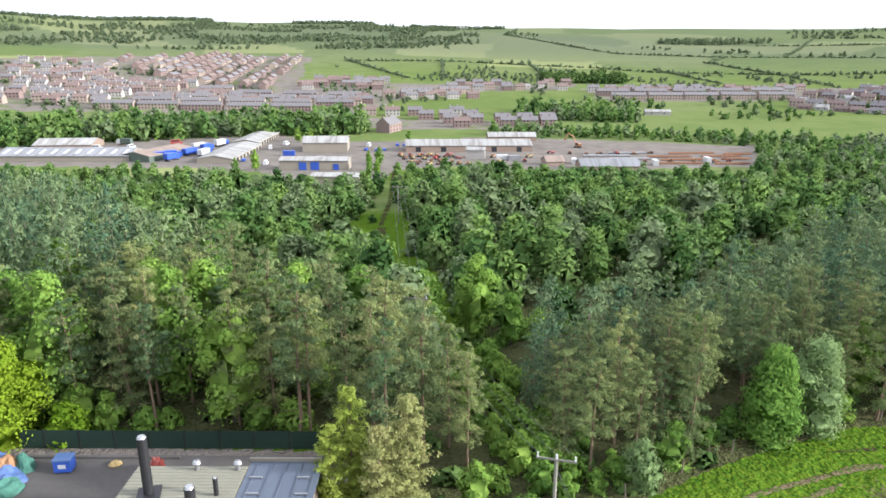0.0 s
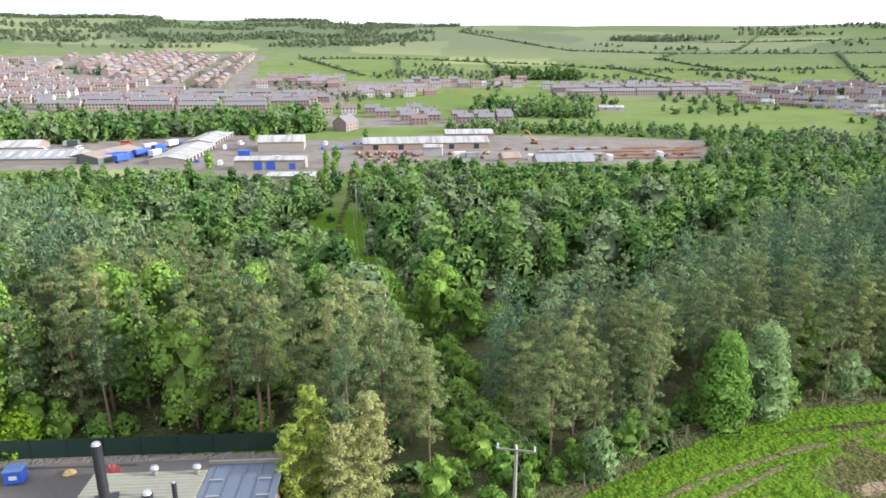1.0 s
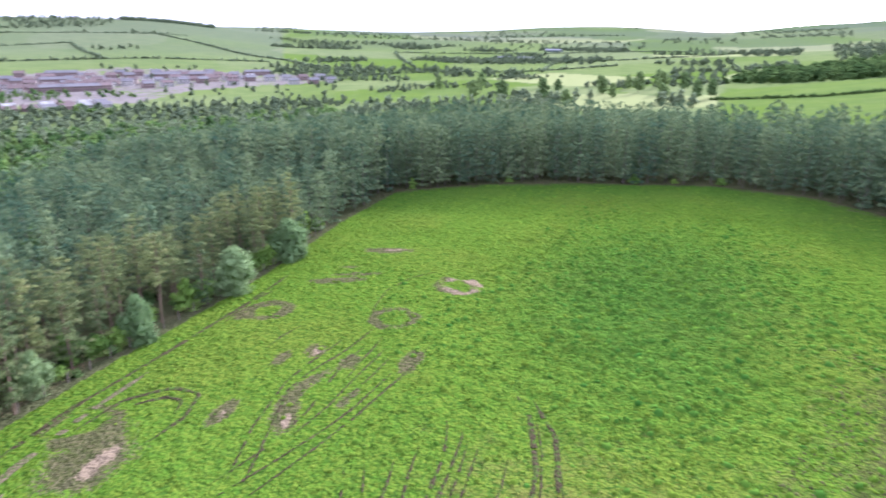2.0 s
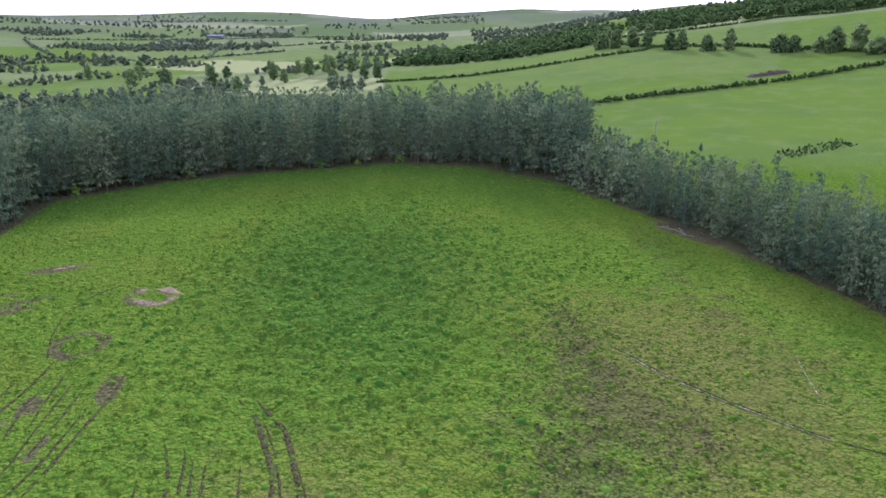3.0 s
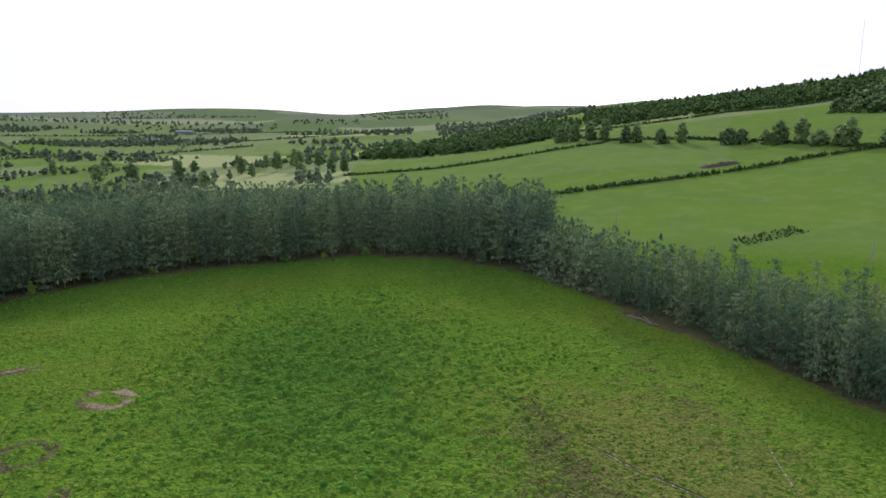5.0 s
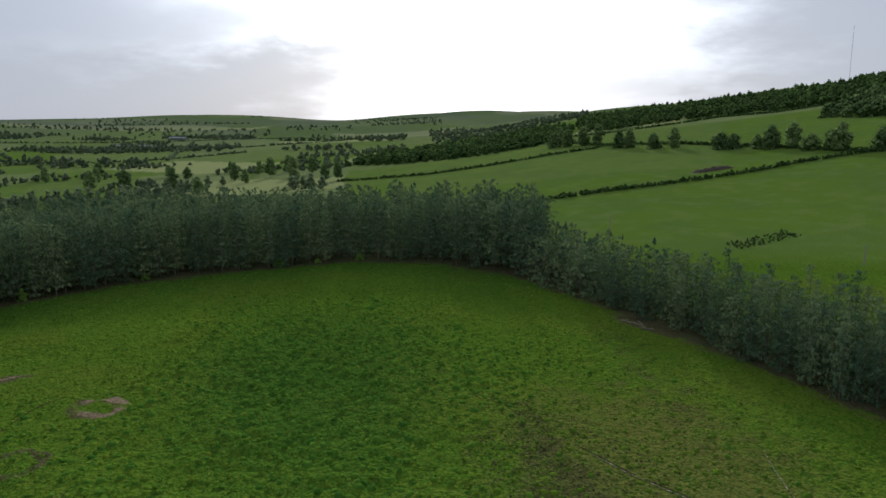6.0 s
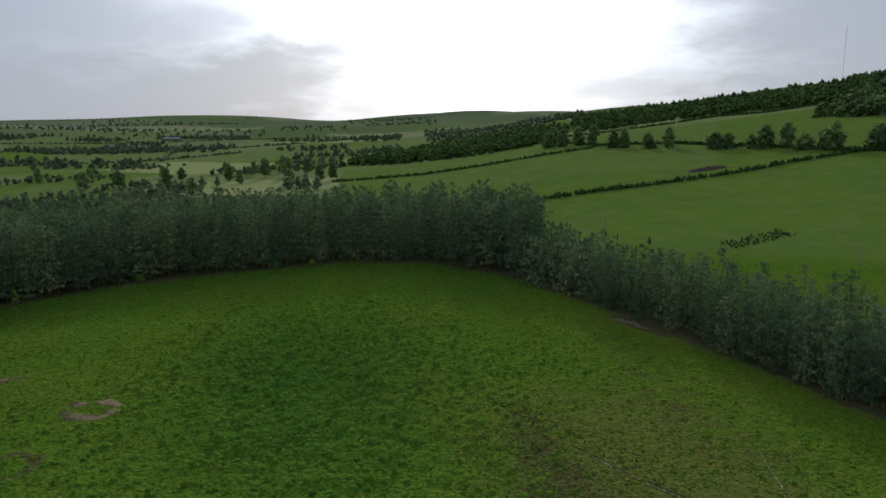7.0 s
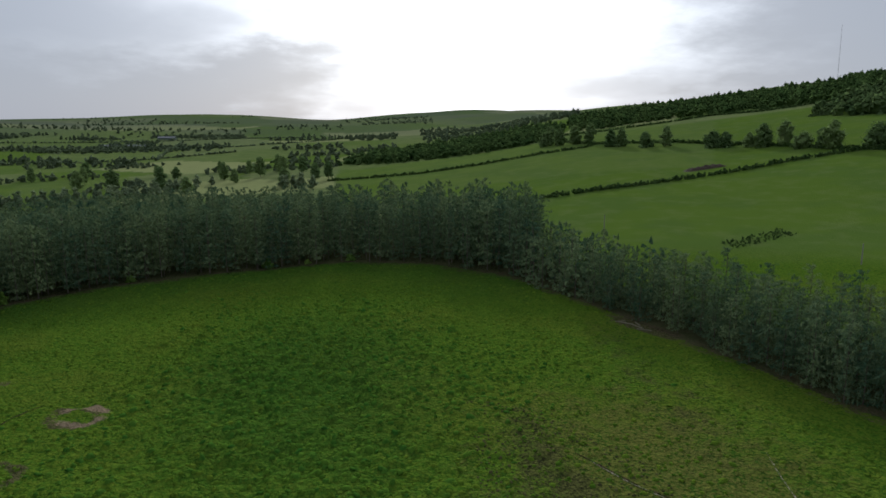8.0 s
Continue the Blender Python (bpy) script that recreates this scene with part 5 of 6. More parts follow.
for row, (y0, x0, x1) in enumerate(((352, -22, 6), (346, -21, 8), (338, -19, 10), (328, -16, 8), (318, -12, 14), (346, 26, 50), (330, 28, 60), (360, 58, 120), (334, 92, 146))):
    x = x0
    while x < x1:
        kind = rng.choice(kinds + kinds[:3])
        made = copy_thing(kind, Matrix.Identity(4)) if kind.name in used else kind
        used.add(kind.name)
        at(made, x, y0 + rng.uniform(-2, 2), rng.uniform(0, 180))
        made.matrix_basis = made.matrix_basis @ Matrix.Diagonal((rng.uniform(0.7, 1.1), 0.8, rng.uniform(0.5, 0.8), 1))
        x += rng.uniform(3.6, 6.0) if row < 5 else rng.uniform(7, 13)


def excavator(x, y, turn):
    base = tagged(new("excavator"), "orange-yellow tracked excavator with raised arm in the yard", "excavator")
    for side in (-1.1, 1.1):
        part("track", solid("track", [block(-2.0, 2.0, side - 0.35, side + 0.35, 0.0, 0.95, 0.25)], BLACK), base)
    part("house", solid("house", [block(-2.2, 0.9, -1.35, 1.35, 1.1, 2.5, 0.15)], ORANGE), base)
    cab = part("cab", solid("cab", [block(0.0, 1.5, 0.2, 1.35, 1.2, 3.1, 0.12)], ORANGE), base)
    part("cab_glass", solid("cab_glass", [block(0.15, 1.55, 0.3, 1.4, 1.9, 2.85)], DARK_GLASS), cab)
    part("boom", solid("boom", [round_bar((0.9, -0.3, 1.9), (2.6, -0.3, 6.2), 0.42, 0.36, 6), round_bar((2.6, -0.3, 6.2), (5.6, -0.3, 8.0), 0.36, 0.28, 6)], ORANGE), base)
    part("dipper", solid("dipper", [round_bar((5.5, -0.3, 8.1), (7.2, -0.3, 5.4), 0.28, 0.2, 6)], ORANGE), base)
    part("bucket", solid("bucket", [block(6.5, 7.9, -0.9, 0.4, 4.3, 5.3, 0.3)], RUST), base)
    return at(base, x, y, turn)


excavator(77, 384, 175)


def stock_row(x, y, turn, length, mat, label):
    """Low racks of pipes and track panels on sleepers."""
    base = tagged(new("stock_rack"), label, "rack", "stock in the works yard")
    for k in range(4):
        part("rail_pack", solid("rail_pack", [block(-length / 2 + k * 0.4, length / 2 - k * 0.3, -1.2 + k * 0.75, -0.75 + k * 0.75, 0.3, 0.75 + 0.12 * (k % 2), 0.04)], mat), base)
    for k in range(max(2, int(length / 5))):
        px = -length / 2 + 1 + k * 5
        part("sleeper", solid("sleeper", [block(px - 0.15, px + 0.15, -1.5, 1.9, 0.0, 0.3)], WOOD), base)
    return at(base, x, y, turn)


for k, (x, y, a, n) in enumerate(((86, 352, 3, 26), (118, 350, 4, 24), (146, 352, 5, 22), (96, 342, 2, 22), (124, 340, 4, 28), (150, 343, 6, 16), (90, 330, 3, 18), (116, 328, 4, 24), (142, 328, 5, 18), (100, 362, 4, 22), (134, 362, 5, 26), (158, 360, 6, 16))):
    stock_row(x, y, a, n, RUST if k % 3 else STEEL, "rack of rusty rails and pipes in the works yard" if k % 3 else "rack of grey steel pipes in the works yard")


def container(x, y, turn, mat, label):
    base = tagged(new("container"), label, "container")
    part("body", solid("body", [block(-3, 3, -1.2, 1.2, 0.1, 2.6)], mat), base)
    part("ribs", solid("ribs", [block(-2.9 + k * 0.58, -2.7 + k * 0.58, -1.26, -1.2, 0.2, 2.5) for k in range(10)], mat), base)
    return at(base, x, y, turn)


for x, y, a, m, w in ((30, 338, 10, WHITE, "white storage container in the works yard"), (36, 336, 10, SHEET_GREY, "grey storage container in the works yard"), (64, 326, 80, WHITE, "white storage container in the works yard"), (103, 324, 85, WHITE, "white storage container in the works yard"), (132, 334, 88, WHITE, "white storage container in the works yard"), (-80, 350, 5, BLUE, "blue storage container on the estate")):
    container(x, y, a, m, w)


# ---- the town on the valley side ----
def house(length, depth, eaves, ridge, wall, roof, label, units, group, windows=False):
    base = tagged(new("house" if units < 3 else "terrace"), label, "house", group)
    part("wall", solid("wall", [gabled(length, depth, eaves, ridge)], wall), base)
    roof_ob = part("roof", solid("roof", [gable_roof(length, depth, eaves, ridge)], roof), base)
    unit_w = length / units
    for k in range(units if units < 3 else units // 2 + 1):
        px = -length / 2 + 0.5 + k * (unit_w * (2 if units > 2 else 1))
        px = min(px, length / 2 - 0.5)
        stack = part("chimney", solid("chimney", [block(px - 0.35, px + 0.35, -0.5, 0.5, ridge - 0.6, ridge + 1.2), block(px - 0.42, px + 0.42, -0.57, 0.57, ridge + 1.2, ridge + 1.32)], wall), roof_ob)
    holes = []
    for side in (-1, 1):
        for k in range(units):
            px = -length / 2 + (k + 0.5) * unit_w
            for z in (0.9, 3.2) if eaves > 4 else (0.8,):
                for dx in (-unit_w * 0.24, unit_w * 0.24):
                    y = side * depth / 2
                    holes.append(block(px + dx - 0.45, px + dx + 0.45, min(y, y + side * 0.05), max(y, y + side * 0.05), z, z + 1.15))
    if windows:
        for h in holes:
            part("window", solid("window", [h], DARK_GLASS), base)
    else:
        tagged(part("glazing", solid("glazing", holes, DARK_GLASS), base), kind="stuff")
    return base


terraces, semis = [], []
for wall, roof, words in ((BRICK, SLATE, "brick terrace with grey slate roof and chimneys"), (BRICK_PALE, SLATE, "buff terrace with grey slate roof and chimneys"), (BRICK, TILE_RED, "red brick terrace with brown tiled roof")):
    terraces.append(house(32, 7.6, 4.7, 7.0, wall, roof, words, 6, "terraces of the town"))
for wall, roof, words in ((BRICK, TILE_RED, "red brick house with brown tiled roof"), (RENDER_WHITE, SLATE, "white rendered house with grey roof"), (BRICK, SLATE, "brick house with grey roof"), (RENDER_WHITE, TILE_RED, "white house with red-brown roof"), (BRICK_PALE, TILE_RED, "buff brick house with brown roof")):
    semis.append(house(11.5, 7.6, 4.6, 7.0, wall, roof, words, 2, "houses of the town"))
bungalows = [house(10, 7.4, 2.4, 4.5, wall, roof, words, 1, "bungalows of the town") for wall, roof, words in ((RENDER_WHITE, SLATE, "white bungalow with grey roof"), (RENDER_WHITE, SHEET_WHITE, "pale chalet with light roof"), (BRICK, TILE_RED, "brick bungalow with red roof"))]
placed_first = set()


def settle_house(kind, x, y, turn):
    made = copy_thing(kind, Matrix.Identity(4)) if kind.name in placed_first else kind
    placed_first.add(kind.name)
    return at(made, x, y, turn)


def street(kinds, x0, y0, x1, y1, step, seed, skip=0.08):
    """A row of houses along a line, fronts parallel to it."""
    rng = random.Random(seed)
    n = max(1, int(math.hypot(x1 - x0, y1 - y0) / step))
    turn = math.degrees(math.atan2(y1 - y0, x1 - x0))
    for k in range(n):
        if rng.random() < skip:
            continue
        u = (k + 0.5) / n
        settle_house(rng.choice(kinds), x0 + (x1 - x0) * u + rng.uniform(-1, 1), y0 + (y1 - y0) * u + rng.uniform(-1, 1), turn + rng.choice((0, 180)))


T, S, B = terraces, semis, bungalows
street(T[:2], -262, 578, -72, 588, 34, 1, 0)
street(T[:2], -270, 606, -60, 618, 34, 2, 0.1)
street(T, -240, 640, -70, 652, 35, 3, 0.15)
street(T, -250, 668, -190, 676, 33, 9, 0)
street(S, -262, 592, -70, 603, 14, 10, 0.25)
street(S + B, -255, 628, -66, 640, 14, 11, 0.3)
street(S, -345, 575, -280, 583, 14, 12, 0.1)
street(T[:2], -430, 548, -350, 556, 34, 100, 0)
street(S + T[:1], -440, 578, -355, 588, 18, 101, 0.1)
street(S + B, -455, 612, -375, 622, 14, 102, 0.15)
street(S, -470, 650, -395, 662, 14, 103, 0.15)
street(S + B, -490, 690, -415, 704, 14, 104, 0.2)
street(T[:2], -280, 548, -70, 556, 34, 105, 0.15)
street(S, -365, 607, -285, 616, 14, 13, 0.1)
street(S + B, -385, 645, -265, 655, 14, 14, 0.15)
street(S, -405, 685, -255, 696, 14, 15, 0.15)
street(S, -440, 725, -350, 745, 14, 16, 0.15)
street(S, -480, 765, -380, 790, 14, 17, 0.15)
street(S, -520, 815, -420, 840, 14, 18, 0.2)
street(S, -60, 668, 20, 690, 14, 19, 0.25)
street(S, -150, 800, -60, 806, 15, 20, 0.2)
street(S, 150, 705, 360, 702, 14, 57, 0.2)
street(S, 30, 735, 150, 742, 14, 58, 0.3)
street(S, -330, 560, -275, 568, 17, 4)
street(S, -350, 590, -280, 598, 17, 5)
street(S + B, -370, 625, -285, 634, 17, 6)
street(S, -395, 665, -255, 676, 17, 7)
street(S, -420, 705, -250, 716, 18, 8)
# streets that climb the hill
for k, (x0, y0, x1, y1) in enumerate(((-186, 705, -228, 1120), (-206, 710, -250, 1120), (-232, 715, -275, 1080), (-254, 725, -298, 1090), (-280, 735, -322, 1120), (-300, 760, -345, 1130), (-326, 790, -368, 1150), (-350, 800, -396, 1110), (-378, 830, -420, 1060), (-405, 830, -455, 1020))):
    street(T, x0, y0, x1, y1, 35, 20 + k, 0.12)
street(S, -470, 740, -370, 770, 18, 41)
street(S, -500, 790, -390, 812, 18, 42)
street(S, -560, 880, -450, 905, 18, 43)
street(T, -165, 745, -70, 762, 35, 44)
street(S, -150, 722, -60, 735, 17, 45)
street(T[1:], -150, 775, -60, 785, 35, 46, 0)
street(T[:2], -45, 690, 30, 712, 35, 47, 0)
street(S, -40, 655, 40, 672, 17, 48, 0.2)
street(S + B, -20, 745, 120, 765, 18, 49, 0.15)
street(S, 10, 782, 150, 790, 18, 50, 0.25)
# closer brick houses below the railway bank
street(S[:1], 0, 478, 28, 481, 15, 51, 0)
street(S[2:3], -4, 498, 34, 500, 14, 52, 0)
street(S[2:3], 40, 486, 82, 488, 13, 53, 0)
street(S[2:3], 36, 504, 86, 508, 13, 54, 0)
street(S[2:3], -40, 520, 30, 525, 16, 55, 0.1)
big = house(17, 10, 5.6, 9.6, BRICK, SLATE, "large brick house with grey roof and pink gable", 2, "", True)
at(big, -36, 455, 66)
street(S, -66, 540, 20, 548, 16, 56, 0.2)
# the terraces beyond the playing field
street(T[1:], 160, 655, 330, 648, 34, 60, 0)
street(T[:2], 150, 690, 340, 685, 35, 61, 0.1)
street(S, 150, 725, 380, 722, 17, 62, 0.2)
street(S + B, 300, 600, 390, 540, 14, 63, 0.1)
street(B, 300, 582, 385, 520, 13, 64, 0.05)
street(B, 320, 628, 420, 560, 14, 65, 0.1)
for k in range(6):
    street(S + B, 340 + k * 22, 655 + k * 14, 470 + k * 24, 560 - k * 4, 16, 70 + k, 0.15)
for k in range(5):
    street(S + B + T[:1], 470 + k * 18, 560 + k * 34, 640 + k * 30, 480 + k * 10, 19, 80 + k, 0.25)
street(B, 345, 500, 440, 455, 12, 90, 0.05)
street(B, 335, 488, 430, 440, 12, 91, 0.1)
street(S, 640, 520, 760, 430, 20, 92, 0.35)
street(S, 620, 480, 720, 390, 20, 93, 0.35)
pavilion = house(20, 7, 2.8, 4.2, RENDER_WHITE, SHEET_WHITE, "low white sports pavilion beside the playing field", 1, "")
at(pavilion, 172, 548, -6)
hut = house(9, 7, 2.8, 5.6, plain("yellow_render", (0.62, 0.56, 0.16), 0.8), SHEET_TAN, "small yellow club house beside the playing field", 1, "")
at(hut, 148, 560, 0)
farm = house(30, 12, 3.5, 5.5, RENDER_WHITE, SHEET_WHITE, "white farm buildings on the hill top", 1, "hill farms")
for x, y, a in ((-1160, 1860, 10), (-1100, 1850, 5), (60, 2150, 5), (1510, 1490, 40), (1430, 1560, 40)):
    settle_house(farm, x, y, a)
barn = house(40, 14, 4, 7, WALL_GREEN, SHEET_GREY, "grey farm barn in the valley", 1, "valley farms")
for x, y, a in ((1376, 328, 70), (1400, 380, 60), (1700, 335, 80)):
    settle_house(barn, x, y, a)


def rut_material(name, dark, light):
    """Bare soil broken by regrowing grass."""
    m, net = material(name)
    where = net.add("ShaderNodeTexCoord", out=3)
    grain = net.noise(4.0, 5.0, 0.65, where)
    tone = net.mix(net.range(grain, 0.38, 0.62), rgb(*dark), rgb(*light))
    tone = net.mix(net.range(net.noise(1.7, 4.0, 0.65, where), 0.48, 0.62), tone, rgb(0.060, 0.115, 0.016))
    finish(net, net.add("ShaderNodeBsdfPrincipled", Base_Color=tone, Roughness=0.95, Specular_IOR_Level=0.0, Normal=net.add("ShaderNodeBump", Strength=0.8, Height=grain, Distance=0.15)))
    return m


SOIL = rut_material("turned_soil", (0.022, 0.020, 0.010), (0.084, 0.064, 0.036))
STRAW = rut_material("dry_straw_line", (0.16, 0.15, 0.08), (0.36, 0.33, 0.22))
TRACK = rut_material("dry_track_soil", (0.065, 0.060, 0.028), (0.190, 0.150, 0.090))


def rut(line, width, seed, mat=None):
    """A worn wheel rut: a ragged strip of bare soil."""
    rng = np.random.RandomState(seed)
    pts = []
    for (x0, y0), (x1, y1) in zip(line, line[1:]):
        n = max(2, int(math.hypot(x1 - x0, y1 - y0) / 0.3))
        pts += [(x0 + (x1 - x0) * k / n, y0 + (y1 - y0) * k / n) for k in range(n)]
    pts = np.array(pts)
    for _ in range(4):
        pts[1:-1] = (pts[:-2] + pts[1:-1] * 2 + pts[2:]) / 4
    step = np.gradient(pts, axis=0)
    side = unit(np.stack((-step[:, 1], step[:, 0]), 1))
    u = np.arange(len(pts))
    wide = width * 0.5 * (0.45 + 0.8 * lattice(u, u * 0 + seed, 5.0, 700) + 0.35 * rng.rand(len(pts)))
    wide = wide * np.clip(np.minimum(u, len(pts) - 1 - u) / 8, 0.15, 1)
    cols = []
    for f, lift in ((-1, 0.03), (-0.4, 0.07), (0.4, 0.07), (1, 0.03)):
        p = pts + side * (wide * f)[:, None] + rng.normal(0, 0.03, pts.shape)
        cols.append(np.column_stack((p, ground(p[:, 0], p[:, 1]) + relief(p[:, 0], p[:, 1]) + lift)))
    verts = np.stack(cols, 1).reshape(-1, 3)
    keep = lattice(u, u * 0 + seed * 7.3, 4.0, 701)[:-1] > 0.22
    k = u[:-1][keep] * 4
    quads = np.concatenate([np.stack((k + c, k + c + 4, k + c + 5, k + c + 1), 1) for c in range(3)])[:, ::-1]
    me = mesh_from("wheel_rut", verts, quads)
    me.materials.append(mat or SOIL)
    return tagged(new("wheel_rut", me), "muddy wheel rut worn into the meadow", "rut", "wheel ruts", "structure")


# ---- trees and shrubs by the wood's edges ----
syc = broadleaf(501, 9.0, 5.6, LEAF, "bright green sycamore at the edge of the pines", "", 30, 420, 0.115, 0.08, "sycamore_tree")
at(syc, 28.8, 52.4)
willow = broadleaf(502, 8.8, 5.8, SILVER, "silvery willow beside the sycamore at the wood's edge", "field-edge willows", 30, 420, 0.10, 0.06, "willow_tree")
at(willow, 33.8, 54.7)
round_willow = broadleaf(503, 6.6, 6.8, SILVER, "rounded silvery willow bush beside the meadow", "field-edge willows", 22, 260, 0.11, 0.03, "willow_bush")
at(round_willow, 75.5, 57.0)
at(copy_thing(round_willow, Matrix.Identity(4)), 91.0, 58.4, 70)
for x, y, s in ((57.5, 57.0, 0.8), (15.6, 45.4, 0.62), (44, 57.0, 0.66)):
    ob = copy_thing(round_willow, Matrix.Identity(4))
    ob.matrix_basis = pose(x, y, float(ground(x, y)), 0, 0, x * 40) @ Matrix.Diagonal((s * 0.8, s * 0.8, s * 1.1, 1))
lime = broadleaf(504, 9.6, 8.2, LIME, "yellow-green maple in spring leaf behind the yard", "", 28, 300, 0.13, 0.22, "maple_tree")
at(lime, -38.4, 52.0)
low_lime = broadleaf(505, 3.4, 4.6, LIME, "low yellow-green shrub behind the yard fence", "", 10, 160, 0.16, 0.05, "garden_shrub", "shrub")
at(low_lime, -32.6, 52.2)


def conifer(x, y, height, seed, leaf, label, spread=1.3):
    crown, twigs = pine_crown(height, seed, 0.36, 7, 3, 24, 0.11, 0.03, spread, 0.45)
    ob = tree("garden_conifer", joined([stub(height * 0.95, 0.14, 0.03, 6, seed=seed)] + twigs), crown, BARK, leaf, label, "")
    return at(ob, x, y)


conifer(-6.6, 42.9, 10.0, 511, GOLD, "slender golden conifer beside the dark roof", 1.15)
conifer(-8.0, 41.8, 7.4, 512, GOLD, "bushy golden conifer beside the dark roof", 1.15)
conifer(-4.4, 41.2, 8.0, 513, OLIVE, "small olive-green pine in front of the wood", 1.15)
conifer(-2.4, 42.6, 9.4, 514, OLIVE, "bushy olive-green pine in front of the wood", 1.6)

mixed = [broadleaf(520 + k, h, w, LEAF, "fresh green broadleaf growing among the pines", "broadleaves among the pines", 16, 190, 0.135, 0.2) for k, (h, w) in enumerate(((10.5, 6.5), (9.0, 6.0), (11.5, 7.0)))]
MIXED = [(-13, 60), (-19, 55), (-30, 66), (-41, 60), (-44, 74), (-56, 68), (-60, 88), (-72, 84), (-38, 82), (-52, 96), (-80, 104), (-92, 118), (-66, 108), (-26, 60), (-100, 112), (-110, 134), (27, 66), (52, 74), (74, 92), (41, 60.5), (-9, 70), (-2, 74), (-16, 70), (4, 74), (-30, 82), (8, 72), (-33, 300), (-30, 318), (-28, 286), (-36, 326), (-30, 270), (-84, 300), (-92, 296), (-20, 402), (-86, 402), (-80, 410), (-24, 64), (-34, 72), (-48, 66), (-50, 82), (-64, 78), (-36, 57), (-18, 63), (-58, 96)]
plant_all(mixed, [p for p in MIXED if p[1] < 200 and p[0] < 8], 41, (0.95, 1.25))
plant_all(mixed, [p for p in MIXED if p[1] < 200 and p[0] >= 8], 44, (0.62, 0.82), placed=True)
plant_all(mixed, [p for p in MIXED if p[1] > 200], 43, (0.55, 0.85), placed=True)
shrubs = [broadleaf(530 + k, h, w, LEAF, "green shrub growing at the foot of the wood", "undergrowth shrubs", 9, 110, 0.125, 0.04, "shrub", "shrub") for k, (h, w) in enumerate(((3.2, 3.8), (2.3, 3.2), (4.2, 3.8)))]
rng = np.random.RandomState(77)
low_spots = [(3.0, 63.0), (5.0, 68.0), (7.0, 72.0), (1.0, 70.0), (9.0, 74.0), (12.0, 76.0), (3.0, 76.0), (4.5, 60.5), (2.0, 66.5), (6.0, 65.0), (15.0, 77.0), (4.2, 45.5), (2.6, 43.0), (6.4, 47.5), (5.0, 50.0), (7.2, 52.5), (3.4, 54.0), (5.6, 57.0), (2.4, 60.0), (7.0, 61.0), (0.5, 66.0), (4.0, 39.5), (1.5, 38.0), (6.5, 41.5), (9.5, 43.5), (-1.5, 37.5), (10.5, 46.5), (8.8, 40.0), (0.2, 40.2), (2.8, 36.2), (5.2, 37.0), (7.8, 44.8), (8.6, 48.6), (9.4, 54.5), (4.6, 52.0), (6.2, 54.8), (3.0, 57.5), (5.4, 63.5), (12.2, 45.2), (13.8, 47.4), (11.8, 49.8), (1.0, 62.5)]
for x, y in along(NORTH_EDGE[1:-1], 2.5, 78, 0.4, 0.85):
    low_spots.append((x - 0.6 + rng.normal(0, 0.4), y + 2.2 + abs(rng.normal(0, 0.8))))
for x, y in along(FAR_EDGE, 9.0, 79, 0.6, 0.6):
    low_spots.append((x + 3.0, y + 0.6))
for x, y in along([(-60, 56), (-50, 55.5), (-12, 53.5)], 3.0, 80, 0.5, 0.8):
    low_spots.append((x, y))
plant_all(shrubs, low_spots, 42, (0.55, 1.1))
glade = scatter(CLEARING, 5.2, 81, keep=0.42)
glade = glade[np.abs(glade[:, 0] + 6 + (glade[:, 1] - 62) * 0.075) > 2.0]
stand("clearing_shrubs", [bush_piece(91, 3.2, 4.0, 6, 26, 0.42), bush_piece(92, 2.2, 3.4, 5, 26, 0.4), bush_piece(93, 4.6, 4.4, 7, 26, 0.45)], glade, (LEAF_FAR,), "shrubs and saplings in the cleared strip", "scrub", 82, (0.6, 1.2))
rut([(-0.5, 60), (-5, 92), (-9.5, 110), (-12.5, 135), (-14.5, 155), (-16, 200), (-19, 250), (-22, 300)], 1.5, 840)
under = np.concatenate((scatter(PINES_WEST, 5.0, 83, holes=[CLEARING]), scatter([(10.5, 51), (13.6, 44), (30, 53), (60, 58), (100, 62), (100, 76), (40, 70), (12, 64)], 4.5, 84)))
stand("undergrowth", [bush_piece(94, 1.6, 3.0, 3, 9, 0.5), bush_piece(95, 1.1, 2.6, 3, 9, 0.45)], under, (HEDGE,), "low brambles and ferns under the pines", "scrub", 85, (0.6, 1.2))


# ---- meadow: grass tufts, wheel ruts, fence, logs ----
def tussock_piece(seed, height, width, sides=5):
    """A leaning, ragged cushion of grass: a tip, a shoulder and a foot."""
    rng = np.random.RandomState(seed)
    a = np.arange(sides) * 2 * math.pi / sides + rng.uniform(-0.25, 0.25, sides)
    lean = rng.normal(0, 0.12 * width, 2)
    foot = np.stack((np.cos(a), np.sin(a), np.full(sides, 0.0)), 1) * width * 0.5 * rng.uniform(0.75, 1.25, (sides, 1))
    top = np.stack((np.cos(a) * 0.66, np.sin(a) * 0.66, np.zeros(sides)), 1) * width * 0.5 * rng.uniform(0.7, 1.3, (sides, 1))
    top[:, 2] = height * rng.uniform(0.5, 1.0, sides)
    top[:, :2] += lean
    verts = np.concatenate((foot, top, [(lean[0], lean[1], height * 0.86)]))
    tris = []
    for k in range(sides):
        n = (k + 1) % sides
        tris += [(k, n, sides + n), (k, sides + n, sides + k), (sides + k, sides + n, 2 * sides)]
    return [(verts, np.array(tris))]


meadow_view = [(20, 36), (24, 44), (60, 54), (112, 60), (144, 61), (160, 46), (174, 0), (168, -26), (150, -40), (118, -49), (66, -60), (34, -60), (24, -10)]
spots = scatter(meadow_view, 1.08, 601, 1.0)
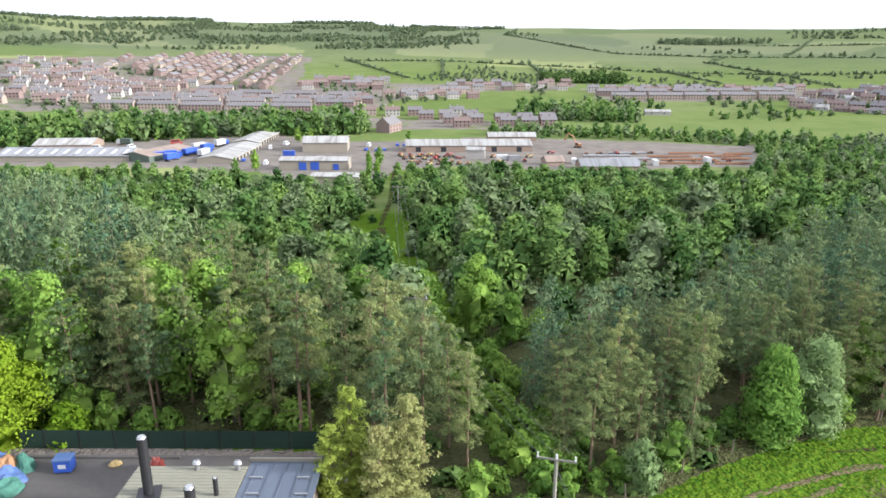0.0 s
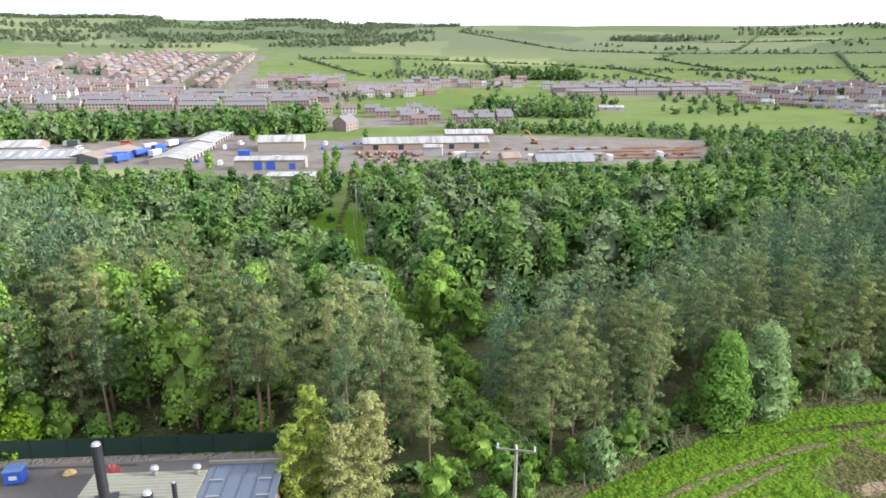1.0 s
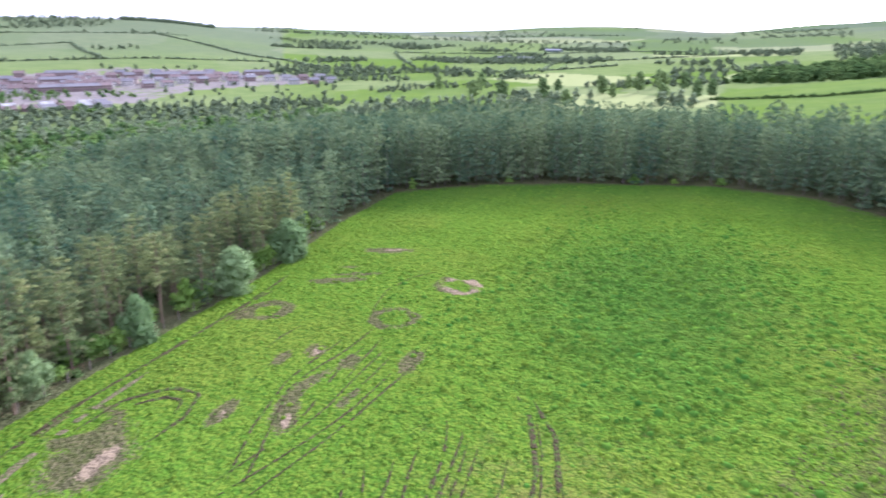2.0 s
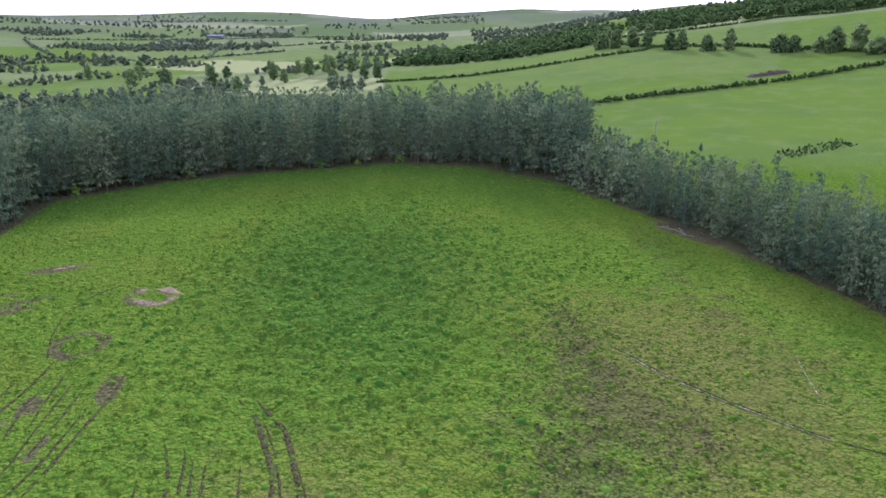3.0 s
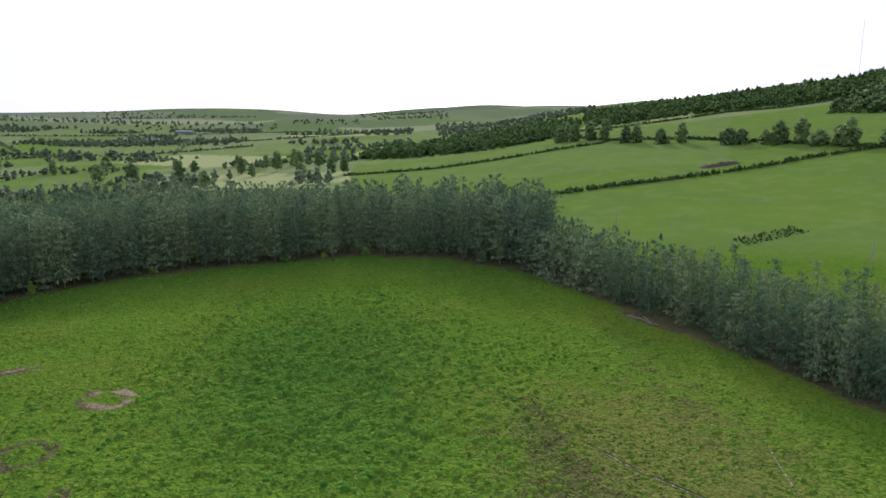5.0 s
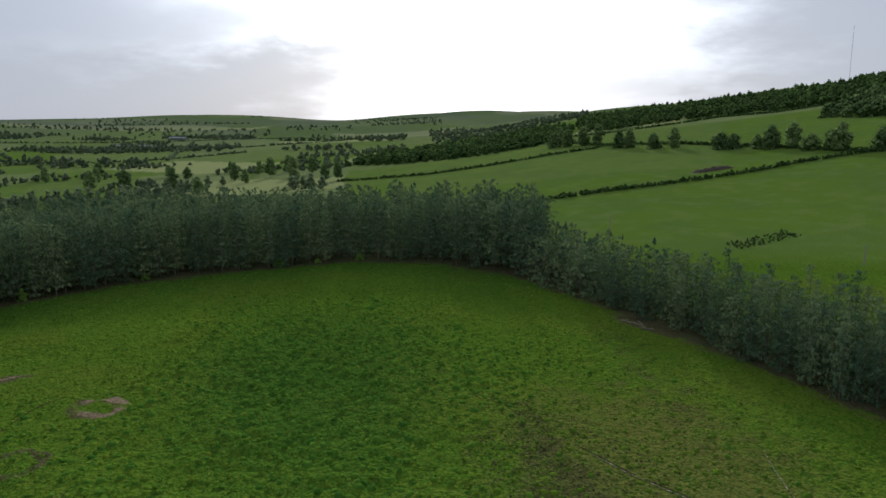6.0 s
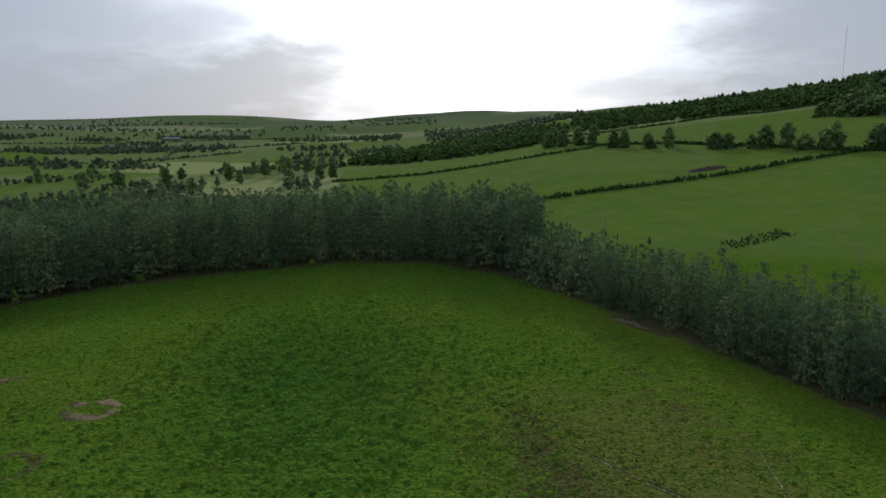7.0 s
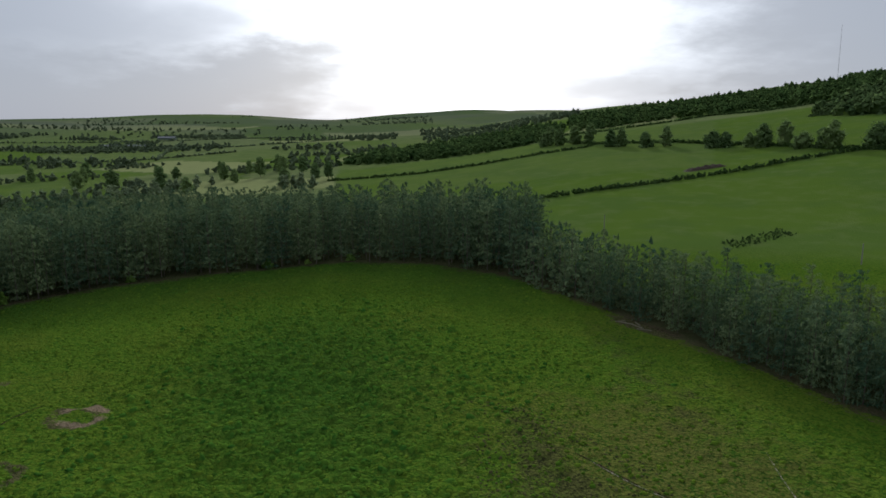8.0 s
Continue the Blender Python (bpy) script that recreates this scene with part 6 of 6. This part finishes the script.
rank = np.clip(1.25 - np.hypot((spots[:, 0] - 98) / 52, (spots[:, 1] - 1) / 36), 0, 1)
dense = lattice(spots[:, 0], spots[:, 1], 6, 602) * 0.6 + np.random.RandomState(604).rand(len(spots)) * 0.6
spots = spots[dense + rank * 0.45 > 0.62]
off = np.full(len(spots), 9.0)
for line, _, _ in RUTS:
    off = np.minimum(off, from_line(spots[:, 0], spots[:, 1], line))
for px, py, rad in ((37, 43, 5), (87.2, 28.6, 3.4), (100, 44.6, 4)):
    off = np.minimum(off, np.hypot(spots[:, 0] - px, spots[:, 1] - py) - rad)
spots = spots[off > 0.5]


def tufts(name, kinds, spots, mat, label, seed, scale):
    """Grass on the uneven meadow."""
    ob = stand(name, kinds, spots, (mat,), label, "grass", seed, scale, 0.04)
    co = np.empty(len(ob.data.vertices) * 3, np.float32)
    ob.data.vertices.foreach_get("co", co)
    co = co.reshape(-1, 3)
    co[:, 2] += relief(co[:, 0], co[:, 1])
    ob.data.vertices.foreach_set("co", co.reshape(-1))
    return ob


rank = np.clip(1.25 - np.hypot((spots[:, 0] - 98) / 52, (spots[:, 1] - 1) / 36), 0, 1)
cushions = [tussock_piece(604, 0.36, 0.95), tussock_piece(605, 0.28, 1.10), tussock_piece(606, 0.42, 0.80), tussock_piece(608, 0.32, 1.25)]
tall = rank + (lattice(spots[:, 0], spots[:, 1], 14, 615) - 0.5) * 0.9 + (np.random.RandomState(616).rand(len(spots)) - 0.5) * 0.7 > 0.62
tufts("grass_tufts", cushions, spots[tall], LUSH_GRASS, "tall dark green tussocks of rough grass", 607, (0.38, 0.95))
tufts("grass_tufts", cushions, spots[~tall], GRASS, "low tussocks of rough green grass", 609, (0.30, 0.70))
trodden = scatter([(84, -17), (78, -26), (62, -32), (44, -30), (34, -20), (36, -8), (52, -8), (66, -15)], 0.72, 611, 0.95)
trodden = trodden[lattice(trodden[:, 0], trodden[:, 1], 5, 612) > 0.34]
tufts("trodden_clods", cushions, trodden, CLODS, "trampled clods and dull grass stubs", 613, (0.20, 0.42))

for k, (line, width, kind) in enumerate(RUTS):
    rut(line, width, 800 + k, {"soil": SOIL, "track": TRACK, "straw": STRAW}[kind])


def tube(pts, radius, sides=4):
    """One continuous hanging cable."""
    v, f = [], []
    for k, p in enumerate(pts):
        axis = (pts[min(k + 1, len(pts) - 1)] - pts[max(k - 1, 0)]).normalized()
        side = axis.cross(Vector((0, 0, 1))).normalized()
        up = side.cross(axis)
        for s in range(sides):
            a = 2 * math.pi * s / sides
            v.append(tuple(p + (side * math.cos(a) + up * math.sin(a)) * radius))
    for k in range(len(pts) - 1):
        for s in range(sides):
            a, b = k * sides + s, k * sides + (s + 1) % sides
            f.append((a, b, b + sides, a + sides))
    return v, f


def fence(line):
    base = tagged(new("field_fence"), "old post and wire fence along the wood's edge", "fence")
    tops = []
    post_me = solid("post", [round_bar((0, 0, -0.2), (0, 0, 1.25), 0.07, 0.06, 7)], WOOD)
    for (x0, y0), (x1, y1) in zip(line, line[1:]):
        n = max(1, int(math.hypot(x1 - x0, y1 - y0) / 2.6))
        for k in range(n):
            tops.append((x0 + (x1 - x0) * k / n, y0 + (y1 - y0) * k / n))
    for k, (x, y) in enumerate(tops):
        ob = part("post", post_me, base)
        ob.matrix_basis = pose(x, y, float(ground(x, y)), (k * 37 % 9) - 4, (k * 53 % 9) - 4, 0)
    for z in (0.55, 0.85, 1.15):
        strand = [Vector((x, y, float(ground(x, y)) + z)) for x, y in tops]
        part("wire", solid("wire", [tube(strand, 0.006, 3)], RUST), base)


fence([(14.2, 44.2), (22.4, 49.2), (30, 52.6), (38, 55.4), (53, 56.8), (73, 57.8), (87, 58.7), (112, 62.2)])


POLE_WOOD = plain("silvered_pole_wood", (0.25, 0.235, 0.20), 0.85, grain=8.0, vary=0.3)


def line_pole(x, y, height, turn, arm=True):
    base = tagged(new("utility_pole"), "wooden power line pole with cross-arm" if arm else "plain wooden power line pole", "pole", "power line poles")
    part("shaft", solid("shaft", [round_bar((0, 0, -0.5), (0, 0, height), 0.15, 0.10, 10)], POLE_WOOD), base)
    if arm:
        part("cross_arm", solid("cross_arm", [block(-1.25, 1.25, -0.17, -0.07, height - 0.29, height - 0.18)], POLE_WOOD), base)
        for px in (-1.15, 0.0, 1.15):
            part("insulator", solid("insulator", [round_bar((px, -0.12, height - 0.18), (px, -0.12, height + 0.14), 0.06, 0.05, 8)], WHITE), base)
    return at(base, x, y, turn)


CABLE = plain("weathered_cable", (0.13, 0.13, 0.13), 0.6)
POLES = [(7.1, 36.0, 9.2, -14), (-2.7, 63.9, 9.2, -12), (-10.5, 156, 9.0, -5)]
for p in POLES:
    line_pole(*p)
for (x0, y0, h0, t0), (x1, y1, h1, t1) in zip(POLES, POLES[1:]):
    for px in (-1.15, 0.0, 1.15):
        a = pose(x0, y0, float(ground(x0, y0)), 0, 0, t0) @ Vector((px, -0.12, h0 + 0.1))
        b = pose(x1, y1, float(ground(x1, y1)), 0, 0, t1) @ Vector((px, -0.12, h1 + 0.1))
        pts = [a.lerp(b, k / 12) - Vector((0, 0, 4 * 0.9 * (k / 12) * (1 - k / 12))) for k in range(13)]
        tagged(new("power_cable", solid("power_cable", [tube(pts, 0.014)], CABLE)), "thin bare overhead power cable", "cable", "power cables")
stay = solid("stay_wire", [round_bar((7.1, 36.0, 8.4), (11.2, 32.6, 0.0), 0.012, sides=4), round_bar((7.1, 36.0, 8.4), (10.4, 31.8, 0.0), 0.012, sides=4)], CABLE)
tagged(new("stay_wire", stay), "pair of steel stay wires holding the pole", "cable")
line_pole(178, -78, 7.4, 0, False)
line_pole(130.4, -116.6, 4.6, 0, False)

log_me = []
for k, (x, y, a, n, r) in enumerate(((108.6, -51.0, 35, 2.6, 0.15), (106.4, -52.0, 12, 3.0, 0.14), (104.4, -52.2, 48, 2.4, 0.13), (107.6, -52.7, -8, 2.2, 0.13), (109.8, -50.6, 75, 1.8, 0.14))):
    me = solid("log", [round_bar((-n / 2, 0, r), (n / 2, 0.1, r * 0.9), r, r * 0.8, 9)], plain("bleached_log", (0.17, 0.155, 0.10), 0.9, grain=6.0, vary=0.3, gloss=0.05) if k == 0 else bpy.data.materials["bleached_log"])
    at(tagged(new("log", me), "bleached felled log lying at the meadow's edge", "log", "felled logs"), x, y, a)

mast = tagged(new("radio_mast"), "tall thin lattice radio mast on the hill top", "mast")
legs = [(0.9, 0), (-0.45, 0.78), (-0.45, -0.78)]
for x, y in legs:
    part("leg", solid("leg", [round_bar((x, y, -2), (x * 0.4, y * 0.4, 150), 0.2, 0.14, 5)], STEEL), mast)
part("bracing", solid("bracing", [round_bar((legs[k % 3][0] * 0.9, legs[k % 3][1] * 0.9, k * 5), (legs[(k + 1) % 3][0] * 0.9, legs[(k + 1) % 3][1] * 0.9, k * 5 + 5), 0.12, sides=4) for k in range(29)], STEEL), mast)
at(mast, *radial((130.5, 2240))[0])


# ---- buildings and yard below the wood ----
ROOF_BEIGE = plain("beige_sheet_roof", (0.23, 0.225, 0.175), 0.7, grain=1.5, vary=0.25)
ROOF_BLUE = plain("blue_grey_roof", (0.085, 0.105, 0.135), 0.4, grain=1.5, vary=0.25)
NET = plain("green_netting", (0.022, 0.040, 0.030), 0.9, grain=20.0, vary=0.3)
TARP_BLUE = plain("blue_tarpaulin", (0.07, 0.125, 0.27), 0.6, grain=4.0)
TARP_GREEN = plain("green_sacking", (0.07, 0.18, 0.135), 0.7, grain=4.0)
TARP_BROWN = plain("brown_sacking", (0.30, 0.17, 0.09), 0.8, grain=4.0)
CONCRETE = plain("yard_concrete", (0.11, 0.102, 0.094), 0.9, grain=2.0, vary=0.45)

unit_a = tagged(new("workshop_building"), "workshop with beige corrugated sheet roof", "building")
part("wall", solid("wall", [block(-21.2, -13.9, 27, 41.2, -0.3, 4.25)], WALL_CREAM), unit_a)
roof = part("roof", solid("roof", [block(-21.6, -13.8, 26.6, 41.7, 4.25, 4.42)], ROOF_BEIGE), unit_a)
rib_me = solid("corrugation", [round_bar((-21.6, 0, 4.42), (-13.8, 0, 4.42), 0.085, sides=6)], ROOF_BEIGE)
for k in range(42):
    part("corrugation", rib_me, roof).location = (0, 27 + k * 0.35, 0)


def flue(x, y, low, top, radius, label, plate=0.0):
    base = tagged(new("flue"), label, "flue")
    part("pipe", solid("pipe", [round_bar((0, 0, 0), (0, 0, top - low), radius, sides=16)], BLACK), base)
    part("rim", solid("rim", [round_bar((0, 0, top - low), (0, 0, top - low + 0.12), radius * 0.9, radius * 0.7, 16)], STEEL), base)
    if plate:
        part("base_plate", solid("base_plate", [block(-plate, plate, -plate, plate, -0.02, 0.16, 0.05)], BLACK), base)
    for z in (1.2, 2.6):
        if z < top - low:
            part("collar", solid("collar", [round_bar((0, 0, z), (0, 0, z + 0.08), radius * 1.07, sides=16)], BLACK), base)
    return at(base, x, y, 15, low=low)


flue(-19.5, 38.4, 4.5, 8.8, 0.33, "tall black steel flue on the workshop roof", 0.75)
flue(-15.6, 35.7, 4.5, 7.0, 0.33, "short black steel flue on the workshop roof")
flue(-15.0, 38.4, 4.5, 5.7, 0.16, "small steel vent pipe on the workshop roof")


def cowl(x, y):
    base = tagged(new("roof_cowl"), "round spinning chrome roof ventilator", "ventilator", "roof ventilators")
    part("neck", solid("neck", [round_bar((0, 0, 0), (0, 0, 0.3), 0.17, sides=12)], STEEL), base)
    rings = [(0.17, 0.3), (0.29, 0.42), (0.31, 0.55), (0.22, 0.7), (0.06, 0.76)]
    part("turbine", solid("turbine", [round_bar((0, 0, z0), (0, 0, z1), r0, r1, 14, False) for (r0, z0), (r1, z1) in zip(rings, rings[1:])], STEEL), base)
    return at(base, x, y, low=4.45)


cowl(-17.3, 41.3)
cowl(-14.4, 41.3)

unit_b = tagged(new("workshop_building"), "workshop with dark blue-grey metal roof", "building")
part("wall", solid("wall", [block(-13.5, -8.9, 27, 42.0, -0.3, 4.1)], WALL_BROWN), unit_b)
roof = part("roof", solid("roof", [block(-13.75, -8.6, 26.6, 42.4, 4.1, 4.34)], ROOF_BLUE), unit_b)
for k in range(5):
    part("seam", solid("seam", [block(-13.2 + k * 1.05, -13.12 + k * 1.05, 26.7, 42.3, 4.34, 4.41)], ROOF_BLUE), roof)
for x, y in ((-12.9, 40.4), (-12.7, 38.6), (-9.6, 40.4), (-9.4, 38.6)):
    part("snow_guard", solid("snow_guard", [block(x - 0.45, x + 0.45, y - 0.05, y + 0.05, 4.4, 4.5)], STEEL), roof)
tagged(new("parapet", solid("parapet", [block(-13.9, -8.5, 42.42, 42.6, 0, 4.6)], WALL_CREAM)), "pale parapet wall behind the dark roof", "wall", kind="structure")

slab = solid("yard_slab", [block(-62, -21.9, 30, 49.6, -0.3, 0.06), block(-21.9, -7.5, 42.65, 49.6, -0.3, 0.055)], CONCRETE)
tagged(new("yard_slab", slab), "worn grey concrete yard", "yard", kind="structure")
tagged(new("kerb", solid("kerb", [block(-62, -21.9, 49.0, 49.3, 0.0, 0.3)], CONCRETE)), "worn grey kerb along the yard", "kerb", kind="structure")
screen = tagged(new("screen_fence"), "dark green netting fence behind the yard", "fence")
post_me = solid("fence_post", [round_bar((0, 0, -0.2), (0, 0, 1.95), 0.04, sides=8)], BLACK)
panel_me = solid("net_panel", [block(0.05, 2.95, -0.015, 0.015, 0.1, 1.8)], NET)
for k in range(17):
    x = -61 + k * 3
    part("fence_post", post_me, screen).location = (x, 50.6, 0)
    part("net_panel", panel_me, screen).location = (x, 50.6, 0)


def bin_box(x, y, turn):
    base = tagged(new("waste_bin"), "blue wheeled waste bin with lid in the yard", "bin")
    part("body", solid("body", [block(-0.66, 0.66, -0.5, 0.5, 0.15, 1.15, 0.03)], BLUE), base)
    part("lid", solid("lid", [block(-0.72, 0.72, -0.56, 0.56, 1.15, 1.4, 0.12)], TARP_BLUE), base)
    part("notice", solid("notice", [block(-0.3, 0.3, -0.515, -0.5, 0.5, 0.85)], WHITE), base)
    for px in (-0.5, 0.5):
        part("castor", solid("castor", [round_bar((px, -0.1, 0.08), (px, 0.1, 0.08), 0.08, sides=8)], RUBBER), base)
    return at(base, x, y, turn, low=0.06)


bin_box(-30.6, 47.4, 6)


def heap(name, x, y, size, height, mat, seed, label):
    """A lumpy covered pile: a cushion of uneven height."""
    bm = bmesh.new()
    bmesh.ops.create_icosphere(bm, subdivisions=3, radius=1.0)
    for v in bm.verts:
        n = noise.noise(v.co * 2.1 + Vector((seed, 0, 0))) * 0.28
        v.co = Vector((v.co.x * size * (1 + n), v.co.y * size * 0.8 * (1 + n), max(0.0, v.co.z * height * (1 + n * 1.5)) if v.co.z > 0 else 0.0))
    me = bpy.data.meshes.new(name)
    bm.to_mesh(me)
    bm.free()
    me.materials.append(mat)
    return at(tagged(new(name, me), label, "covered load", "covered loads in the yard"), x, y, seed * 30, low=0.06)


heap("covered_load", -34.4, 45.6, 1.5, 1.3, TARP_BLUE, 1, "pile under a crumpled blue tarpaulin")
heap("covered_load", -33.6, 44.6, 1.2, 1.0, TARP_GREEN, 2, "pile under a green cover")
heap("covered_load", -35.2, 47.2, 1.2, 1.3, TARP_BROWN, 3, "pile of brown sacking")
heap("covered_load", -36.2, 47.8, 1.0, 1.5, TARP_BLUE, 4, "pile under a dark blue tarpaulin")
heap("covered_load", -34.0, 47.6, 0.9, 1.3, TARP_GREEN, 5, "pile under a green cover")
heap("covered_load", -37.4, 46.8, 1.0, 1.3, WHITE, 6, "pile under a pale cover")
heap("covered_load", -26.9, 48.2, 0.5, 0.4, YELLOW, 7, "small yellow heap by the kerb")
heap("covered_load", -23.0, 47.0, 0.75, 1.5, RED, 8, "pile under a bright red cover")


def spoil_mound(x, y, length, width, height, turn):
    """A long spoil heap of dark soil, uneven along its crest."""
    bm = bmesh.new()
    bmesh.ops.create_grid(bm, x_segments=48, y_segments=16, size=1.0)
    for v in bm.verts:
        u, w = v.co.x, v.co.y
        rise = max(0.0, 1 - w * w) * max(0.0, 1 - u ** 4) * (0.75 + 0.5 * noise.noise(Vector((u * 5, w * 2, 3))))
        px, py = u * length / 2, w * width / 2 * (1 + 0.25 * noise.noise(Vector((u * 4, 7, 0))))
        c, d = math.cos(radians(turn)), math.sin(radians(turn))
        gx, gy = x + px * c - py * d, y + px * d + py * c
        v.co = (gx, gy, float(ground(gx, gy)) - 0.1 + rise * height)
    me = bpy.data.meshes.new("spoil_mound")
    bm.to_mesh(me)
    bm.free()
    me.materials.append(plain("spoil_soil", (0.075, 0.058, 0.042), 0.95, grain=1.5, vary=0.45, bump=0.6))
    return tagged(new("spoil_mound", me), "long low mound of dark soil in the pasture", "mound")


spoil_mound(300, -184, 23, 5.5, 1.9, -84)
